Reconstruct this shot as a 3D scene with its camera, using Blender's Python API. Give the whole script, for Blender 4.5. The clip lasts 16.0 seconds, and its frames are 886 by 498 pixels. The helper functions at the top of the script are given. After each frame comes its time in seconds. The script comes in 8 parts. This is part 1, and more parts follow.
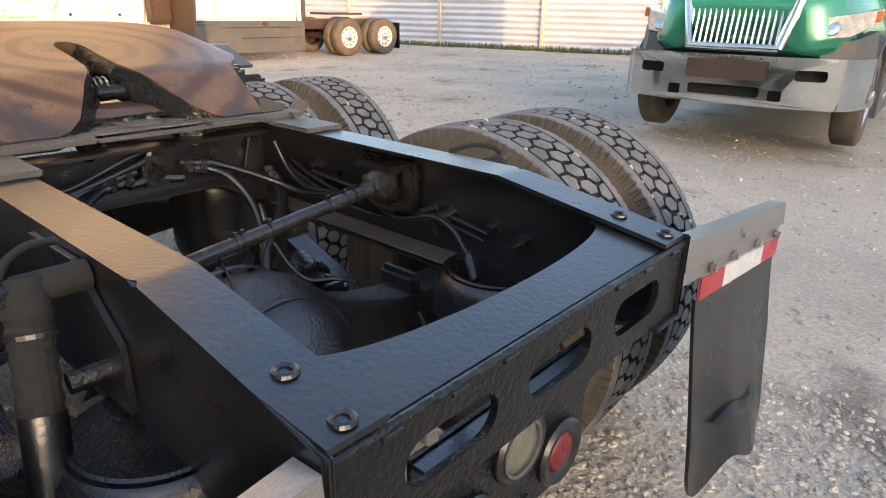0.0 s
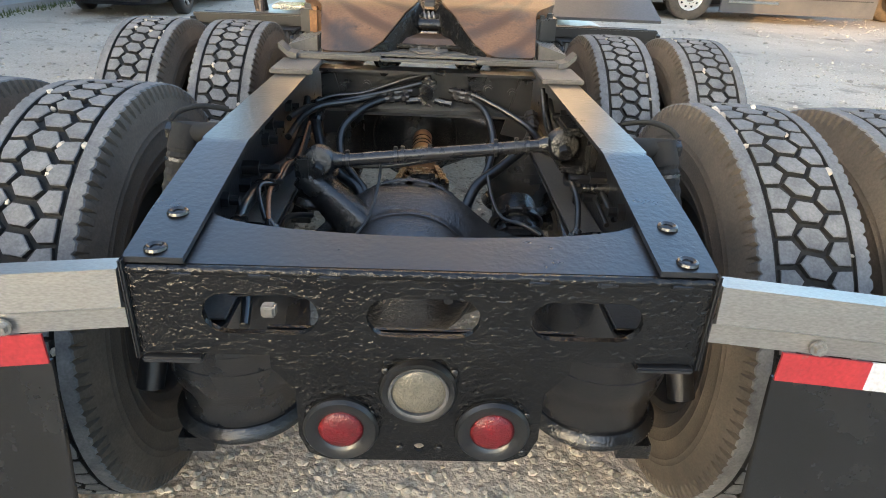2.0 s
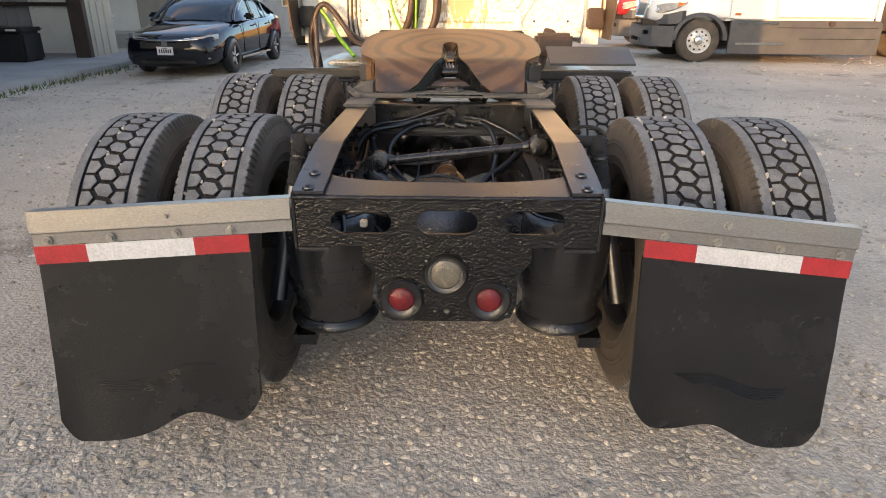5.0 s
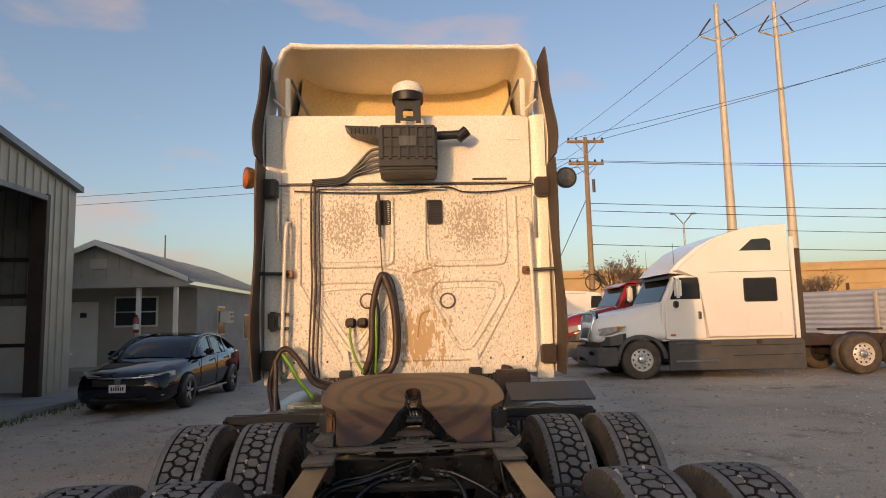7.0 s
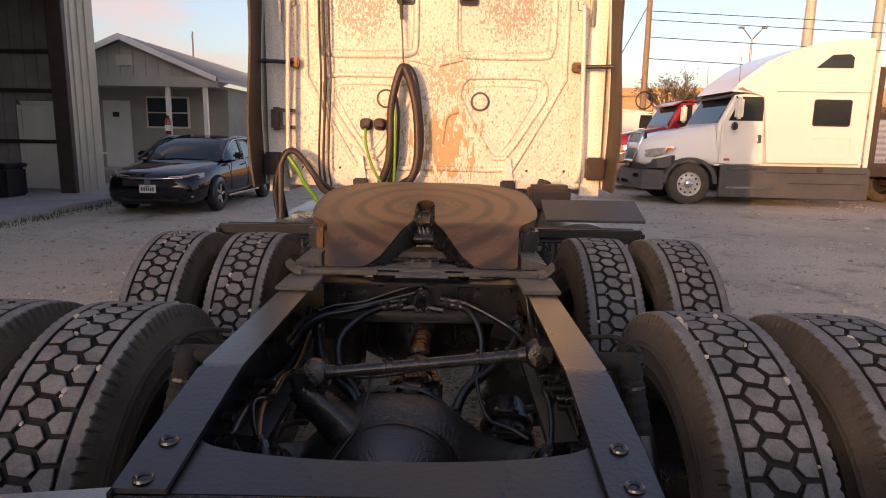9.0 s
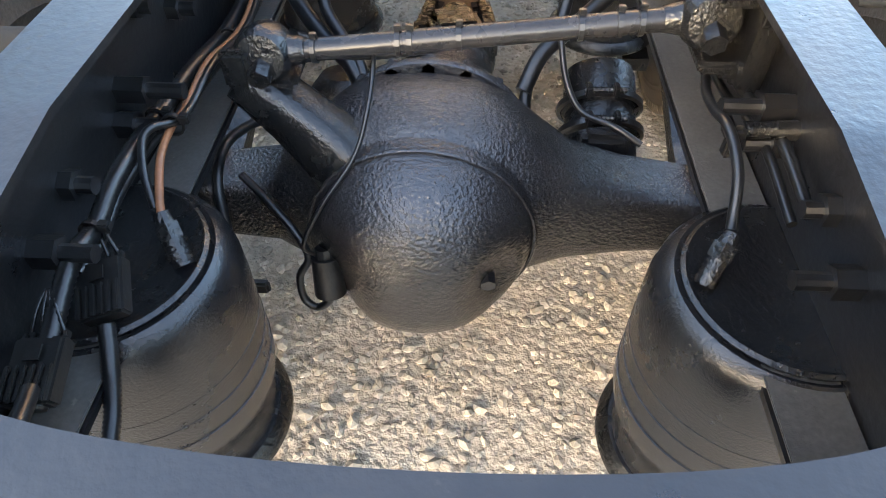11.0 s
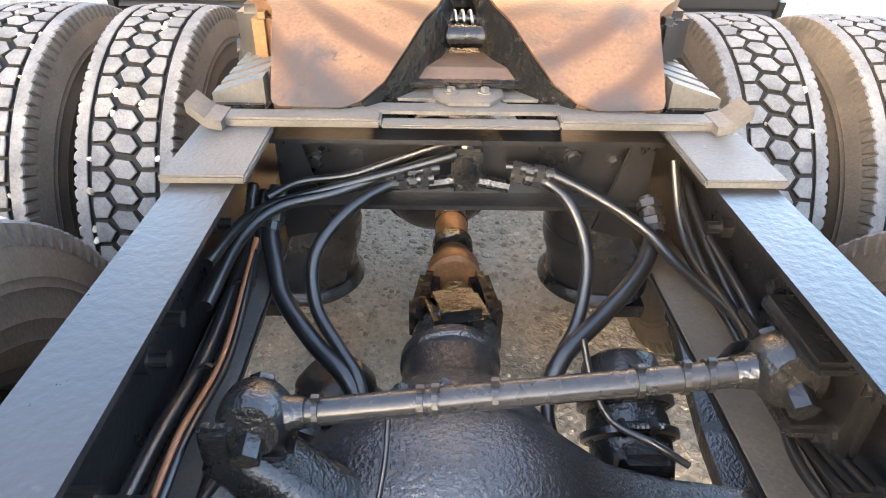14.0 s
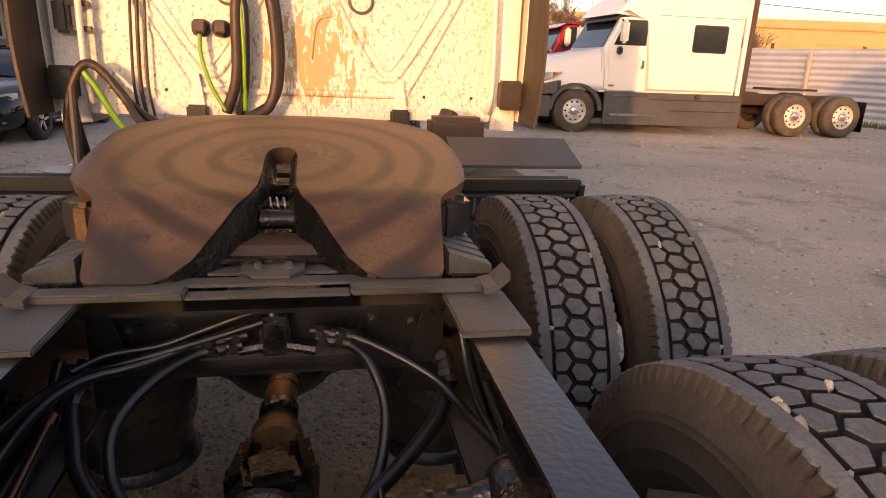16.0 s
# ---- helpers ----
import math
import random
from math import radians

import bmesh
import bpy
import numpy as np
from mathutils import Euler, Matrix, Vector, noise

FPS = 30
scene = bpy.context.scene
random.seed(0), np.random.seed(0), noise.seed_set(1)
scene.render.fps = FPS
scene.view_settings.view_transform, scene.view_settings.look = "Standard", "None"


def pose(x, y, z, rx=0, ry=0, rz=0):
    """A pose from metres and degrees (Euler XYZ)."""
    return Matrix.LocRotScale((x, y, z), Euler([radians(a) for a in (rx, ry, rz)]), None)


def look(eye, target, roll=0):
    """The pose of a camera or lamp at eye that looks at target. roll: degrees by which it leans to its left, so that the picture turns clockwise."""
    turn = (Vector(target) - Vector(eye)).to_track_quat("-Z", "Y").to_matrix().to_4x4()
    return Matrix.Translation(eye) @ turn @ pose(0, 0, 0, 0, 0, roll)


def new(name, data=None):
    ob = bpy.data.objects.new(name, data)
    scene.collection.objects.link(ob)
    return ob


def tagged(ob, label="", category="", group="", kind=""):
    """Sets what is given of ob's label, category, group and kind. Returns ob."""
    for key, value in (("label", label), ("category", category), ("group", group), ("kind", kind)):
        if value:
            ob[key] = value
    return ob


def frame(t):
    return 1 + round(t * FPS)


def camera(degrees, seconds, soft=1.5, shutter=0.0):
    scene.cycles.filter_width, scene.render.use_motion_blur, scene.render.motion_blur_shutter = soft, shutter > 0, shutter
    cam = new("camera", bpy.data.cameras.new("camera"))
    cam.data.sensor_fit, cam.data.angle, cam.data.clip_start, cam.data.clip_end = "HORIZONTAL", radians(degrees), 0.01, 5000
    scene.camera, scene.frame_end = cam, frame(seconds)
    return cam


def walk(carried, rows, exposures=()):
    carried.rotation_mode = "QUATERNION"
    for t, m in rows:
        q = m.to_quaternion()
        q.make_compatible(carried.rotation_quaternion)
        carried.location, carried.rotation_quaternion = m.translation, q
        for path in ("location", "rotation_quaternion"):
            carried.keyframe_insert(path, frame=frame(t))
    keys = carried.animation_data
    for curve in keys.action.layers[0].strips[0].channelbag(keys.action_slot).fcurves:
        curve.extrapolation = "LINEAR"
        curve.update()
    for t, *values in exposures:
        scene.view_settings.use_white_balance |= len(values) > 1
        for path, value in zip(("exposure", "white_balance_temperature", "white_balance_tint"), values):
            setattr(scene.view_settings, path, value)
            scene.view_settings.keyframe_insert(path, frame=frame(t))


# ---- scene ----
cam = camera(70.2, 16.0, 1.0)
PATH = [
    (0, (-0.719, -0.4, 1.416), (0.682, 0.832, 0.695), 1.1),
    (0.5, (-0.421, -0.542, 1.435), (0.489, 1.027, 0.593), 3.3),
    (1, (-0.222, -0.524, 1.397), (0.228, 1.241, 0.571), 4.7),
    (1.5, (-0.093, -0.581, 1.429), (0.126, 1.219, 0.586), 2.5),
    (2, (-0.008, -0.797, 1.44), (0.064, 0.997, 0.558), 2.7),
    (2.5, (-0.029, -1.023, 1.453), (-0.015, 0.772, 0.571), 1.3),
    (3, (-0.023, -1.249, 1.483), (-0.023, 0.577, 0.666), 0.8),
    (3.2, (0.005, -1.346, 1.496), (-0.026, 0.484, 0.69), 0.7),
    (5.3, (0.01, -1.66, 1.533), (-0.013, 0.206, 0.813), 0.2),
    (5.5, (0.004, -1.65, 1.541), (-0.02, 0.247, 0.905), 0.1),
    (6, (0.001, -1.622, 1.585), (0.01, 0.342, 1.212), 0.3),
    (6.5, (-0.011, -1.595, 1.634), (0.039, 0.404, 1.61), -0.4),
    (7, (-0.025, -1.546, 1.643), (0.093, 0.439, 1.865), -1.3),
    (7.5, (0.026, -1.47, 1.649), (0.13, 0.507, 1.933), -1.1),
    (8, (0.102, -1.343, 1.663), (0.066, 0.628, 1.999), -0.2),
    (8.5, (0.114, -1.153, 1.62), (0.064, 0.845, 1.698), -0.4),
    (9, (0.082, -0.889, 1.567), (0.076, 1.079, 1.211), 1.0),
    (9.5, (0.081, -0.662, 1.486), (0.050, 1.172, 0.689), 0.8),
    (10, (0.086, -0.425, 1.45), (-0.075, 1.261, 0.385), -0.2),
    (12.3, (-0.068, 0.118, 1.383), (-0.011, 1.135, -0.338), 3.2),
    (12.5, (-0.072, 0.122, 1.385), (-0.01, 1.152, -0.328), 3.5),
    (13, (-0.078, 0.148, 1.409), (-0.068, 1.425, -0.131), 1.9),
    (13.4, (-0.064, 0.164, 1.435), (-0.08, 1.611, 0.054), 0.3),
    (13.5, (-0.071, 0.172, 1.434), (-0.044, 1.662, 0.099), 1.5),
    (14, (-0.07, 0.222, 1.488), (-0.021, 1.905, 0.408), 1.3),
    (14.5, (-0.046, 0.236, 1.534), (-0.025, 2.068, 0.732), 0.3),
    (15, (-0.086, 0.218, 1.566), (0.056, 2.121, 0.967), 1.2),
    (15.5, (-0.066, 0.201, 1.58), (0.256, 2.075, 0.962), 1.7),
    (16, (0.100, 0.080, 1.526), (0.471, 1.960, 0.952), 2.3),
]
EXPOSURES = [
    (0, 2.65, 8100, 16), (1.5, 3.1, 7500, 9), (3, 2.8, 7700, 10), (5.5, 2.2, 8500, 21), (6.5, 1.2, 8500, 26), (7, 0.9, 8600, 22), (8, 0.8, 8600, 22),
    (9, 1.4, 9000, 34), (9.5, 2.7, 8100, 14), (10, 3.85, 8300, 14), (12.5, 4.25, 7900, 12), (13.5, 4.75, 8200, 16), (14, 4.45, 8400, 16), (14.5, 3.5, 9000, 18), (15, 2.12, 10500, 33), (15.5, 1.8, 10700, 36), (16, 1.72, 10700, 38),
]
walk(cam, [(t, look(eye, target, roll)) for t, eye, target, roll in PATH], EXPOSURES)

# ---- sky, sun ----
SUN = Vector((-0.555, -1.0, 0.12)).normalized()
world = bpy.data.worlds.new("evening_sky")
scene.world = world
world.use_nodes = True
wn = world.node_tree
wn.nodes.clear()
sky = wn.nodes.new("ShaderNodeTexSky")
sky.sky_type = "NISHITA"
sky.sun_disc = False
sky.sun_elevation = radians(9)
sky.sun_rotation = math.atan2(SUN.x, SUN.y)
sky.dust_density = 2.5
sky.ozone_density = 3.0
wc = wn.nodes.new("ShaderNodeTexCoord")
wm = wn.nodes.new("ShaderNodeMapping")
wm.inputs["Scale"].default_value = (2.2, 2.2, 6.5)
wm.inputs["Location"].default_value = (0.35, 0.1, 0.25)
wt = wn.nodes.new("ShaderNodeTexNoise")
wt.inputs["Scale"].default_value = 1.7
wt.inputs["Detail"].default_value = 5
wr = wn.nodes.new("ShaderNodeValToRGB")
wr.color_ramp.elements[0].position = 0.54
wr.color_ramp.elements[1].position = 0.70
wr.color_ramp.elements[1].color = (0.6, 0.6, 0.6, 1)
wx = wn.nodes.new("ShaderNodeMixRGB")
wx.inputs["Color2"].default_value = (2.1, 1.75, 1.75, 1)
wb = wn.nodes.new("ShaderNodeBackground")
wb.inputs["Strength"].default_value = 0.15
wo = wn.nodes.new("ShaderNodeOutputWorld")
wn.links.new(wc.outputs["Generated"], wm.inputs["Vector"])
wn.links.new(wm.outputs["Vector"], wt.inputs["Vector"])
wn.links.new(wt.outputs["Fac"], wr.inputs["Fac"])
wn.links.new(wr.outputs["Color"], wx.inputs["Fac"])
wn.links.new(sky.outputs["Color"], wx.inputs["Color1"])
wn.links.new(wx.outputs["Color"], wb.inputs["Color"])
wn.links.new(wb.outputs["Background"], wo.inputs["Surface"])
sun = new("sun", bpy.data.lights.new("sun", "SUN"))
sun.data.energy = 1.2
sun.data.angle = radians(0.6)
sun.data.color = (1.0, 0.62, 0.30)
sun.matrix_world = look((-20, -40, 6), Vector((-20, -40, 6)) - SUN)


# ---- materials ----
def paint(name, c1, c2=None, rough=0.5, metal=0.0, scale=8.0, grain=120.0, bump=0.15, depth=0.004, contrast=(0.35, 0.65), c3=None, spots=(0.62, 0.66), spot_scale=14.0, stretch=(1, 1, 1), rvar=0.12, coat=0.0, trans=0.0, spec=0.5):
    """A surface in two colours at a large and a small scale, with an optional third colour in hard-edged spots."""
    m = bpy.data.materials.new(name)
    m.use_nodes = True
    nt = m.node_tree
    b = nt.nodes["Principled BSDF"]
    b.inputs["Metallic"].default_value = metal
    b.inputs["Coat Weight"].default_value = coat
    b.inputs["Transmission Weight"].default_value = trans
    b.inputs["Specular IOR Level"].default_value = spec
    c2 = c2 or tuple(v * 0.7 for v in c1)
    tc = nt.nodes.new("ShaderNodeTexCoord")
    mp = nt.nodes.new("ShaderNodeMapping")
    mp.inputs["Scale"].default_value = stretch
    nt.links.new(tc.outputs["Object"], mp.inputs["Vector"])
    big = nt.nodes.new("ShaderNodeTexNoise")
    big.inputs["Scale"].default_value = scale
    big.inputs["Detail"].default_value = 6
    big.inputs["Roughness"].default_value = 0.65
    fine = nt.nodes.new("ShaderNodeTexNoise")
    fine.inputs["Scale"].default_value = grain
    fine.inputs["Detail"].default_value = 3
    for n in (big, fine):
        nt.links.new(mp.outputs["Vector"], n.inputs["Vector"])
    ramp = nt.nodes.new("ShaderNodeMapRange")
    ramp.inputs["From Min"].default_value, ramp.inputs["From Max"].default_value = contrast
    nt.links.new(big.outputs["Fac"], ramp.inputs["Value"])
    mix = nt.nodes.new("ShaderNodeMixRGB")
    mix.inputs["Color1"].default_value, mix.inputs["Color2"].default_value = (*c1, 1), (*c2, 1)
    nt.links.new(ramp.outputs["Result"], mix.inputs["Fac"])
    out = mix.outputs["Color"]
    fm = nt.nodes.new("ShaderNodeMapRange")
    fm.inputs["From Min"].default_value, fm.inputs["From Max"].default_value = 0.3, 0.7
    fm.inputs["To Min"].default_value, fm.inputs["To Max"].default_value = 0.82, 1.14
    nt.links.new(fine.outputs["Fac"], fm.inputs["Value"])
    mul = nt.nodes.new("ShaderNodeMixRGB")
    mul.blend_type = "MULTIPLY"
    mul.inputs["Fac"].default_value = 1.0
    nt.links.new(out, mul.inputs["Color1"])
    nt.links.new(fm.outputs["Result"], mul.inputs["Color2"])
    out = mul.outputs["Color"]
    if c3:
        sp = nt.nodes.new("ShaderNodeTexNoise")
        sp.inputs["Scale"].default_value = spot_scale
        sp.inputs["Detail"].default_value = 8
        sp.inputs["Roughness"].default_value = 0.7
        nt.links.new(mp.outputs["Vector"], sp.inputs["Vector"])
        sr = nt.nodes.new("ShaderNodeMapRange")
        sr.inputs["From Min"].default_value, sr.inputs["From Max"].default_value = spots
        nt.links.new(sp.outputs["Fac"], sr.inputs["Value"])
        m3 = nt.nodes.new("ShaderNodeMixRGB")
        m3.inputs["Color2"].default_value = (*c3, 1)
        nt.links.new(sr.outputs["Result"], m3.inputs["Fac"])
        nt.links.new(out, m3.inputs["Color1"])
        out = m3.outputs["Color"]
    nt.links.new(out, b.inputs["Base Color"])
    rr = nt.nodes.new("ShaderNodeMapRange")
    rr.inputs["To Min"].default_value, rr.inputs["To Max"].default_value = max(rough - rvar, 0.02), min(rough + rvar, 1)
    nt.links.new(big.outputs["Fac"], rr.inputs["Value"])
    nt.links.new(rr.outputs["Result"], b.inputs["Roughness"])
    if bump:
        bp = nt.nodes.new("ShaderNodeBump")
        bp.inputs["Strength"].default_value = bump
        bp.inputs["Distance"].default_value = depth
        nt.links.new(fine.outputs["Fac"], bp.inputs["Height"])
        nt.links.new(bp.outputs["Normal"], b.inputs["Normal"])
    return m


M_BLACK = paint("black_chassis_paint", (0.0055, 0.0055, 0.0065), (0.010, 0.010, 0.011), 0.31, 0, 9, 90, 0.30, 0.003, c3=(0.032, 0.029, 0.025), spots=(0.67, 0.72), spot_scale=26, spec=0.95)
M_AXLE = paint("dusty_axle_paint", (0.016, 0.016, 0.018), (0.032, 0.030, 0.030), 0.20, 0, 6, 150, 0.8, 0.005, c3=(0.09, 0.076, 0.060), spots=(0.60, 0.74), spot_scale=7, spec=1.0)
M_CAST = paint("painted_casting", (0.006, 0.006, 0.007), (0.013, 0.013, 0.013), 0.26, 0, 9, 140, 0.5, 0.005, c3=(0.055, 0.048, 0.040), spots=(0.66, 0.74), spec=0.7)
M_ENDP = paint("lumpy_black_paint", (0.0035, 0.0035, 0.004), (0.007, 0.007, 0.007), 0.2, 0, 14, 105, 0.75, 0.007, c3=(0.028, 0.026, 0.022), spots=(0.68, 0.73), spot_scale=30, spec=0.4)
M_DUSTB = paint("dusty_black_paint", (0.060, 0.057, 0.053), (0.10, 0.092, 0.083), 0.5, 0, 8, 160, 0.4, 0.002, c3=(0.13, 0.12, 0.105), spots=(0.64, 0.68), spot_scale=60)
M_TORQUE = paint("worn_rod_paint", (0.014, 0.014, 0.016), (0.026, 0.025, 0.025), 0.27, 0, 8, 120, 0.12, 0.002, c3=(0.10, 0.08, 0.065), spots=(0.66, 0.76))
M_RUBBER = paint("hose_rubber", (0.006, 0.006, 0.007), (0.011, 0.011, 0.011), 0.34, 0, 20, 200, 0.1, spec=0.7)
M_BAG = paint("air_spring_rubber", (0.009, 0.009, 0.010), (0.017, 0.016, 0.016), 0.26, 0, 6, 260, 0.25, c3=(0.06, 0.054, 0.047), spots=(0.62, 0.8), spot_scale=5, spec=0.8)
M_TYRE = paint("tyre_sidewall", (0.055, 0.045, 0.036), (0.105, 0.084, 0.064), 0.85, 0, 5, 150, 0.3)
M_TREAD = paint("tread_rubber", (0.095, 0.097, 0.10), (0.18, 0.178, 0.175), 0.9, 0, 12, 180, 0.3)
# Tread rubber darkened to near-black: the grooves' shade is in its colour.
M_TGROOVE = paint("shaded_groove_rubber", (0.009, 0.0085, 0.008), (0.020, 0.018, 0.016), 0.92, 0, 9, 150, 0.3)
M_GROOVE = paint("groove_rubber", (0.007, 0.007, 0.007), (0.012, 0.012, 0.012), 0.9, 0, 10, 150, 0.2)
M_RUST = paint("greased_steel_plate", (0.135, 0.068, 0.033), (0.185, 0.096, 0.048), 0.42, 0.1, 4, 150, 0.4, 0.002, contrast=(0.38, 0.62), c3=(0.070, 0.040, 0.025), spots=(0.60, 0.68), spot_scale=26)
M_RAMP = paint("worn_ramp_steel", (0.06, 0.037, 0.025), (0.105, 0.066, 0.044), 0.34, 0.2, 5, 90, 0.25, 0.002, contrast=(0.35, 0.65), c3=(0.04, 0.033, 0.03), spots=(0.6, 0.72), spot_scale=5)
M_GREASE = paint("black_grease", (0.004, 0.004, 0.0038), (0.010, 0.009, 0.008), 0.26, 0, 20, 60, 0.6, 0.006, c3=(0.035, 0.022, 0.012), spots=(0.66, 0.70), spot_scale=40)
M_BROWNCOAT = paint("rusty_yoke", (0.28, 0.13, 0.05), (0.12, 0.06, 0.03), 0.5, 0.3, 12, 120, 0.3)
M_STEEL = paint("galvanised_steel", (0.36, 0.35, 0.33), (0.28, 0.27, 0.26), 0.34, 0.7, 3, 420, 0.05, 0.001, stretch=(0.3, 1, 1))
M_BOLT = paint("zinc_bolt", (0.5, 0.48, 0.44), (0.35, 0.33, 0.3), 0.35, 0.9, 30, 200, 0.1)
M_FLAP = paint("mudflap_rubber", (0.008, 0.008, 0.008), (0.013, 0.013, 0.013), 0.26, 0, 3, 12, 0.2, 0.006)
M_RED = paint("red_reflector", (0.38, 0.03, 0.035), (0.30, 0.025, 0.03), 0.35, 0, 20, 150, 0.1, c3=(0.22, 0.10, 0.08), spots=(0.66, 0.72))
M_WHITE_T = paint("white_reflector", (0.52, 0.53, 0.55), (0.44, 0.45, 0.46), 0.35, 0, 20, 150, 0.1, c3=(0.28, 0.27, 0.25), spots=(0.64, 0.70))
M_LENS_R = paint("red_lamp_lens", (0.16, 0.010, 0.014), (0.09, 0.008, 0.010), 0.3, 0, 26, 240, 0.5, c3=(0.05, 0.02, 0.018), spots=(0.60, 0.72), spot_scale=40)
M_LENS_W = paint("clear_lamp_lens", (0.15, 0.135, 0.105), (0.10, 0.09, 0.072), 0.2, 0, 30, 240, 0.4)
M_CABW = paint("peeling_white_paint", (0.80, 0.75, 0.66), (0.72, 0.66, 0.56), 0.45, 0, 3, 60, 0.2, 0.003, c3=(0.41, 0.34, 0.25), spots=(0.575, 0.59), spot_scale=44, stretch=(1.3, 1, 0.8))
M_CABC = paint("cream_white_paint", (0.82, 0.78, 0.70), (0.76, 0.71, 0.62), 0.35, 0, 2, 90, 0.06, 0.001)
M_COWL = paint("aged_cowl_plastic", (0.78, 0.62, 0.36), (0.70, 0.55, 0.31), 0.6, 0, 2, 80, 0.08)
M_TRIM = paint("brown_rubber_trim", (0.075, 0.05, 0.035), (0.045, 0.032, 0.025), 0.7, 0, 6, 60, 0.4, 0.004, stretch=(1, 1, 0.1))
M_PLAST = paint("dark_plastic", (0.009, 0.009, 0.0095), (0.018, 0.017, 0.016), 0.45, 0, 10, 140, 0.15)
M_GREENH = paint("green_air_hose", (0.14, 0.32, 0.03), (0.16, 0.34, 0.03), 0.4, 0, 20, 150, 0.05)
M_COPPER = paint("orange_cable", (0.25, 0.10, 0.045), (0.3, 0.11, 0.05), 0.45, 0, 20, 150, 0.05)
M_ALU = paint("polished_aluminium", (0.72, 0.71, 0.69), (0.6, 0.59, 0.57), 0.25, 0.95, 10, 160, 0.05)
M_GRAVEL = paint("gravel_ground", (0.52, 0.445, 0.355), (0.38, 0.325, 0.26), 0.95, 0, 0.5, 46, 0.9, 0.02, c3=(0.19, 0.155, 0.12), spots=(0.56, 0.68), spot_scale=0.8)
M_STONE = paint("limestone_gravel", (0.52, 0.455, 0.37), (0.37, 0.32, 0.255), 0.9, 0, 9, 80, 0.3)
M_CONC = paint("concrete_slab", (0.36, 0.35, 0.33), (0.28, 0.27, 0.26), 0.85, 0, 1.2, 90, 0.2)
M_GRASS = paint("grass", (0.06, 0.10, 0.03), (0.10, 0.11, 0.04), 0.9, 0, 5, 60, 0.5)
M_SIDING = paint("tan_metal_siding", (0.54, 0.475, 0.385), (0.46, 0.41, 0.33), 0.5, 0.2, 1.5, 60, 0.05)
M_SIDEIN = paint("inner_siding", (0.34, 0.33, 0.31), (0.25, 0.24, 0.23), 0.6, 0.1, 1.5, 60, 0.05)
M_BROWN = paint("brown_steel_trim", (0.07, 0.045, 0.035), (0.05, 0.033, 0.026), 0.5, 0.2, 3, 60, 0.05)
M_HOUSE = paint("beige_house_board", (0.42, 0.38, 0.32), (0.35, 0.31, 0.26), 0.8, 0, 1.5, 60, 0.1)
M_ROOFG = paint("grey_metal_roof", (0.30, 0.31, 0.32), (0.24, 0.25, 0.26), 0.45, 0.4, 1.5, 60, 0.05)
M_FENCE = paint("corrugated_white_steel", (0.55, 0.57, 0.62), (0.45, 0.47, 0.52), 0.4, 0.4, 1.0, 60, 0.05)
M_TAN = paint("tan_stucco", (0.46, 0.32, 0.17), (0.40, 0.28, 0.15), 0.8, 0, 1, 40, 0.1)
M_WOOD = paint("weathered_pole_wood", (0.30, 0.20, 0.12), (0.20, 0.14, 0.09), 0.85, 0, 5, 60, 0.3, stretch=(1, 1, 0.1))
M_POLE = paint("galvanised_pole", (0.52, 0.46, 0.38), (0.44, 0.4, 0.33), 0.6, 0.2, 2, 60, 0.05)
M_WIRE = paint("cable", (0.03, 0.03, 0.03), None, 0.6)
M_TWIG = paint("bare_twig", (0.16, 0.12, 0.09), (0.11, 0.08, 0.06), 0.9)
M_LEAF = paint("leaf", (0.06, 0.09, 0.03), (0.09, 0.10, 0.03), 0.8)
M_TRW = paint("white_truck_paint", (0.80, 0.79, 0.76), (0.76, 0.75, 0.71), 0.22, 0, 1, 120, 0.02, coat=0.4)
M_TRG = paint("green_truck_paint", (0.01, 0.20, 0.12), (0.012, 0.16, 0.10), 0.2, 0.3, 1, 120, 0.02, coat=0.6)
M_TRR = paint("red_truck_paint", (0.34, 0.02, 0.025), (0.28, 0.02, 0.022), 0.22, 0.1, 1, 120, 0.02, coat=0.5)
M_SKIRT = paint("grey_skirt_plastic", (0.06, 0.06, 0.064), (0.085, 0.083, 0.08), 0.55, 0, 3, 100, 0.1)
M_GLASS = paint("dark_tinted_glass", (0.02, 0.024, 0.028), (0.028, 0.032, 0.036), 0.06, 0, 2, 60, 0, rvar=0.02)
M_CHROME = paint("chrome", (0.80, 0.78, 0.74), (0.66, 0.64, 0.6), 0.14, 1.0, 4, 100, 0.03)
M_HEAD = paint("headlamp_lens", (0.55, 0.53, 0.5), (0.35, 0.33, 0.31), 0.15, 0.2, 12, 60, 0.05)
M_AMBER = paint("amber_lens", (0.6, 0.16, 0.03), (0.5, 0.12, 0.02), 0.25)
M_CARB = paint("black_car_paint", (0.003, 0.004, 0.008), (0.004, 0.005, 0.010), 0.06, 0, 1, 120, 0.0, coat=0.2, rvar=0.02)
M_PLATE = paint("number_plate", (0.7, 0.7, 0.68), (0.6, 0.6, 0.6), 0.5)
M_RIM = paint("steel_rim", (0.72, 0.70, 0.66), (0.58, 0.56, 0.52), 0.4, 0.25, 6, 100, 0.05)
M_RIMB = paint("black_rim", (0.02, 0.02, 0.02), (0.035, 0.03, 0.027), 0.5, 0.2, 6, 100, 0.05)


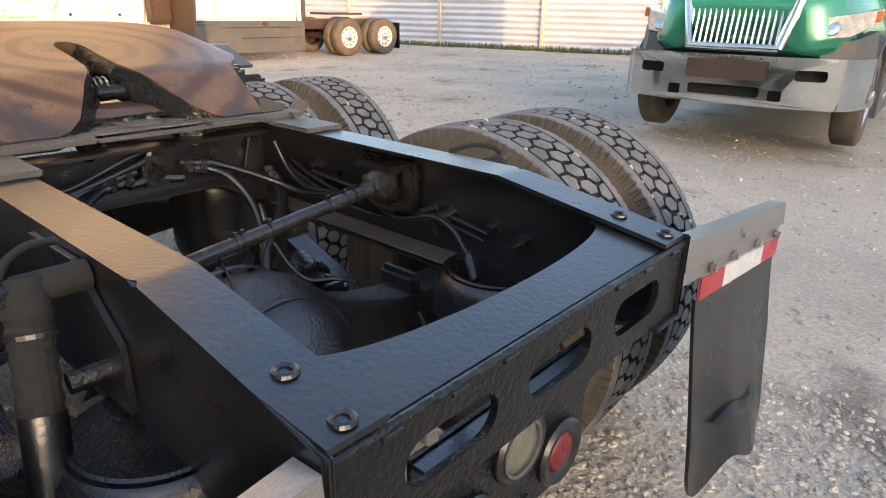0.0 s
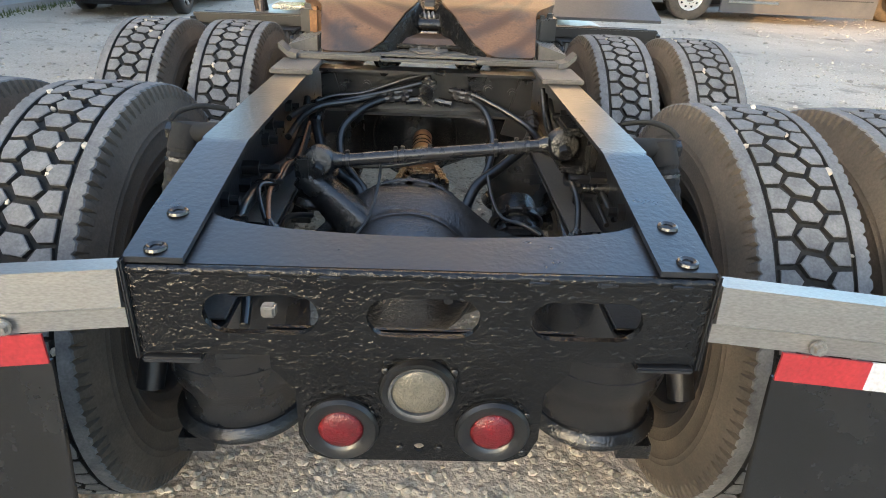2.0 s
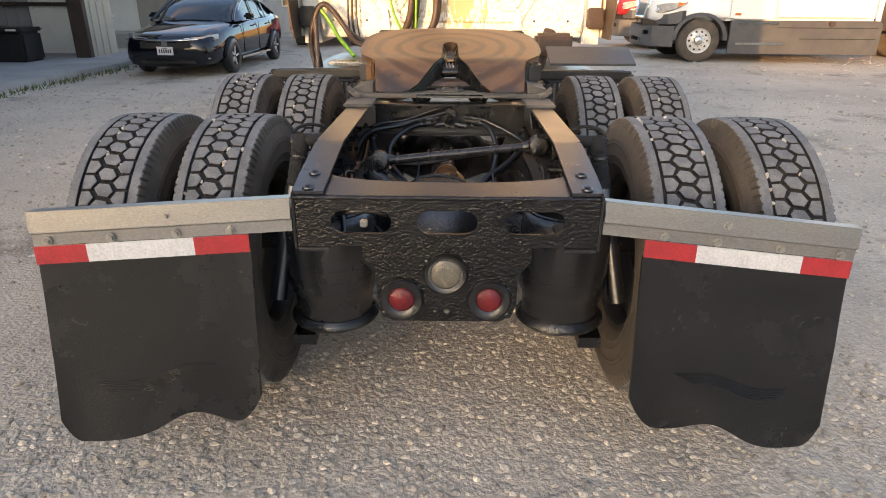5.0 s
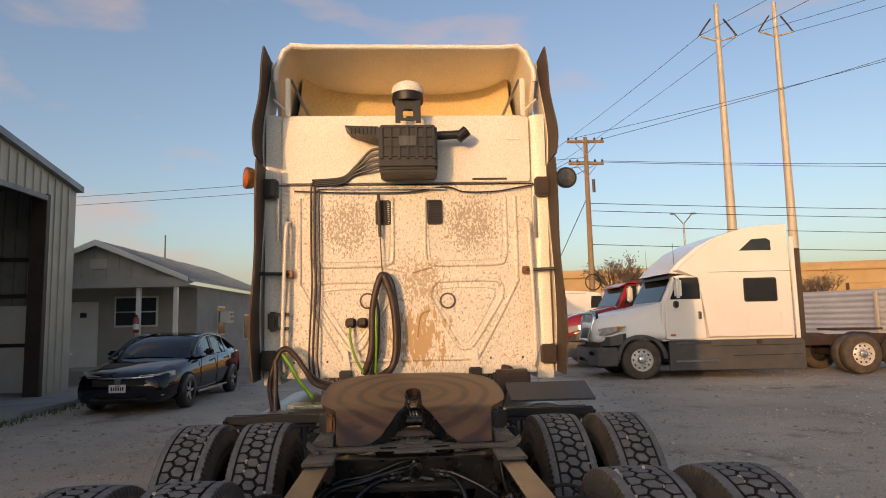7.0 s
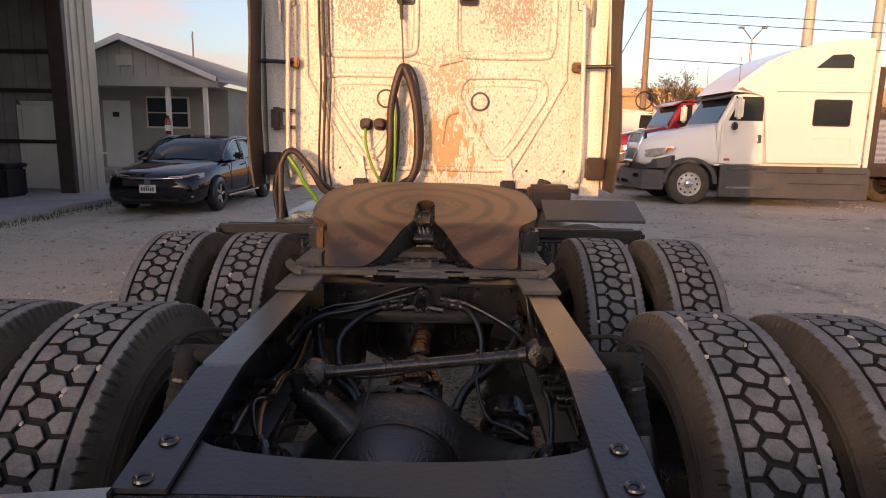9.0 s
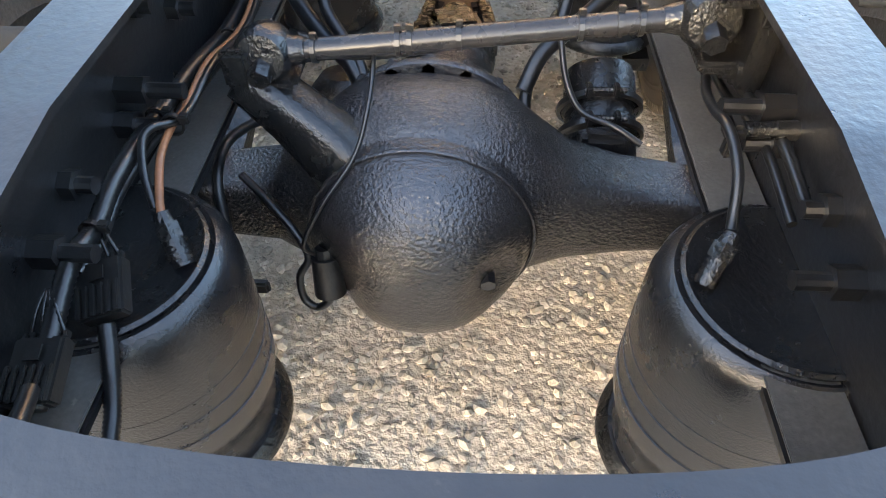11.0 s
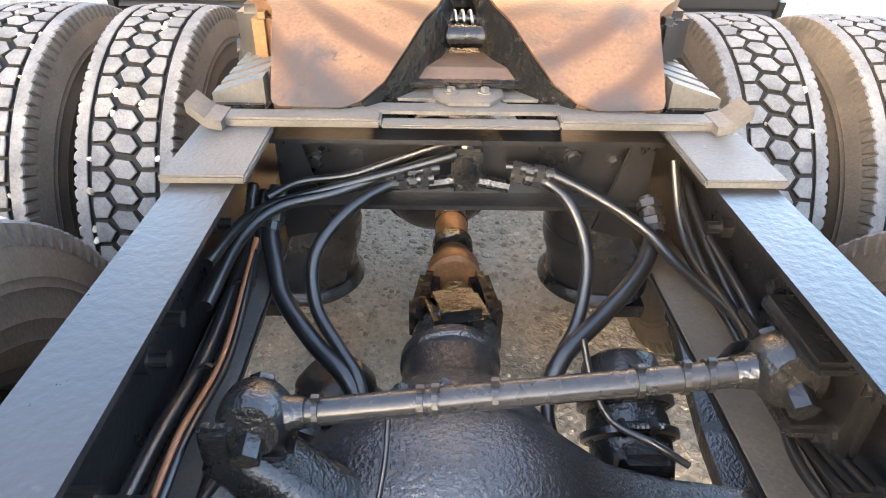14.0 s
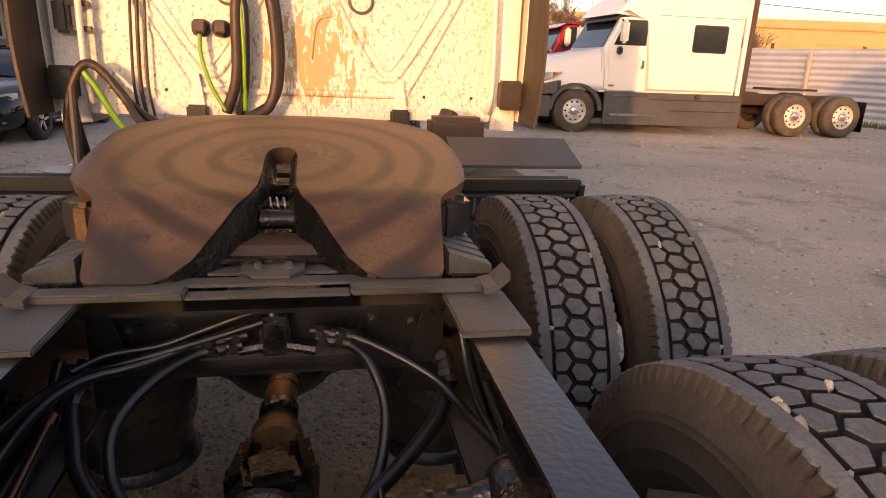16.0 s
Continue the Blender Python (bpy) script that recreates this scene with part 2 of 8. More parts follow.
def swirl(m, centre, c, lo=0.35, hi=0.75, scale=3.4):
    """Worn rings round a centre, left by the trailer's plate turning on it."""
    nt = m.node_tree
    b = nt.nodes["Principled BSDF"]
    src = b.inputs["Base Color"].links[0].from_socket
    tc = nt.nodes.new("ShaderNodeTexCoord")
    mp = nt.nodes.new("ShaderNodeMapping")
    mp.inputs["Location"].default_value = [-v for v in centre]
    w = nt.nodes.new("ShaderNodeTexWave")
    w.wave_type, w.rings_direction = "RINGS", "Z"
    w.inputs["Scale"].default_value = scale
    w.inputs["Distortion"].default_value = 1.8
    w.inputs["Detail"].default_value = 2
    w.inputs["Detail Scale"].default_value = 1.1
    r = nt.nodes.new("ShaderNodeMapRange")
    r.inputs["From Min"].default_value, r.inputs["From Max"].default_value = lo, hi
    x = nt.nodes.new("ShaderNodeMixRGB")
    x.inputs["Color2"].default_value = (*c, 1)
    nt.links.new(tc.outputs["Object"], mp.inputs["Vector"])
    nt.links.new(mp.outputs["Vector"], w.inputs["Vector"])
    nt.links.new(w.outputs["Fac"], r.inputs["Value"])
    nt.links.new(r.outputs["Result"], x.inputs["Fac"])
    nt.links.new(src, x.inputs["Color1"])
    nt.links.new(x.outputs["Color"], b.inputs["Base Color"])


def patch(m, centre, radius, c, stretch, lo=0.47, hi=0.55, scale=16):
    """A patch round a point, broken up into runs: worn bare metal, or a painted reflection."""
    nt = m.node_tree
    b = nt.nodes["Principled BSDF"]
    src = b.inputs["Base Color"].links[0].from_socket
    tc = nt.nodes.new("ShaderNodeTexCoord")
    dist = nt.nodes.new("ShaderNodeVectorMath")
    dist.operation = "DISTANCE"
    dist.inputs[1].default_value = centre
    fall = nt.nodes.new("ShaderNodeMapRange")
    fall.inputs["From Min"].default_value, fall.inputs["From Max"].default_value = radius * 0.25, radius
    fall.inputs["To Min"].default_value, fall.inputs["To Max"].default_value = 0.10, -0.25
    mp = nt.nodes.new("ShaderNodeMapping")
    mp.inputs["Scale"].default_value = stretch
    n = nt.nodes.new("ShaderNodeTexNoise")
    n.inputs["Scale"].default_value = scale
    n.inputs["Detail"].default_value = 7
    n.inputs["Distortion"].default_value = 0.6
    add = nt.nodes.new("ShaderNodeMath")
    r = nt.nodes.new("ShaderNodeMapRange")
    r.inputs["From Min"].default_value, r.inputs["From Max"].default_value = lo, hi
    x = nt.nodes.new("ShaderNodeMixRGB")
    x.inputs["Color2"].default_value = (*c, 1)
    nt.links.new(tc.outputs["Object"], dist.inputs[0])
    nt.links.new(dist.outputs["Value"], fall.inputs["Value"])
    nt.links.new(tc.outputs["Object"], mp.inputs["Vector"])
    nt.links.new(mp.outputs["Vector"], n.inputs["Vector"])
    nt.links.new(n.outputs["Fac"], add.inputs[0])
    nt.links.new(fall.outputs["Result"], add.inputs[1])
    nt.links.new(add.outputs["Value"], r.inputs["Value"])
    nt.links.new(r.outputs["Result"], x.inputs["Fac"])
    nt.links.new(src, x.inputs["Color1"])
    nt.links.new(x.outputs["Color"], b.inputs["Base Color"])


patch(M_CABW, (0.06, 3.45, 1.5), 0.42, (0.50, 0.34, 0.18), (1.3, 1, 0.45), 0.49, 0.53, 30)
patch(M_CABW, (-0.5, 3.45, 2.4), 0.5, (0.40, 0.33, 0.25), (1.2, 1, 0.7), 0.57, 0.585, 58)
patch(M_CABW, (0.5, 3.45, 2.4), 0.5, (0.40, 0.33, 0.25), (1.2, 1, 0.7), 0.56, 0.575, 58)
patch(M_CABW, (0.1, 3.45, 1.95), 0.4, (0.48, 0.38, 0.26), (1.2, 1, 0.7), 0.56, 0.58, 44)
swirl(M_RUST, (0, 1.68, 1.3), (0.078, 0.039, 0.020), 0.5, 0.95, 3.0)
# Grey sky reflection on the lower ramps, put into the plate's colour.
for sx_ in (-1, 1):
    patch(M_RUST, (sx_ * 0.24, 1.20, 1.08), 0.21, (0.040, 0.034, 0.031), (1, 1, 1), 0.34, 0.60, 6)
patch(M_RUST, (0, 1.72, 1.285), 0.19, (0.085, 0.046, 0.026), (1, 1, 1), 0.46, 0.52, 60)


# ---- mesh tools ----
def part(name, bm, material, parent=None, label="", smooth=None):
    me = bpy.data.meshes.new(name)
    bmesh.ops.recalc_face_normals(bm, faces=bm.faces)
    if smooth is not None:
        lim = radians(smooth)
        for f in bm.faces:
            f.smooth = True
        for e in bm.edges:
            if len(e.link_faces) == 2 and e.calc_face_angle(0) > lim:
                e.smooth = False
    bm.to_mesh(me)
    bm.free()
    me.materials.append(material)
    ob = new(name, me)
    if parent:
        ob.parent = parent
    if label:
        tagged(ob, label)
    return ob


def thing(name, label, category, group="", at=None, kind=""):
    ob = new(name)
    ob.empty_display_size = 0.2
    if at is not None:
        ob.matrix_basis = at
    return tagged(ob, label, category, group, kind)


def box(bm, lo, hi, bevel=0.0, m=None):
    lo, hi = [min(a, b) for a, b in zip(lo, hi)], [max(a, b) for a, b in zip(lo, hi)]
    vs = [bm.verts.new((x, y, z)) for x in (lo[0], hi[0]) for y in (lo[1], hi[1]) for z in (lo[2], hi[2])]
    fs = [bm.faces.new([vs[i] for i in q]) for q in ((0, 1, 3, 2), (4, 6, 7, 5), (0, 4, 5, 1), (2, 3, 7, 6), (0, 2, 6, 4), (1, 5, 7, 3))]
    if bevel:
        es = list({e for f in fs for e in f.edges})
        r = bmesh.ops.bevel(bm, geom=es, offset=bevel, segments=2, affect="EDGES", clamp_overlap=True)
        vs = list({v for f in r["faces"] for v in f.verts} | {v for v in vs if v.is_valid})
    if m is not None:
        bmesh.ops.transform(bm, matrix=m, verts=vs)
    return bm


def boxm(lo, hi, bevel=0.0, m=None):
    return box(bmesh.new(), lo, hi, bevel, m)


def rod(bm, p, q, r, r2=None, seg=14):
    p, q = Vector(p), Vector(q)
    d = q - p
    m = Matrix.Translation((p + q) / 2) @ d.to_track_quat("Z", "Y").to_matrix().to_4x4()
    bmesh.ops.create_cone(bm, cap_ends=True, segments=seg, radius1=r, radius2=r if r2 is None else r2, depth=d.length, matrix=m)
    return bm


def rodm(p, q, r, r2=None, seg=14):
    return rod(bmesh.new(), p, q, r, r2, seg)


def spline(points, n=8):
    """A smooth line through the points."""
    P = [Vector(p) for p in points]
    P = [2 * P[0] - P[1]] + P + [2 * P[-1] - P[-2]]
    out = []
    for i in range(1, len(P) - 2):
        for k in range(n):
            t = k / n
            a, b, c, d = P[i - 1], P[i], P[i + 1], P[i + 2]
            out.append(0.5 * (2 * b + (c - a) * t + (2 * a - 5 * b + 4 * c - d) * t * t + (3 * b - a - 3 * c + d) * t ** 3))
    out.append(P[-2])
    return out


def tube(bm, points, r, seg=8, n=8, ribs=0.0):
    """A round hose along a smooth line."""
    L = spline(points, n) if n > 1 else [Vector(p) for p in points]
    up = Vector((0.13, 0.31, 0.94))
    rings = []
    for i, p in enumerate(L):
        d = (L[min(i + 1, len(L) - 1)] - L[max(i - 1, 0)]).normalized()
        a = d.cross(up)
        a = a.normalized() if a.length > 1e-4 else d.orthogonal().normalized()
        b = a.cross(d).normalized()
        up = b
        rr = r * (1 + ribs * (i % 2))
        rings.append([bm.verts.new(p + rr * (math.cos(2 * math.pi * k / seg) * a + math.sin(2 * math.pi * k / seg) * b)) for k in range(seg)])
    for u, v in zip(rings, rings[1:]):
        for k in range(seg):
            bm.faces.new((u[k], u[(k + 1) % seg], v[(k + 1) % seg], v[k]))
    bm.faces.new(rings[0])
    bm.faces.new(rings[-1][::-1])
    return bm


def tubem(points, r, seg=8, n=8, ribs=0.0):
    return tube(bmesh.new(), points, r, seg, n, ribs)


def lathe(bm, profile, seg=32, m=None, closed=False):
    """Turns (radius, height) pairs round the z axis."""
    rings = []
    for r, h in profile:
        rings.append([bm.verts.new((r * math.cos(2 * math.pi * k / seg), r * math.sin(2 * math.pi * k / seg), h)) for k in range(seg)])
    pairs = list(zip(rings, rings[1:])) + ([(rings[-1], rings[0])] if closed else [])
    for u, v in pairs:
        for k in range(seg):
            bm.faces.new((u[k], u[(k + 1) % seg], v[(k + 1) % seg], v[k]))
    if not closed:
        bm.faces.new(rings[0][::-1])
        bm.faces.new(rings[-1])
    if m is not None:
        bmesh.ops.transform(bm, matrix=m, verts=[v for ring in rings for v in ring])
    return bm


def lathem(profile, seg=32, m=None, closed=False):
    return lathe(bmesh.new(), profile, seg, m, closed)


def prism(bm, outline, lo, hi, axis="z", m=None):
    """A plate of the outline, from lo to hi along an axis. The outline is in the other two axes, in their order."""
    def put(a, b, h):
        return {"x": (h, a, b), "y": (a, h, b), "z": (a, b, h)}[axis]
    u = [bm.verts.new(put(a, b, lo)) for a, b in outline]
    v = [bm.verts.new(put(a, b, hi)) for a, b in outline]
    k = len(u)
    bm.faces.new(u)
    bm.faces.new(v[::-1])
    for i in range(k):
        bm.faces.new((u[i], u[(i + 1) % k], v[(i + 1) % k], v[i]))
    if m is not None:
        bmesh.ops.transform(bm, matrix=m, verts=u + v)
    return bm


def prismm(outline, lo, hi, axis="z", m=None):
    return prism(bmesh.new(), outline, lo, hi, axis, m)


def loft(bm, rings, caps=True):
    R = [[bm.verts.new(p) for p in ring] for ring in rings]
    k = len(R[0])
    for u, v in zip(R, R[1:]):
        for i in range(k):
            bm.faces.new((u[i], u[(i + 1) % k], v[(i + 1) % k], v[i]))
    if caps:
        bm.faces.new(R[0][::-1])
        bm.faces.new(R[-1])
    return bm


def grid(bm, nu, nv, fn):
    V = [[bm.verts.new(fn(i / nu, j / nv)) for j in range(nv + 1)] for i in range(nu + 1)]
    for i in range(nu):
        for j in range(nv):
            bm.faces.new((V[i][j], V[i + 1][j], V[i + 1][j + 1], V[i][j + 1]))
    return bm


def solid(bm, t):
    """Gives an open sheet its thickness."""
    bmesh.ops.recalc_face_normals(bm, faces=bm.faces)
    bmesh.ops.solidify(bm, geom=bm.faces[:], thickness=t)
    return bm


def rounded(x0, z0, x1, z1, r, n=5):
    out = []
    for cx, cz, a in ((x1 - r, z1 - r, 0), (x0 + r, z1 - r, 90), (x0 + r, z0 + r, 180), (x1 - r, z0 + r, 270)):
        for k in range(n + 1):
            q = radians(a + 90 * k / n)
            out.append((cx + r * math.cos(q), cz + r * math.sin(q)))
    return out


def bolt(parent, p, d=(0, 0, 1), r=0.016, h=0.012, material=None, name="bolt"):
    p, d = Vector(p), Vector(d).normalized()
    bm = rodm(p, p + d * h * 0.35, r * 1.5, None, 16)
    rod(bm, p + d * h * 0.3, p + d * h * 1.1, r, None, 6)
    return part(name, bm, material or M_BLACK, parent)


def plate_with_holes(bm, outer, holes, lo, hi, axis):
    """A plate whose holes go through it: outline and holes joined by triangle fill."""
    def put(a, b, h):
        return {"x": (h, a, b), "y": (a, h, b), "z": (a, b, h)}[axis]
    edges = []
    for ring in [outer] + holes:
        vs = [bm.verts.new(put(a, b, lo)) for a, b in ring]
        edges += [bm.edges.new((vs[i], vs[(i + 1) % len(vs)])) for i in range(len(vs))]
    r = bmesh.ops.triangle_fill(bm, use_beauty=True, use_dissolve=False, edges=edges)
    fs = [f for f in r["geom"] if isinstance(f, bmesh.types.BMFace)]
    e = bmesh.ops.extrude_face_region(bm, geom=fs)
    vs = [v for v in e["geom"] if isinstance(v, bmesh.types.BMVert)]
    off = Vector(put(0, 0, hi)) - Vector(put(0, 0, lo))
    bmesh.ops.translate(bm, vec=off, verts=vs)
    return bm

# ==== place ====
# ---- ground ----
def hill(x, y):
    return 0.012 * noise.noise(Vector((x * 0.9, y * 0.9, 0))) + 0.03 * noise.noise(Vector((x * 0.15, y * 0.15, 3)))


def ground_sheet():
    xs = sorted(set([-900, -300, -120, -60, -30, -20] + [round(-14 + 0.5 * i, 2) for i in range(24)] + [round(-2 + 0.12 * i, 2) for i in range(42)] + [round(3.0 + 0.5 * i, 2) for i in range(48)] + [30, 60, 120, 300, 900]))
    ys = sorted(set([-900, -300, -120, -60, -30, -15, -8] + [round(-4 + 0.12 * i, 2) for i in range(75)] + [round(5 + 0.5 * i, 2) for i in range(46)] + [32, 60, 120, 300, 900]))
    bm = bmesh.new()
    V = [[bm.verts.new((x, y, hill(x, y) if abs(x) < 26 and -10 < y < 30 else 0.0)) for y in ys] for x in xs]
    for i in range(len(xs) - 1):
        for j in range(len(ys) - 1):
            bm.faces.new((V[i][j], V[i + 1][j], V[i + 1][j + 1], V[i][j + 1]))
    return tagged(part("ground", bm, M_GRAVEL, None, "pale crushed limestone yard with damp stains", 60), kind="structure", category="ground")


ground_sheet()


def scatter(name, label, count, area, size, material, seed, dense=1.0):
    """Loose stones of many shapes, joined."""
    rng = np.random.default_rng(seed)
    bm = bmesh.new()
    bmesh.ops.create_icosphere(bm, subdivisions=1, radius=1)
    base = np.array([v.co for v in bm.verts])
    faces = np.array([[v.index for v in f.verts] for f in bm.faces])
    bm.free()
    x = rng.uniform(area[0], area[1], count)
    y = rng.uniform(area[2], area[3], count)
    s = size[0] + (size[1] - size[0]) * rng.random(count) ** 3
    verts = np.empty((count, len(base), 3))
    for i in range(count):
        a = rng.uniform(0, 6.283)
        sc = s[i] * np.array([rng.uniform(0.8, 1.4), rng.uniform(0.7, 1.1), rng.uniform(0.45, 0.8)])
        b = base * rng.uniform(0.75, 1.15, (len(base), 1)) * sc
        c, d = math.cos(a), math.sin(a)
        verts[i, :, 0] = b[:, 0] * c - b[:, 1] * d + x[i]
        verts[i, :, 1] = b[:, 0] * d + b[:, 1] * c + y[i]
        verts[i, :, 2] = b[:, 2] + hill(x[i], y[i]) + 0.15 * s[i]
    F = (faces[None] + (np.arange(count) * len(base))[:, None, None]).reshape(-1, 3)
    me = bpy.data.meshes.new(name)
    me.from_pydata(verts.reshape(-1, 3).tolist(), [], F.tolist())
    me.materials.append(material)
    return tagged(new(name, me), label, "gravel", kind="stuff")


def random_tint(m, lo=0.6, hi=1.25):
    """Varies a joined material from piece to piece."""
    nt = m.node_tree
    b = nt.nodes["Principled BSDF"]
    src = b.inputs["Base Color"].links[0].from_socket
    g = nt.nodes.new("ShaderNodeNewGeometry")
    r = nt.nodes.new("ShaderNodeMapRange")
    r.inputs["To Min"].default_value, r.inputs["To Max"].default_value = lo, hi
    nt.links.new(g.outputs["Random Per Island"], r.inputs["Value"])
    x = nt.nodes.new("ShaderNodeMixRGB")
    x.blend_type = "MULTIPLY"
    x.inputs["Fac"].default_value = 1
    nt.links.new(src, x.inputs["Color1"])
    nt.links.new(r.outputs["Result"], x.inputs["Color2"])
    nt.links.new(x.outputs["Color"], b.inputs["Base Color"])


random_tint(M_STONE)
scatter("gravel", "loose pale limestone gravel under the truck", 27000, (-1.7, 1.9, -1.0, 3.2), (0.0035, 0.018), M_STONE, 1)
scatter("gravel", "loose pale limestone gravel round the truck", 22000, (-7.0, 8.0, -0.5, 9.0), (0.005, 0.021), M_STONE, 2)
scatter("gravel", "scattered stones across the yard", 5000, (-7.0, 17.0, 4.0, 17.0), (0.012, 0.04), M_STONE, 3)

# ---- closing wall behind, whose shade covers the yard ----
tagged(part("wall_south", boxm((-70, -24.5, 0), (70, -24, 4.5)), M_SIDING, None, "plain metal building wall behind the yard"), kind="structure", category="wall")


# ---- metal workshop ----
def workshop():
    x0, y0, y1, eave = -8.4, -4.0, 14.8, 5.1
    def roof(y):
        return eave + (min(y1 - y, y - y0)) / 6.0
    w = thing("workshop", "tan ribbed metal workshop with an open bay", "building", at=pose(x0, 0, 0))
    oy0, oy1, oz = 3.0, 13.45, 4.67
    bm = bmesh.new()
    prism(bm, [(oy1, 0), (y1, 0), (y1, roof(y1)), (oy1, roof(oy1))], -0.12, 0, "x")
    prism(bm, [(y0, 0), (oy0, 0), (oy0, roof(oy0)), (y0, roof(y0))], -0.12, 0, "x")
    ym = (y0 + y1) / 2
    prism(bm, [(oy0, oz), (oy1, oz), (oy1, roof(oy1)), (ym, roof(ym)), (oy0, roof(oy0))], -0.12, 0, "x")
    # standing ribs
    for i in range(62):
        y = y0 + 0.15 + 0.3 * i
        if y < y1:
            lo = 0.0 if y > oy1 + 0.1 or y < oy0 - 0.05 else oz
            prism(bm, [(y - 0.035, lo), (y + 0.035, lo), (y + 0.035, roof(y) - 0.05), (y - 0.035, roof(y) - 0.05)], 0.0, 0.03, "x")
    part("wall", bm, M_SIDING, w, "tan ribbed sheet wall")
    for a, b in ((oy1 - 0.02, oy1 + 0.14), (oy0 - 0.14, oy0 + 0.02)):
        part("door_jamb", boxm((-0.3, a, 0), (0.05, b, oz + 0.1), 0.01), M_BROWN, w, "dark brown steel jamb")
    part("door_header", boxm((-0.02, oy0, oz - 0.06), (0.06, oy1, oz + 0.06)), M_SIDEIN, w)
    bm = bmesh.new()
    for s in (1, -1):
        e = y1 if s > 0 else y0
        prism(bm, [(e + 0.1 * s, eave - 0.02), (e + 0.1 * s, eave + 0.13), (ym, roof(ym) + 0.15), (ym, roof(ym))], -14, 0.14, "x")
    part("roof", bm, M_ROOFG, w, "grey metal roof with trim")
    # rear and side inner walls
    iw = part("inner_wall", boxm((-14, y1 - 0.15, 0), (-0.12, y1 - 0.02, eave)), M_SIDEIN, w, "bare inner side of ribbed wall")
    for i in range(46):
        part("rib", boxm((-14 + 0.3 * i, y1 - 0.19, 0), (-13.93 + 0.3 * i, y1 - 0.15, eave)), M_SIDEIN, iw)
    for z in (1.2, 2.4, 3.3):
        part("girt", boxm((-14, y1 - 0.3, z), (-0.3, y1 - 0.19, z + 0.09)), M_BROWN, w, "dark steel girt")
    box_ = boxm((-14.2, y0, 0), (-14, y1, eave + 1.6))
    part("far_wall", box_, M_SIDEIN, w)
    part("side_wall", boxm((-14, y0, 0), (-0.12, y0 + 0.1, eave)), M_SIDING, w)
    d = part("door", boxm((-1.75, y1 - 0.25, 0.02), (-0.85, y1 - 0.2, 2.1), 0.01), M_CABC, w, "white walk-through door standing ajar")
    bm = bmesh.new()
    box(bm, (-1.85, y1 - 0.28, 0), (-1.75, y1 - 0.19, 2.2))
    box(bm, (-0.85, y1 - 0.28, 0), (-0.75, y1 - 0.19, 2.2))
    box(bm, (-1.85, y1 - 0.28, 2.1), (-0.75, y1 - 0.19, 2.2))
    part("door_frame", bm, M_CABC, d)
    return w


workshop()
bm = bmesh.new()
prism(bm, [(-8.4, 14.8), (-22, 14.8), (-22, -4.2), (-7.35, -4.2), (-7.35, 9), (-7.1, 12.5), (-7.6, 14.4), (-7.6, 17.6), (-8.4, 17.6)], -0.2, 0.11)
tagged(part("pavement", bm, M_CONC, None, "grey concrete apron before the workshop"), kind="structure", category="pavement")


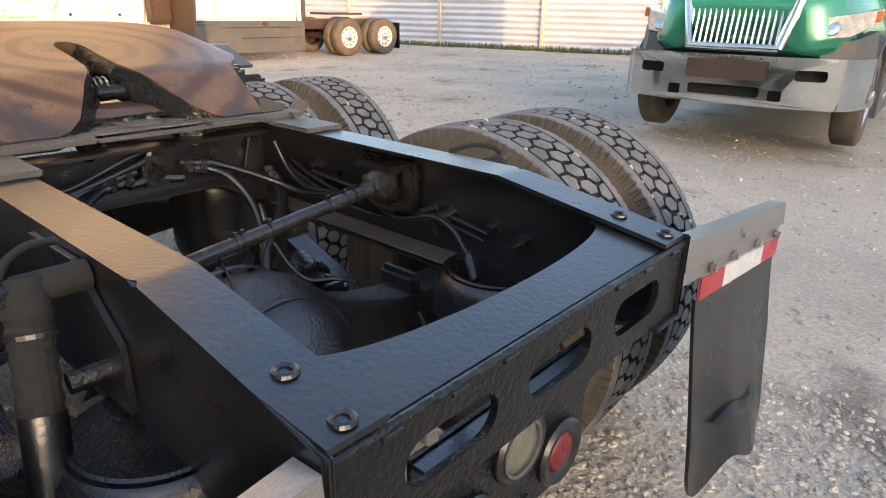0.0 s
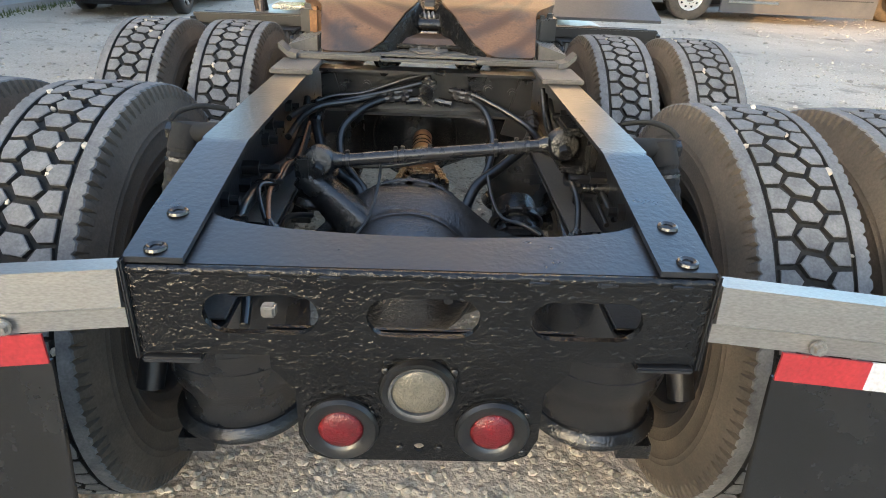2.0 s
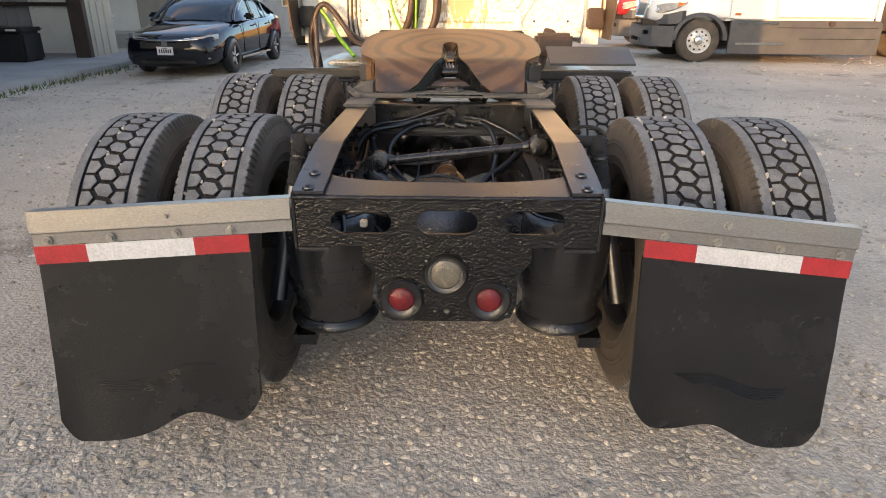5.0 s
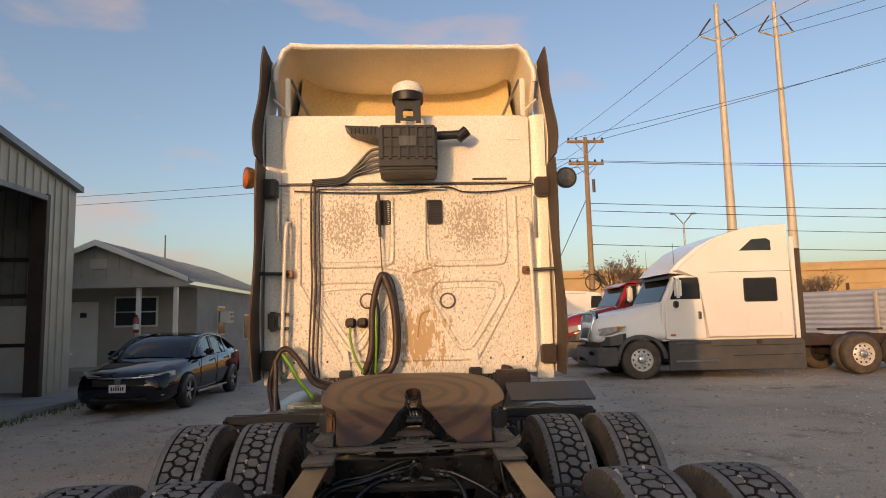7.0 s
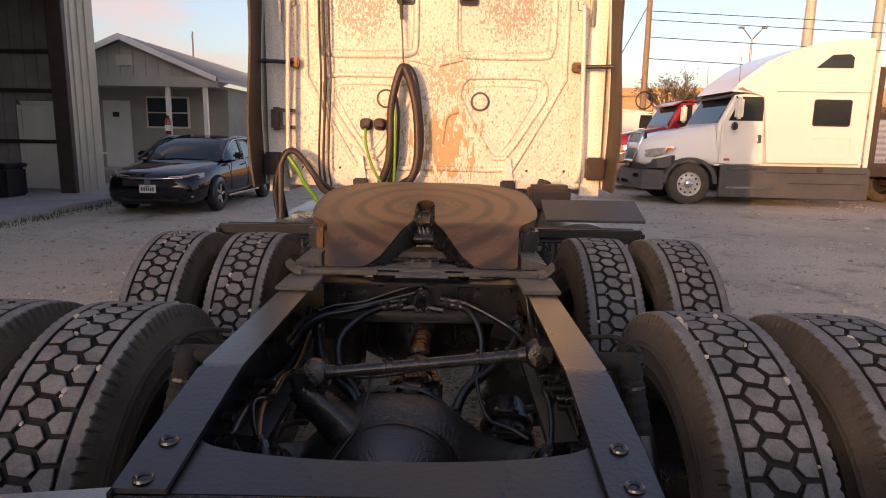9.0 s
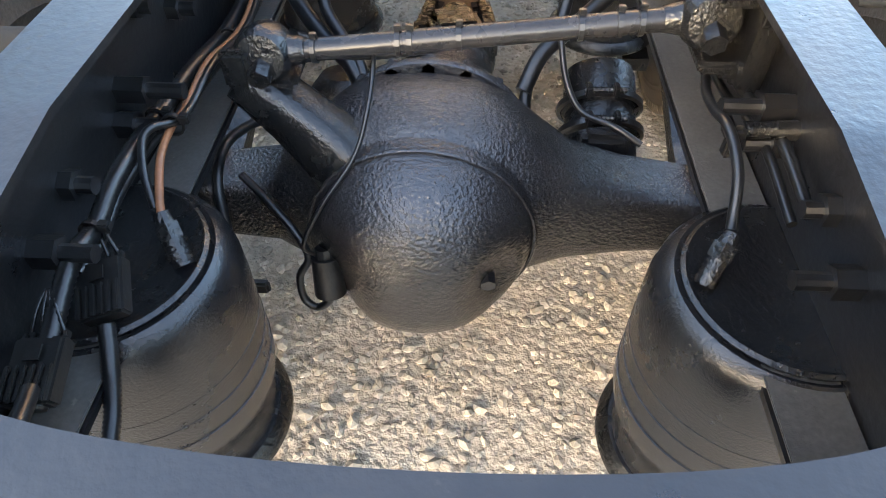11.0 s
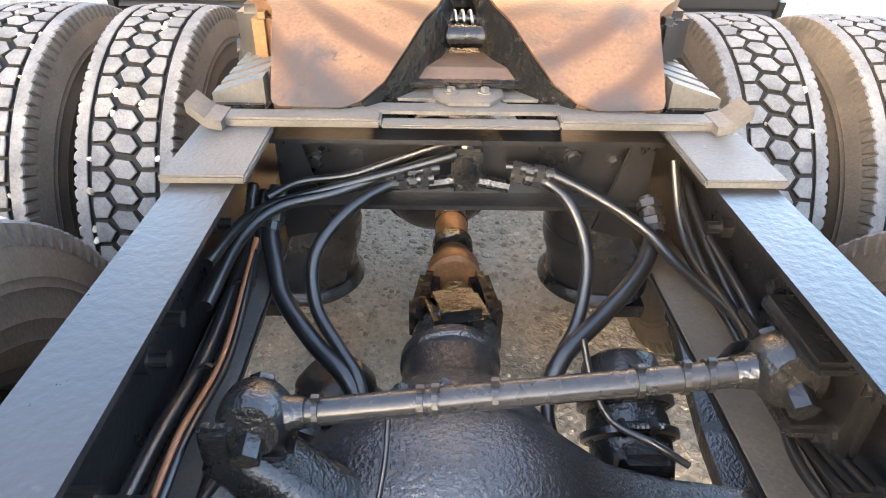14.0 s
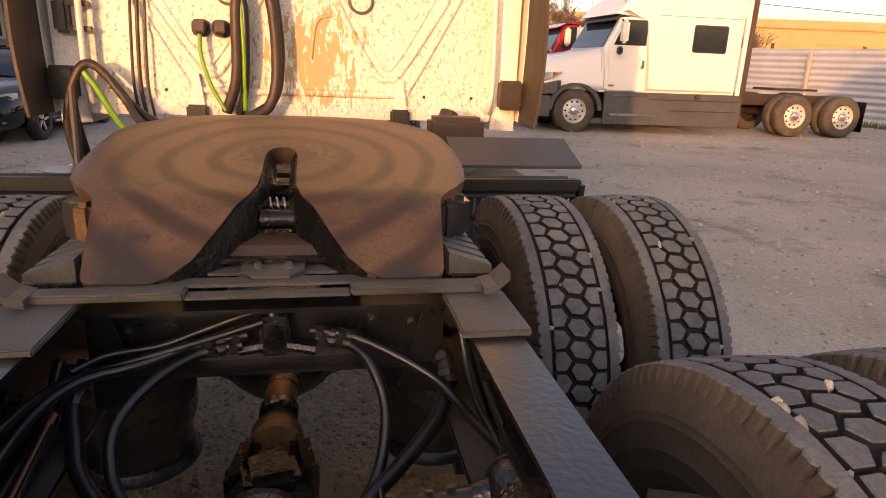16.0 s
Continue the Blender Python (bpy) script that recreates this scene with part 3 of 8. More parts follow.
# ---- house ----
def house():
    h = thing("house", "small beige house with a porch and grey metal roof", "house", at=pose(-9.1, 17.6, 0))
    hw, L, e, a = 2.35, 11.0, 2.9, 4.05
    for lo, hi in (((-hw, 1.6, 0), (hw, 1.75, e)), ((hw - 0.15, 1.75, 0), (hw, L - 0.15, e)), ((-hw, 1.75, 0), (-hw + 0.15, L - 0.15, e)), ((-hw, L - 0.15, 0), (hw, L, e)), ((hw - 0.1, 0.0, 0), (hw, 1.6, 0.5))):
        part("wall", boxm(lo, hi), M_HOUSE, h, "beige board wall")
    part("gable", prismm([(-hw - 0.1, e + 0.16), (hw + 0.1, e + 0.16), (0, a)], 0.0, 0.15, "y"), M_HOUSE, h)
    part("gable_vent", boxm((-0.25, -0.03, 3.35), (0.25, 0.0, 3.65), 0.01), M_SIDING, h)
    for s in (1, -1):
        roof = part("roof", prismm([(s * (hw + 0.3), e + 0.06), (s * (hw + 0.3), e + 0.14), (0, a + 0.12), (0, a + 0.02)], -0.25, L + 0.3, "y"), M_ROOFG, h, "grey ribbed metal roof")
        for k in range(28):
            y = -0.1 + 0.4 * k
            part("roof_rib", prismm([(s * (hw + 0.3), e + 0.14), (s * (hw + 0.3), e + 0.17), (0, a + 0.15), (0, a + 0.12)], y, y + 0.05, "y"), M_ROOFG, roof)
    part("porch_fascia", boxm((-hw - 0.25, -0.2, e - 0.12), (hw + 0.3, -0.05, e + 0.16)), M_HOUSE, h)
    part("porch_ceiling", boxm((-hw, -0.05, e - 0.08), (hw, 1.6, e)), M_HOUSE, h)
    for x in (1.2, hw - 0.08):
        part("porch_post", boxm((x - 0.06, -0.1, 0), (x + 0.06, 0.02, e - 0.12), 0.01), M_CABC, h)
    for sx in (-1, 1):
        part("gable_trim", prismm([(sx * (hw + 0.32), e + 0.02), (sx * (hw + 0.32), e + 0.17), (0, a + 0.15), (0, a - 0.02)], -0.29, -0.25, "y"), M_CABC, h)
    for k in range(13):
        part("siding_joint", boxm((-hw + 0.05 + 0.36 * k, -0.012, e + 0.18), (-hw + 0.065 + 0.36 * k, 0.0, min(e + 0.2 + 1.0 * (1 - abs(-hw + 0.05 + 0.36 * k) / hw), a - 0.05))), M_SIDEIN, h)
    part("porch_floor", boxm((-hw, 0.0, 0.0), (hw, 1.6, 0.4)), M_HOUSE, h)
    part("porch_rail", boxm((0.8, -0.06, 0.85), (hw, -0.02, 0.92)), M_HOUSE, h)
    d = part("front_door", boxm((-1.55, 1.55, 0.4), (-0.7, 1.6, 2.45), 0.01), M_CABC, h, "pale panelled front door")
    part("door_window", boxm((-1.25, 1.535, 1.95), (-1.05, 1.55, 2.1)), M_GLASS, d)
    w = part("window", boxm((-0.2, 1.54, 1.62), (1.15, 1.6, 2.6), 0.01), M_CABC, h, "white-framed porch window")
    part("pane", boxm((-0.14, 1.52, 1.68), (1.09, 1.54, 2.08)), M_GLASS, w)
    part("pane", boxm((-0.14, 1.52, 2.12), (1.09, 1.54, 2.54)), M_GLASS, w)
    for y, z in ((4.2, 1.75), (7.8, 1.5)):
        w = part("window", boxm((hw, y - 0.45, z - 0.5), (hw + 0.04, y + 0.45, z + 0.55), 0.01), M_CABC, h, "white-framed side window")
        part("pane", boxm((hw + 0.04, y - 0.38, z - 0.44), (hw + 0.055, y + 0.38, z + 0.48)), M_GLASS, w)
    ac = part("window_air_conditioner", boxm((hw + 0.05, 3.9, 1.7), (hw + 0.4, 4.5, 2.1), 0.02), M_CABC, h, "white window air conditioner")
    for i in range(7):
        part("louvre", boxm((hw + 0.4, 3.95, 1.75 + 0.045 * i), (hw + 0.41, 4.45, 1.77 + 0.045 * i)), M_PLAST, ac)
    part("vent_pipe", rodm((0.4, 4, 3.9), (0.4, 4, 4.9), 0.03), M_STEEL, h)
    return h


house()


# ---- fence, far building ----
def fence():
    p, q = Vector((21.6, 5.0, 0)), Vector((14.6, 28.0, 0))
    d = (q - p).normalized()
    ln = (q - p).length
    f = thing("fence", "corrugated white steel fence with horizontal ribs", "fence", at=Matrix.Translation(p) @ Matrix.Rotation(math.atan2(d.y, d.x), 4, "Z"))
    for k in range(6):
        bm = bmesh.new()
        a, b = ln * k / 6, ln * (k + 1) / 6 - 0.01
        rows = []
        for i in range(56):
            z = 0.05 + 2.35 * i / 55
            off = 0.03 * math.sin(i / 55 * 11 * 2 * math.pi)
            rows.append(((a, off, z), (b, off, z)))
        V = [[bm.verts.new(c) for c in r] for r in rows]
        for u, v in zip(V, V[1:]):
            bm.faces.new((u[0], u[1], v[1], v[0]))
        solid(bm, 0.01)
        part("panel", bm, M_FENCE, f, smooth=60)
    for k in range(7):
        part("post", boxm((ln * k / 6 - 0.05, 0.05, 0), (ln * k / 6 + 0.05, 0.15, 2.3)), M_POLE, f)
    return f


fence()
b = thing("store_building", "long tan stucco building behind the fence", "building", at=pose(14, 47, 0, 0, 0, -14))
part("wall", boxm((-24, 0, 0), (40, 12, 4.6)), M_TAN, b)
part("cornice", boxm((-24.2, -0.25, 4.6), (40.2, 12, 5.2), 0.05), M_TAN, b)
part("band", boxm((-24.1, -0.1, 3.6), (40.1, 0.0, 3.75)), M_TAN, b)
for i in range(9):
    part("downpipe", boxm((-20 + 6.4 * i, -0.12, 0), (-19.8 + 6.4 * i, 0, 3.6)), M_BROWN, b)


def grass_strip():
    rng = random.Random(5)
    bm = bmesh.new()
    p, d = Vector((21.2, 5.0, 0)), Vector((-7.0, 23.0, 0)).normalized()
    nrm = Vector((d.y, -d.x, 0)) * -1
    for i in range(5000):
        s = rng.uniform(0, 23)
        c = p + d * s + nrm * rng.uniform(0.0, 0.8) ** 1.4 + Vector((0, 0, 0))
        a = rng.uniform(0, 6.28)
        w, hgt = rng.uniform(0.01, 0.025), rng.uniform(0.06, 0.24)
        u = Vector((math.cos(a), math.sin(a), 0)) * w
        l = Vector((rng.uniform(-0.07, 0.07), rng.uniform(-0.07, 0.07), hgt))
        bm.faces.new([bm.verts.new(c - u), bm.verts.new(c + u), bm.verts.new(c + l)])
    tagged(part("grass", bm, M_GRASS, None, "rough green grass along the fence"), kind="stuff", category="grass")
    bm = bmesh.new()
    for i in range(700):
        s = rng.uniform(0, 1)
        c = Vector((-7.3 + 0.25 * s + rng.random() ** 2 * 0.35, 4 + 8.6 * s, 0.0))
        a = rng.uniform(0, 6.28)
        u = Vector((math.cos(a), math.sin(a), 0)) * rng.uniform(0.006, 0.014)
        l = Vector((rng.uniform(-0.04, 0.04), rng.uniform(-0.04, 0.04), rng.uniform(0.03, 0.12)))
        bm.faces.new([bm.verts.new(c - u), bm.verts.new(c + u), bm.verts.new(c + l)])
    tagged(part("grass", bm, M_GRASS, None, "dry grass along the concrete edge"), kind="stuff", category="grass")


grass_strip()
# ---- the black tractor: chassis ----
truck = thing("semi_truck", "black tractor chassis with fifth wheel and white sleeper cab", "truck")
XW, FL, TH = 0.432, 0.09, 0.009


def rail_z(y):
    return 1.08 if y >= 0.38 else 1.022 + 0.058 * max(y, 0) / 0.38


def rail_b(y):
    return 0.815 if y >= 0.14 else 0.855 - 0.04 * max(y, 0) / 0.14


def rail(s):
    ys = [0.0, 0.12, 0.14, 0.25, 0.365, 0.38, 0.395, 0.45, 0.8, 1.5, 2.5, 3.4, 5.2]
    rings = []
    for y in ys:
        t, b = rail_z(y), rail_b(y)
        P = [(XW, t), (XW, b), (XW - FL, b), (XW - FL, b + TH), (XW - TH, b + TH), (XW - TH, t - TH), (XW - FL, t - TH), (XW - FL, t)]
        rings.append([(s * x, y, z) for x, z in P])
    bm = loft(bmesh.new(), rings)
    bmesh.ops.bevel(bm, geom=[e for e in bm.edges if all(abs(abs(v.co.x) - XW) < 1e-4 for v in e.verts) and abs(e.verts[0].co.y - e.verts[1].co.y) > 1e-3], offset=0.007, segments=3, affect="EDGES")
    return part("frame_rail", bm, M_BLACK, truck, smooth=35)


rails = {s: rail(s) for s in (-1, 1)}
for s in (-1, 1):
    for y in (0.118, 0.022):
        z = rail_z(y)
        bm = lathem([(0.008, -0.004), (0.008, 0.003), (0.012, 0.006), (0.0155, 0.004), (0.017, 0.0)], 18, pose(s * 0.387, y, z))
        part("flange_bolt", bm, M_BLACK, rails[s])
    part("flange_liner", boxm((s * 0.3435, 0.14, 0.0), (s * 0.421, 1.26, 0.004), 0.001, Matrix.Translation((0, 0, 0.8285))), M_DUSTB, rails[s], "dusty lower flange of the rail")
    # studs through the web
    for y, z, l in ((0.605, 0.945, 0.085), (0.575, 0.912, 0.055), (0.438, 0.932, 0.035), (0.352, 0.915, 0.065), (0.84, 0.985, 0.05), (0.80, 0.955, 0.04), (1.1, 0.97, 0.04), (0.70, 1.01, 0.03)):
        bm = rodm((s * (XW - TH), y, z), (s * (XW - TH - l * 0.45), y, z), 0.019, None, 6)
        rod(bm, (s * (XW - TH - l * 0.4), y, z), (s * (XW - TH - l), y, z), 0.0105, None, 10)
        part("stud", bm, M_BLACK, rails[s])


# rear cross member with three slots
def slot(cx, cz, w, h):
    r = h / 2
    out = []
    for sx, a0 in ((1, -90), (-1, 90)):
        for k in range(9):
            a = radians(a0 + 180 * k / 8)
            out.append((cx + sx * (w / 2 - r) + r * math.cos(a), cz + r * math.sin(a)))
    return out


ZT, ZB = 1.008, 0.862
face = [(-0.424, ZB), (0.424, ZB), (0.424, ZT), (-0.424, ZT)]
bm = plate_with_holes(bmesh.new(), face, [slot(x, 0.934, 0.170, 0.068) for x in (-0.24, 0.0, 0.245)], -0.004, 0.008, "y")
end_member = part("end_cross_member", bm, M_ENDP, truck, "black-painted steel end cross member with three slots")
arc = [(-0.42, 0.008), (0.42, 0.008), (0.42, 0.15)]
arc += [(0.345 * math.cos(a), 0.155 - 0.062 * math.sin(a) ** 0.9) for a in [math.pi * k / 24 for k in range(25)]] + [(-0.42, 0.15)]
bm = prismm(arc, 1.0, 1.0085)
for v in bm.verts:
    v.co.z += 0.058 * max(v.co.y, 0) / 0.38
part("top_plate", bm, M_BLACK, end_member)
bm = tubem([(-0.424, 0.0, 1.004), (0.424, 0.0, 1.004)], 0.0075, 8, 2)
part("folded_edge", bm, M_ENDP, end_member, smooth=60)
for s in (-1, 1):
    bm = boxm((s * 0.43, -0.012, 0.852), (s * 0.424, 0.06, 1.022), 0.003)
    box(bm, (s * 0.42, -0.015, 0.85), (s * 0.33, 0.05, 0.86), 0.003)
    part("corner_gusset", bm, M_BLACK, end_member)
    for x in (0.15, 0.25, 0.36):
        part("weld", rodm((s * x, -0.006, 1.0), (s * x + 0.03, -0.006, 1.0), 0.004, 0.003, 6), M_CAST, end_member)

# lamp plate, set in under the end cross member
plate = [(-0.25, 0.87), (-0.25, 0.79), (-0.212, 0.745), (-0.212, 0.645), (-0.196, 0.605), (-0.16, 0.59), (0.16, 0.59), (0.196, 0.605), (0.212, 0.645), (0.212, 0.745), (0.25, 0.79), (0.25, 0.87)]
lamp_plate = part("lamp_plate", plate_with_holes(bmesh.new(), plate, [slot(0, 0.622, 0.019, 0.0189)], 0.06, 0.068, "y"), M_ENDP, truck, "black plate with three round rear lamps")
part("lamp_plate_hanger", boxm((-0.25, 0.01, 0.858), (0.25, 0.06, 0.866)), M_BLACK, lamp_plate)
for x, z, m_, nm, lr in ((-0.004, 0.752, M_LENS_W, "reversing_lamp", 0.046), (-0.137, 0.666, M_LENS_R, "tail_lamp", 0.039), (0.128, 0.666, M_LENS_R, "tail_lamp", 0.039)):
    rot = pose(x, 0.06, z, 90, 0, 0)
    rg = part(nm, lathem([(lr, 0.0), (0.064, 0.0), (0.066, 0.008), (0.061, 0.015), (lr + 0.006, 0.013), (lr, 0.008)], 32, rot, True), M_RUBBER, lamp_plate, "round lamp in a black rubber grommet", smooth=40)
    if m_ is M_LENS_W:
        part("bezel", lathem([(lr, 0.008), (lr + 0.006, 0.0135), (lr + 0.005, 0.016), (lr, 0.014)], 32, rot, True), M_SKIRT, rg, "grey lamp bezel", smooth=40)
    part("lens", lathem([(lr, 0.002), (lr, 0.008), (lr * 0.8, 0.013), (lr * 0.4, 0.016), (0.004, 0.017)], 32, rot), m_, rg, "clear round lens" if m_ is M_LENS_W else "red round lens", smooth=60)
# paint-clogged screws and weld spatter on the lamp plate
for x, z in ((-0.06, 0.79), (0.055, 0.79), (-0.19, 0.70), (-0.085, 0.70), (0.185, 0.70), (0.08, 0.70), (-0.19, 0.62), (0.185, 0.615), (-0.035, 0.622), (0.035, 0.62)):
    part("plate_screw", lathem([(0.007, 0.0), (0.0065, 0.004), (0.003, 0.006)], 10, pose(x, 0.06, z, 90, 0, 0)), M_CAST, lamp_plate, smooth=40)

# ---- mudflaps ----
def mudflap(s):
    if s < 0:
        i, o = Vector((-0.436, -0.005, 1.0)), Vector((-1.135, -0.07, 0.972))
    else:
        i, o = Vector((0.436, -0.005, 0.998)), Vector((1.15, -0.005, 0.925))
    d = o - i
    along = Matrix(((d.x, 0, 0, i.x), (d.y, 1, 0, i.y), (d.z, 0, 1, i.z), (0, 0, 0, 1)))
    def at(u, v, w):
        return along @ Vector((u, v, w))
    bm = bmesh.new()
    prof = [(0.045, 0.0), (0.0, 0.004), (-0.006, -0.055), (0.004, -0.062), (0.004, -0.095), (0.009, -0.095), (0.009, -0.06), (0.002, -0.05), (0.006, -0.003), (0.045, -0.006)]
    rings = [[at(u, v, w if u > 0.14 or w > -0.06 else w) for v, w in prof] for u in (0.0, 0.13, 0.5, 1.0)]
    loft(bm, rings)
    hanger = part("mudflap_hanger", bm, M_STEEL, truck, "bare galvanised mudflap hanger", smooth=30)
    for u, w in ((0.48, -0.028), (0.24, -0.08), (0.45, -0.08), (0.7, -0.08), (0.94, -0.08)):
        p = at(u, 0.0, w)
        bm = rodm(p + Vector((0, 0.004, 0)), p + Vector((0, -0.012, 0)), 0.009, None, 6)
        rod(bm, p, p + Vector((0, -0.004, 0)), 0.013, None, 14)
        part("bolt", bm, M_BOLT, hanger)
    # tape strip
    a, b = (0.172, 1.0) if s < 0 else (0.168, 0.995)
    cuts = [0, 0.26, 0.76, 1.0] if s < 0 else [0, 0.25, 0.76, 1.0]
    strip = None
    for k in range(3):
        u0, u1 = a + (b - a) * cuts[k], a + (b - a) * cuts[k + 1]
        bm = loft(bmesh.new(), [[at(u, v, w) for v, w in ((-0.002, -0.096), (0.002, -0.096), (0.002, -0.148), (-0.002, -0.148))] for u in (u0, u1)])
        part("reflective_tape", bm, M_WHITE_T if k == 1 else M_RED, hanger, "white reflective tape" if k == 1 else "red reflective tape")
    # rubber sheet, curled at its lower edge
    def sheet(u, v):
        uu = a + (b - a) * u
        length = 0.545
        n0 = 0.36 if s < 0 else 0.42
        notch = 0.055 * math.exp(-((u - n0) / 0.16) ** 2)
        ri, ro = 0.16, 0.10
        corner = 0.10 * max(0, 1 - u / ri) ** 2.2 + 0.07 * max(0, 1 - (1 - u) / ro) ** 2.2
        drop = (length - notch - corner) * v
        hang = -0.075 * v ** 1.25
        curl = 0.022 * v ** 2.5 * math.sin(u * 5.2 + (0.4 if s < 0 else 1.3)) + 0.03 * max(0, v - 0.45) * max(0, u - 0.7) * 3
        return at(uu, 0.004 + hang + curl, -0.147 - drop)
    bm = grid(bmesh.new(), 40, 24, sheet)
    solid(bm, 0.008)
    flap = part("mudflap", bm, M_FLAP, hanger, "black rubber mudflap with a curled lower edge", smooth=50)
    bm = bmesh.new()
    for k in range(5):
        u0, u1 = 0.22 + 0.02 * k, 0.8 - 0.015 * k
        for off in (0.0,):
            pts = [sheet(u0 + (u1 - u0) * j / 12, 0.66 + 0.015 * k + 0.03 * math.sin(math.pi * j / 12)) + Vector((0, -0.0085, 0)) for j in range(13)]
            tube(bm, pts, 0.0016, 5, 1)
    part("moulded_line", bm, M_FLAP, flap)
    return hanger


mudflap(-1)
mudflap(1)


# ---- wheels ----
R, SEG = 0.551, 72


def tyre_meshes():
    w = 0.141
    half = [(0.06, 0.5365), (0.110, 0.535), (0.121, 0.522), (0.1315, 0.50), (0.1375, 0.464), (0.1395, 0.4615), (0.139, 0.459), (0.1402, 0.447), (0.1415, 0.4455), (0.1403, 0.444), (w, 0.43), (0.1392, 0.40), (0.1405, 0.3975), (0.1385, 0.395), (0.136, 0.375), (0.1335, 0.366), (0.1345, 0.364), (0.132, 0.361), (0.12, 0.33), (0.10, 0.318)]
    prof = [(-x, r) for x, r in reversed(half)] + half
    side = bmesh.new()
    lathe(side, [(r, x) for x, r in prof], SEG, pose(0, 0, 0, 0, 90, 0), True)
    tread = bmesh.new()
    rng = random.Random(3)
    n = 56
    pitch = 2 * math.pi * R / n

    def crown(x):
        return R - 0.4 * x * x

    def at(x, s, r):
        return tread.verts.new((x, r * math.cos(s / R), r * math.sin(s / R)))

    def block(pts, s0):
        """A lug with slanting flanks and a softened top edge."""
        cx, cs = sum(p[0] for p in pts) / len(pts), sum(p[1] for p in pts) / len(pts)
        rings = []
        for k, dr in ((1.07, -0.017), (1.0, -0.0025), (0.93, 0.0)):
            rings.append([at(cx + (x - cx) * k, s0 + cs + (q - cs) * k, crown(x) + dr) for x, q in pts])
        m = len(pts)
        # Flanks take the groove colour, with shade painted in; tops stay pale.
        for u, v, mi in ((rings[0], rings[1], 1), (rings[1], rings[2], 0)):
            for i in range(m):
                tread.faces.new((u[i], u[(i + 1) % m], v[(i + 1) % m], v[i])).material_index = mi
        tread.faces.new(rings[-1])

    def shake(pts):
        return [(x + rng.uniform(-0.0012, 0.0012), q + rng.uniform(-0.0014, 0.0014)) for x, q in pts]

    centre = [(-0.0325, -0.007), (-0.0180, -0.0255), (0.0160, -0.0210), (0.0325, 0.007), (0.0180, 0.0255), (-0.0160, 0.0210)]
    edge = [(0.0285, 0.003), (0.0440, -0.0250), (0.0740, -0.0258), (0.0765, 0.0), (0.0740, 0.0258), (0.0455, 0.0255)]
    for i in range(n):
        block(shake(centre), i * pitch)
        for sx in (-1, 1):
            block([(sx * x, sx * q) for x, q in shake(edge)][::sx], (i + 0.5) * pitch)
    # solid shoulder ribs with a notched outer edge
    k = n * 8
    for sx in (-1, 1):
        rows = []
        for i in range(k):
            q = i * pitch / 8
            out = (0.1190, 0.1195, 0.1125, 0.1195)[i % 4] + rng.uniform(-0.0012, 0.0012)
            low = (0.1270, 0.1275, 0.1140, 0.1270)[i % 4]
            rows.append([at(sx * x, q, r) for x, r in ((0.0845, 0.535), (0.0855, crown(0.085) - 0.002), (0.0870, crown(0.087)), (0.102, crown(0.102)), (out - 0.003, crown(0.115)), (out, crown(0.115) - 0.004), (low, 0.522), (low + 0.0015, 0.509))])
        for u, v in zip(rows, rows[1:] + rows[:1]):
            for j in range(7):
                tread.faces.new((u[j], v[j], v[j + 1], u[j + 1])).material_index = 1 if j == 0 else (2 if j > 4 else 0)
    return side, tread


def bare(name, bm, material, smooth):
    ob = part(name, bm, material, None, "", smooth)
    return ob


side_bm, tread_bm = tyre_meshes()
t_side = bare("tyre", side_bm, M_TYRE, 50)
me_side = t_side.data
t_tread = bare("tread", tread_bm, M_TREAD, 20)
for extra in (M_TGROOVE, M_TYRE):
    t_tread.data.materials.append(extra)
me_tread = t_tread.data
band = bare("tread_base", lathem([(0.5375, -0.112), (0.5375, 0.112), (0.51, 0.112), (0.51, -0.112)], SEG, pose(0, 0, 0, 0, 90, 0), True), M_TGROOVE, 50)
me_band = band.data
rim_bm = lathem([(0.325, -0.105), (0.315, -0.1), (0.3, -0.05), (0.29, 0.0), (0.285, 0.06), (0.3, 0.1), (0.32, 0.105), (0.327, 0.1), (0.3, 0.05), (0.3, -0.05)], 48, pose(0, 0, 0, 0, 90, 0), True)
lathe(rim_bm, [(0.295, 0.03), (0.22, 0.045), (0.14, 0.02), (0.08, 0.02), (0.08, 0.01), (0.22, 0.03), (0.295, 0.02)], 48, pose(0, 0, 0, 0, 90, 0), True)
rim = bare("rim", rim_bm, M_RIMB, 40)
me_rim = rim.data
for o in (t_side, t_tread, band, rim):
    bpy.data.objects.remove(o)


def wheel(parent, x, y, flip, turn):
    w = new("wheel", me_rim)
    w.parent = parent
    w.matrix_basis = pose(x, y, 0.54, turn, 0, 180 if flip else 0)
    for nm, me in (("tyre", me_side), ("tread", me_tread), ("tread_base", me_band)):
        o = new(nm, me)
        o.parent = w
    return w


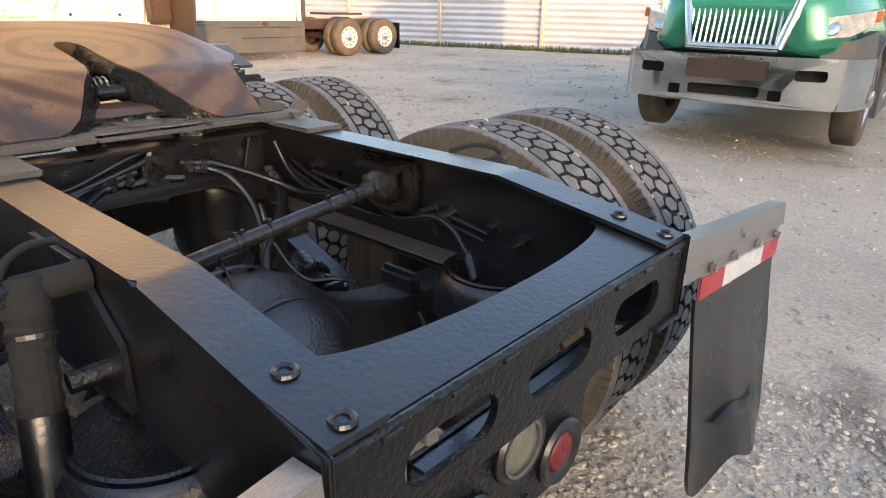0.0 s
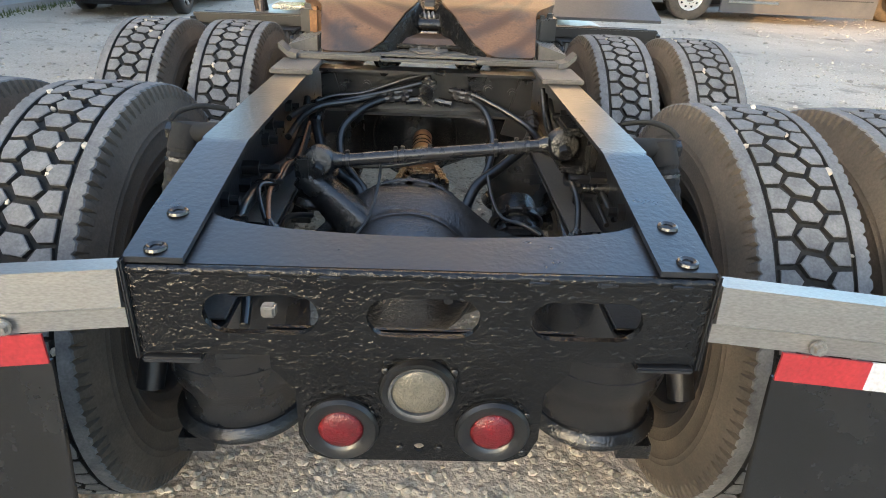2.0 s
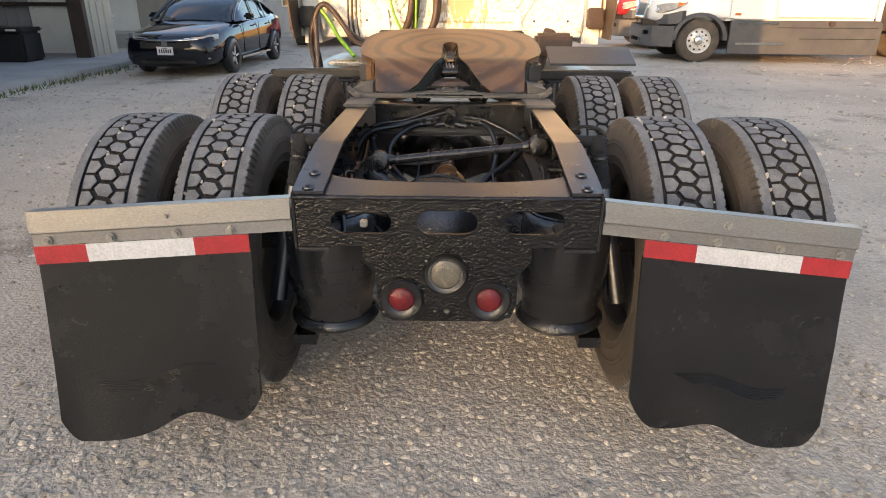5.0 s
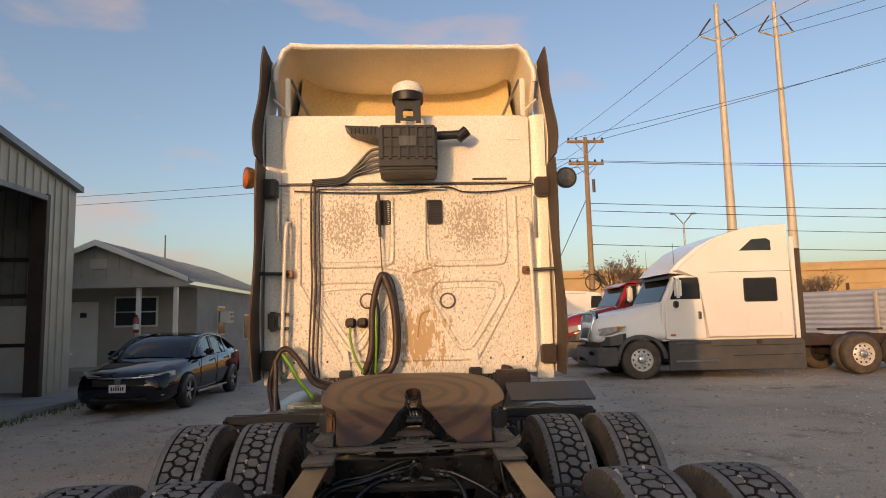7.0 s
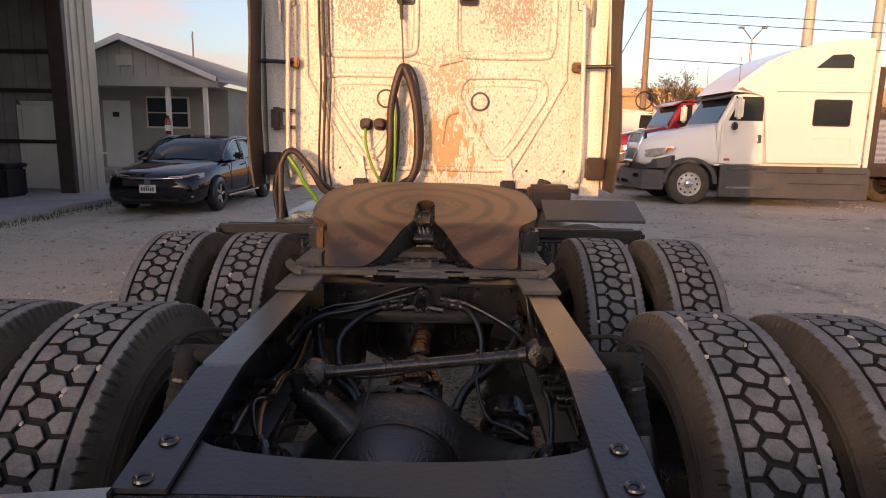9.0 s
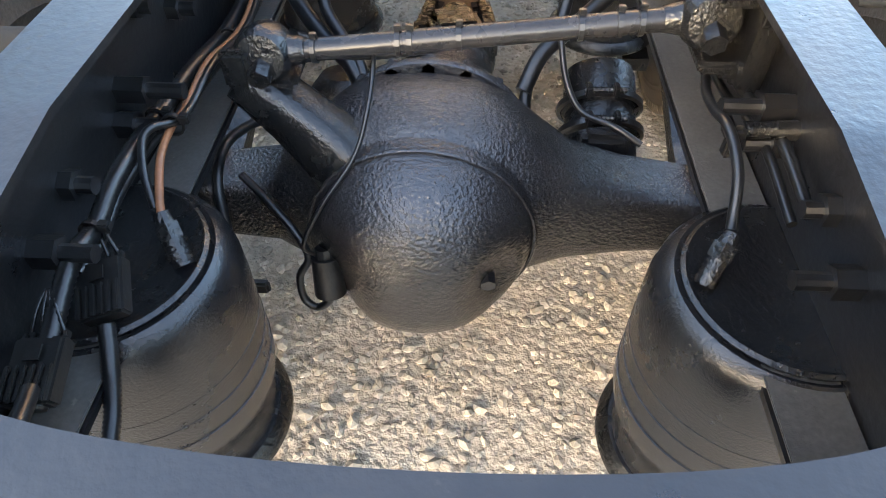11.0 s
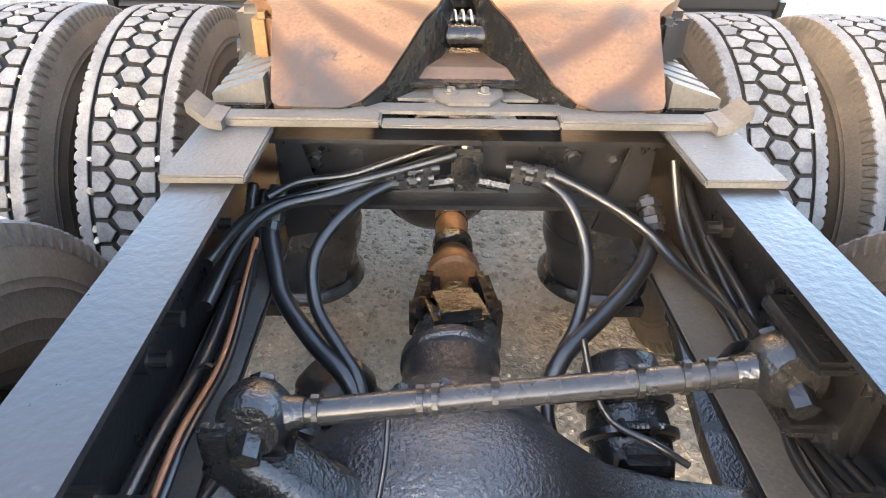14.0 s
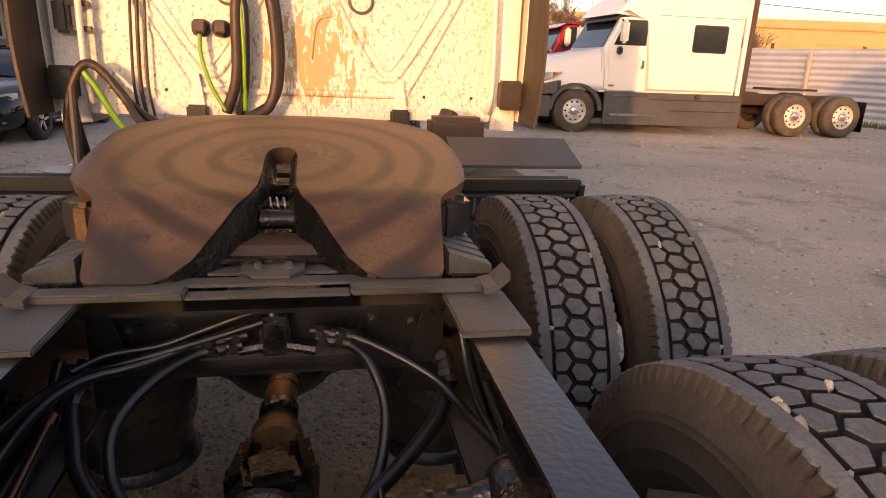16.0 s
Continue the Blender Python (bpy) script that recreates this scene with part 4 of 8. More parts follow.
AXY = (0.76, 2.08)
XI, XO = 0.80, 1.155
for j, y in enumerate(AXY):
    for s in (-1, 1):
        wheel(truck, s * XI, y, s > 0, 13 * j + 5 * s)
        wheel(truck, s * XO, y, s < 0, 29 * j + 3 * s + 7)
stone_rng = random.Random(11)
bm = bmesh.new()
for i in range(170):
    s, x = stone_rng.choice((-1, 1)), stone_rng.choice((XI, XO)) + stone_rng.choice((-0.033, 0.033, 0.081, -0.081))
    y, a = stone_rng.choice(AXY), stone_rng.uniform(0.2, 2.9)
    m = Matrix.Translation((s * x, y - 0.543 * math.cos(a), 0.54 + 0.543 * math.sin(a))) @ Matrix.Rotation(stone_rng.uniform(0, 6), 4, "X") @ Matrix.Diagonal((1, 1.3, 0.8, 1))
    bmesh.ops.create_icosphere(bm, subdivisions=1, radius=stone_rng.uniform(0.004, 0.011), matrix=m)
tagged(part("wedged_gravel", bm, M_STONE, truck, "pale stones wedged in the treads"), kind="stuff")


# ---- axles ----
def axle(y, detail):
    CX, CZ = -0.045, 0.64
    bm = bmesh.new()
    rings = []
    for x, hy, hz, cz, ex in ((-0.95, 0.058, 0.058, 0.60, 0.8), (-0.50, 0.060, 0.060, 0.602, 0.35), (-0.40, 0.062, 0.062, 0.603, 0.33), (-0.30, 0.070, 0.072, 0.606, 0.38), (-0.24, 0.088, 0.095, 0.613, 0.5), (-0.19, 0.112, 0.135, 0.625, 0.65), (-0.14, 0.140, 0.170, 0.635, 0.8), (-0.08, 0.162, 0.192, 0.64, 0.9), (0.0, 0.170, 0.200, 0.64, 0.95), (0.08, 0.160, 0.190, 0.64, 0.9), (0.14, 0.138, 0.165, 0.635, 0.8), (0.19, 0.110, 0.132, 0.625, 0.65), (0.25, 0.086, 0.096, 0.613, 0.5), (0.32, 0.070, 0.074, 0.606, 0.38), (0.42, 0.062, 0.063, 0.603, 0.33), (0.52, 0.060, 0.060, 0.602, 0.35), (0.95, 0.058, 0.058, 0.60, 0.8)):
        ring = []
        for k in range(28):
            a = 2 * math.pi * (k + 0.5) / 28
            c, q = math.cos(a), math.sin(a)
            ring.append((x + (CX if abs(x) < 0.3 else CX * 0.4), y + 0.022 + hy * math.copysign(abs(c) ** ex, c), cz + hz * math.copysign(abs(q) ** ex, q)))
        rings.append(ring)
    loft(bm, rings)
    ax = part("axle_housing", bm, M_AXLE, truck, "glossy black-painted drive axle housing", smooth=55)
    # rounded cover with a pocket on either side of its nose
    bm = bmesh.new()
    prof = [(0.0, 0.152), (0.03, 0.151), (0.06, 0.147), (0.085, 0.139), (0.11, 0.127), (0.13, 0.113), (0.15, 0.093), (0.165, 0.070), (0.176, 0.042), (0.183, 0.015), (0.188, -0.02)]
    rows = []
    for r, d in prof[1:]:
        row = []
        for k in range(64):
            a = 2 * math.pi * k / 64
            x, z = r * math.cos(a), r * math.sin(a)
            g = 0.052 * math.exp(-((x - 0.125) / 0.042) ** 2 - ((z + 0.01) / 0.075) ** 2) + 0.052 * math.exp(-((x + 0.135) / 0.045) ** 2 - ((z + 0.02) / 0.08) ** 2)
            g += 0.012 * max(0, -z - 0.06) / 0.12
            row.append(bm.verts.new((CX + x, y - 0.107 - d + g, CZ + z * 1.0)))
        rows.append(row)
    for u, v in zip(rows, rows[1:]):
        for k in range(64):
            bm.faces.new((u[k], u[(k + 1) % 64], v[(k + 1) % 64], v[k]))
    bm.faces.new(rows[0])
    part("differential_cover", bm, M_AXLE, ax, "rounded glossy black cover", smooth=60)
    part("cover_weld", lathem([(0.184, 0.0), (0.1895, 0.0), (0.1905, 0.004), (0.188, 0.007), (0.184, 0.006)], 48, pose(CX, y - 0.112, CZ, 90, 0, 0), True), M_AXLE, ax, smooth=60)
    nose = lathem([(0.172, 0.0), (0.165, 0.05), (0.14, 0.10), (0.108, 0.135), (0.094, 0.16), (0.090, 0.235), (0.096, 0.24), (0.096, 0.258), (0.078, 0.262), (0.070, 0.275)], 36, pose(-0.025, y + 0.11, CZ, -88, 0, 0))
    part("differential_nose", nose, M_AXLE, ax, smooth=40)
    for k in range(9):
        a = radians(10 + 20 * k)
        part("carrier_bolt", rodm((CX + 0.183 * math.cos(a), y + 0.10, CZ + 0.183 * math.sin(a)), (CX + 0.183 * math.cos(a), y + 0.135, CZ + 0.183 * math.sin(a)), 0.012, None, 6), M_AXLE, ax)
    part("carrier_flange", lathem([(0.165, 0.0), (0.196, 0.0), (0.199, 0.008), (0.196, 0.02), (0.165, 0.022)], 40, pose(CX, y + 0.10, CZ, -90, 0, 0), True), M_AXLE, ax, smooth=40)
    for sx in (-1, 1):
        bm = boxm((sx * 0.428, y - 0.045, 0.648), (sx * 0.472, y + 0.105, 0.712), 0.014)
        part("axle_pad", bm, M_AXLE, ax, smooth=40)
    if detail:
        part("drain_plug", rodm((0.062, y - 0.165, 0.635), (0.066, y - 0.205, 0.632), 0.013, None, 6), M_BLACK, ax)
        # cast arm that carries the torque rod
        bm = bmesh.new()
        path = [((-0.125, 0.685, 0.715), 0.13, 0.12), ((-0.165, 0.70, 0.755), 0.105, 0.11), ((-0.205, 0.712, 0.795), 0.092, 0.095), ((-0.25, 0.725, 0.835), 0.088, 0.078), ((-0.287, 0.735, 0.868), 0.090, 0.07), ((-0.315, 0.74, 0.888), 0.084, 0.058)]
        rr = []
        for (px, py, pz), wd, ht in path:
            ring = []
            for k in range(12):
                a = 2 * math.pi * (k + 0.5) / 12
                c, q = math.copysign(abs(math.cos(a)) ** 0.5, math.cos(a)) * wd / 2, math.copysign(abs(math.sin(a)) ** 0.5, math.sin(a)) * ht / 2
                ring.append((px + 0.66 * q, py + c, pz + 0.75 * q))
            rr.append(ring)
        loft(bm, rr)
        rb = part("rod_bracket", bm, M_CAST, ax, "cast black bracket with weld beads", smooth=50)
        bm = boxm((-0.325, 0.705, 0.875), (-0.225, 0.785, 0.902), 0.01)
        box(bm, (-0.325, 0.695, 0.885), (-0.285, 0.715, 0.945), 0.006)
        part("clamp_saddle", bm, M_CAST, rb, smooth=40)
        part("bracket_weld", tubem([(-0.075, 0.64, 0.80), (-0.115, 0.635, 0.775), (-0.15, 0.635, 0.735), (-0.175, 0.645, 0.69)], 0.008, 8, 6, 0.12), M_AXLE, rb, smooth=80)
        s = part("speed_sensor", rodm((-0.201, y - 0.155, 0.632), (-0.197, y - 0.178, 0.565), 0.024, 0.027, 14), M_PLAST, ax, "black plastic sensor socket", smooth=40)
        part("sensor_collar", rodm((-0.202, y - 0.15, 0.648), (-0.201, y - 0.157, 0.628), 0.016, None, 10), M_RUBBER, s)
        part("sensor_lead", tubem([(-0.197, y - 0.178, 0.567), (-0.203, y - 0.182, 0.545), (-0.225, y - 0.184, 0.530), (-0.247, y - 0.175, 0.545), (-0.25, y - 0.16, 0.585), (-0.232, y - 0.15, 0.62), (-0.25, y - 0.13, 0.655), (-0.30, y - 0.09, 0.69), (-0.35, y - 0.05, 0.71)], 0.0065, 8, 14, 0.14), M_RUBBER, s, "ribbed black conduit", smooth=80)
        part("sensor_wire", tubem([(-0.115, 0.752, 0.915), (-0.12, 0.70, 0.87), (-0.14, 0.65, 0.81), (-0.19, 0.60, 0.75), (-0.225, 0.585, 0.68), (-0.215, 0.60, 0.64)], 0.0035, 6, 8), M_RUBBER, s, smooth=80)
        part("axle_hose", tubem([(-0.32, 0.86, 0.72), (-0.35, 0.80, 0.745), (-0.365, 0.72, 0.765), (-0.362, 0.65, 0.75), (-0.352, 0.61, 0.69), (-0.345, 0.59, 0.62)], 0.0085, 8, 8), M_RUBBER, ax, smooth=80)
        part("hose_end", boxm((-0.315, 0.545, 0.60), (-0.285, 0.56, 0.625), 0.004), M_PLAST, ax)
    return ax


axle(AXY[0], True)
axle(AXY[1], False)

# torque rod across the frame
y0 = 0.745
RA, RB = Vector((-0.25, y0 - 0.005, 0.922)), Vector((0.325, y0 + 0.01, 0.982))
tr = part("torque_rod", rodm(RA, RB, 0.0165, None, 18), M_TORQUE, truck, "black torque rod across the frame", smooth=50)
for p, sx in ((RA + Vector((-0.02, 0, 0)), -1), (RB + Vector((0.02, 0, 0.002)), 1)):
    part("rod_end", lathem([(0.012, -0.034), (0.034, -0.031), (0.041, -0.02), (0.043, -0.006), (0.043, 0.006), (0.041, 0.02), (0.034, 0.031), (0.012, 0.034)], 24, pose(p.x, p.y, p.z, 78, 0, 0)), M_CAST, tr, smooth=40)
    part("rod_neck", rodm(p, p - Vector((sx * 0.06, 0, sx * 0.006)), 0.030, 0.018, 16), M_CAST, tr, smooth=40)
    part("rod_nut", rodm(p + Vector((0, -0.056, -0.012)), p + Vector((0, 0.05, 0.01)), 0.017, None, 6), M_CAST, tr)
for t in (0.09, 0.30, 0.33, 0.45, 0.74, 0.83, 0.88):
    p = RA.lerp(RB, t)
    tie = part("cable_tie", rodm(p - Vector((0.0035, 0, 0)), p + Vector((0.0035, 0, 0.0004)), 0.0195, None, 14), M_RUBBER, tr)
    part("tie_head", boxm(tuple(p + Vector((-0.005, -0.004, 0.017))), tuple(p + Vector((0.005, 0.004, 0.026))), 0.001), M_RUBBER, tie)
bm = boxm((0.39, y0 - 0.06, 0.90), (0.423, y0 + 0.15, 1.045), 0.010)
box(bm, (0.335, y0 - 0.045, 0.925), (0.40, y0 + 0.075, 0.945), 0.006)
box(bm, (0.335, y0 - 0.045, 1.020), (0.40, y0 + 0.085, 1.040), 0.006)
rfb = part("rod_frame_bracket", bm, M_CAST, truck, "lumpy cast bracket on the rail", smooth=30)
for dy, z in ((-0.035, 0.93), (0.12, 0.93), (0.12, 1.02), (0.04, 0.915)):
    bolt(rfb, (0.39, y0 + dy, z), (-1, 0, 0), 0.013, 0.02, M_CAST)
part("rod_hose", tubem([RA + Vector((0.03, 0.02, -0.012)), RA.lerp(RB, 0.25) + Vector((0, 0.022, -0.03)), RA.lerp(RB, 0.5) + Vector((0, 0.024, -0.022)), RA.lerp(RB, 0.75) + Vector((0, 0.022, -0.012)), RB + Vector((0.0, 0.03, 0.0)), (0.385, 0.93, 0.93)], 0.0065, 8, 20, 0.14), M_RUBBER, tr, "ribbed conduit tied below the rod", smooth=80)

# spring brake chamber in front of the axle
m_sb = pose(0.292, 0.925, 0.57, -60, 0, 0)
bc = part("spring_brake", lathem([(0.01, -0.02), (0.05, -0.02), (0.066, -0.008), (0.072, 0.02), (0.072, 0.055), (0.080, 0.060), (0.082, 0.074), (0.074, 0.080), (0.070, 0.112), (0.079, 0.118), (0.081, 0.132), (0.074, 0.138), (0.072, 0.19), (0.068, 0.205), (0.045, 0.218), (0.01, 0.222)], 36, m_sb), M_CAST, truck, "ribbed black brake chamber with clamp bands", smooth=35)
for h in (0.067, 0.125):
    cb = part("clamp_band", lathem([(0.080, h - 0.009), (0.087, h - 0.006), (0.087, h + 0.006), (0.080, h + 0.009)], 36, m_sb, True), M_BLACK, bc, smooth=40)
    a, b = m_sb @ Vector((-0.045, -0.085, h)), m_sb @ Vector((0.035, -0.088, h))
    part("clamp_bolt", tubem([a.lerp(b, k / 20) for k in range(21)], 0.006, 8, 1, 0.16), M_TORQUE, cb)
    for q in (a.lerp(b, 0.1), a.lerp(b, 0.75)):
        part("clamp_ear", boxm(tuple(q - Vector((0.006, 0.012, 0.012))), tuple(q + Vector((0.006, 0.012, 0.012))), 0.003), M_BLACK, cb)
bm = prismm([(-0.07, 0.0), (-0.05, -0.075), (0.05, -0.075), (0.07, 0.0)], -0.035, -0.02, "z", m_sb)
part("chamber_bracket", bm, M_CAST, bc)
part("slack_adjuster", boxm((0.235, 0.862, 0.60), (0.325, 0.905, 0.69), 0.012), M_CAST, bc, smooth=40)
part("chamber_hose", tubem([(0.19, 1.02, 0.80), (0.205, 0.97, 0.74), (0.235, 0.93, 0.70), (0.29, 0.885, 0.70), (0.34, 0.86, 0.68)], 0.006, 8, 8), M_RUBBER, bc, smooth=80)


# ---- suspension beams, air springs, dampers ----
for j, y in enumerate(AXY):
    for s in (-1, 1):
        bm = bmesh.new()
        loft(bm, [[(s * (0.515 - 0.04), yy, zz - 0.02), (s * (0.515 + 0.04), yy, zz - 0.02), (s * (0.515 + 0.04), yy, zz + 0.02), (s * (0.515 - 0.04), yy, zz + 0.02)] for yy, zz in ((y - 0.43, 0.36), (y - 0.2, 0.38), (y, 0.46), (y + 0.3, 0.505), (y + 0.62, 0.62))])
        part("trailing_beam", bm, M_CAST, truck)
        by, bx = y - 0.348, s * 0.41
        bag = part("air_spring", lathem([(0.136, 0.462), (0.137, 0.50), (0.141, 0.535), (0.150, 0.552), (0.156, 0.58), (0.157, 0.66), (0.158, 0.74), (0.157, 0.785), (0.152, 0.812), (0.144, 0.828), (0.134, 0.835), (0.128, 0.832), (0.10, 0.83)], 56, pose(bx, by, 0)), M_BAG, truck, "black rubber air spring", smooth=40)
        part("bead_plate", lathem([(0.02, 0.828), (0.118, 0.828), (0.1255, 0.832), (0.1275, 0.838), (0.1225, 0.8415), (0.116, 0.838), (0.02, 0.8375)], 56, pose(bx, by, 0), False), M_CAST, bag, "round steel top plate", smooth=40)
        part("piston_base", lathem([(0.02, 0.425), (0.150, 0.425), (0.158, 0.434), (0.157, 0.446), (0.142, 0.462), (0.02, 0.462)], 48, pose(bx, by, 0)), M_CAST, bag, "flared black base", smooth=40)
        for h in (0.615, 0.66, 0.70, 0.745):
            part("moulded_ring", lathem([(0.1565, h), (0.1581, h + 0.0005), (0.1565, h + 0.001)], 56, pose(bx, by, 0), True), M_BAG, bag)
        # brass elbow on top of the bag
        f0, f1 = Vector((s * 0.305, by - 0.008, 0.838)), Vector((s * 0.333, by + 0.033, 0.885))
        af = part("air_fitting", rodm(f0, f0.lerp(f1, 0.5), 0.0125, 0.0125, 14), M_CAST, bag, "threaded air fitting", smooth=40)
        for q in (0.1, 0.2, 0.3, 0.4):
            part("thread", rodm(f0.lerp(f1, q), f0.lerp(f1, q + 0.04), 0.0138, None, 14), M_CAST, af)
        part("fitting_nut", rodm(f0.lerp(f1, 0.5), f0.lerp(f1, 0.78), 0.0155, None, 6), M_CAST, af)
        part("fitting_collar", rodm(f0.lerp(f1, 0.78), f1, 0.0115, 0.0095, 12), M_CAST, af)
        # damper on the outside of the rail
        top, low = Vector((s * 0.515, y - 0.235, 1.055)), Vector((s * 0.60, y - 0.42, 0.52))
        d = part("shock_absorber", rodm(low, top.lerp(low, 0.30), 0.030, None, 20), M_BLACK, truck, smooth=40)
        part("dust_boot", tubem([top.lerp(low, 0.30), top.lerp(low, 0.15), top.lerp(low, 0.06)], 0.027, 16, 6, 0.10), M_GROOVE, d)
        part("upper_cap", rodm(top.lerp(low, 0.07), top.lerp(low, -0.02), 0.031, 0.026, 20), M_GROOVE, d, "black metal cap", smooth=40)
        part("boot_clip", rodm(top.lerp(low, 0.11), top.lerp(low, 0.122), 0.032, None, 18), M_TORQUE, d)
        part("shock_bracket", prismm([(y - 0.02, 1.06), (y - 0.2, 1.065), (y - 0.33, 0.97), (y - 0.33, 0.86), (y - 0.02, 0.84)], s * 0.434, s * 0.444, "x"), M_BLACK, truck)
        part("bracket_hood", tubem([(s * 0.445, y - 0.15, 1.08), (s * 0.49, y - 0.19, 1.095), (s * 0.525, y - 0.22, 1.09), (s * 0.542, y - 0.236, 1.075)], 0.006, 8, 5), M_GROOVE, d, smooth=60)
        part("upper_eye", rodm((s * 0.435, y - 0.235, 1.05), (s * 0.53, y - 0.235, 1.05), 0.022, None, 16), M_GROOVE, d, smooth=40)
        part("eye_nut", rodm((s * 0.53, y - 0.235, 1.05), (s * 0.55, y - 0.235, 1.05), 0.02, None, 6), M_CAST, d)
        part("web_stud", rodm((s * 0.432, by + 0.07, 0.915), (s * 0.50, by + 0.07, 0.915), 0.016, None, 12), M_CAST, rails[s])
        part("height_link", rodm((s * 0.445, y - 0.05, 0.60), (s * 0.395, y - 0.20, 0.47), 0.011, None, 10), M_CAST, bag)
        part("link_eye", lathem([(0.008, -0.014), (0.02, -0.014), (0.022, 0.0), (0.02, 0.014), (0.008, 0.014)], 14, pose(s * 0.39, y - 0.21, 0.46, 70, 0, 0)), M_CAST, bag)

# brake chambers
for x, y, z in ((-0.24, 1.06, 0.52),):
    m = pose(x, y, z, -12, 0, 0)
    c = part("brake_chamber", lathem([(0.03, -0.11), (0.065, -0.1), (0.08, -0.07), (0.082, -0.02), (0.09, -0.015), (0.09, 0.0), (0.082, 0.005), (0.08, 0.05), (0.09, 0.055), (0.09, 0.068), (0.08, 0.072), (0.075, 0.12), (0.05, 0.15), (0.02, 0.155)], 28, m), M_CAST, truck, "black double brake chamber", smooth=35)
    for h in (-0.008, 0.06):
        part("clamp_band", lathem([(0.09, h - 0.012), (0.097, h - 0.008), (0.097, h + 0.008), (0.09, h + 0.012)], 28, m, True), M_BLACK, c, smooth=40)
    part("push_rod", rodm((x, y, z - 0.1), (x, y - 0.04, z - 0.22), 0.012), M_BLACK, c)

# ---- front cross member, drive shaft ----
bm = prismm([(1.23, 1.062), (1.312, 1.062), (1.312, 0.915), (1.25, 0.915), (1.25, 0.924), (1.303, 0.924), (1.303, 1.053), (1.23, 1.053)], -0.342, 0.342, "x")
xm = part("cross_member", bm, M_BLACK, truck)
for s in (-1, 1):
    bm = prismm([(s * 0.25, 0.86), (s * 0.342, 0.84), (s * 0.342, 1.04), (s * 0.30, 1.04)], 1.27, 1.28, "y")
    part("gusset", bm, M_BLACK, xm)
    for x, z in ((0.31, 1.03), (0.28, 0.99), (0.31, 0.9), (0.2, 1.0)):
        bolt(xm, (s * x, 1.30, z), (0, -1, 0), 0.011, 0.012)
sh = part("drive_shaft", rodm((-0.012, 1.47, 0.705), (-0.012, 1.92, 0.665), 0.040, None, 24), M_BROWNCOAT, truck, "rust-brown drive shaft and yoke", smooth=50)
for yy, r_ in ((1.56, 0.0415), (1.62, 0.042), (1.70, 0.0415)):
    part("shaft_band", rodm((-0.012, yy, 0.705 - (yy - 1.47) * 0.089), (-0.012, yy + 0.012, 0.704 - (yy - 1.47) * 0.089), r_, None, 24), M_GREASE, sh, smooth=50)
part("dust_cap", lathem([(0.036, 0.0), (0.046, 0.004), (0.047, 0.03), (0.041, 0.036), (0.041, 0.05)], 24, pose(-0.012, 1.435, 0.703, -91, 0, 0)), M_GREASE, sh, "greasy black dust cap", smooth=40)
part("slip_yoke", lathem([(0.05, 0.0), (0.058, 0.008), (0.058, 0.05), (0.05, 0.062), (0.042, 0.075), (0.040, 0.11)], 24, pose(-0.012, 1.33, 0.695, -93, 0, 0)), M_BROWNCOAT, sh, smooth=40)
for sx in (-1, 1):
    bm = boxm((-0.022, -0.075, -0.045), (0.022, 0.075, 0.045), 0.014, pose(-0.012 + sx * 0.062, 1.27, 0.675, 4, 0, sx * 10))
    part("yoke_ear", bm, M_GREASE, sh, "greasy black yoke ear", smooth=40)
    part("joint_cap", rodm((-0.012 + sx * 0.07, 1.25, 0.672), (-0.012 + sx * 0.095, 1.25, 0.672), 0.03, 0.026, 14), M_GREASE, sh, smooth=40)
bm = boxm((-0.055, -0.06, -0.022), (0.055, 0.06, 0.03), 0.016, pose(-0.012, 1.195, 0.715, -8, 0, 12))
part("joint_yoke", bm, M_GREASE, sh, "greasy black universal joint", smooth=50)
part("joint_cross", rodm((-0.012, 1.25, 0.60), (-0.012, 1.25, 0.735), 0.026, None, 14), M_GREASE, sh)
part("input_flange", lathem([(0.02, 0), (0.085, 0), (0.09, 0.03), (0.07, 0.06), (0.06, 0.08)], 24, pose(-0.012, 1.20, 0.655, 90, 0, 0)), M_CAST, sh, smooth=40)

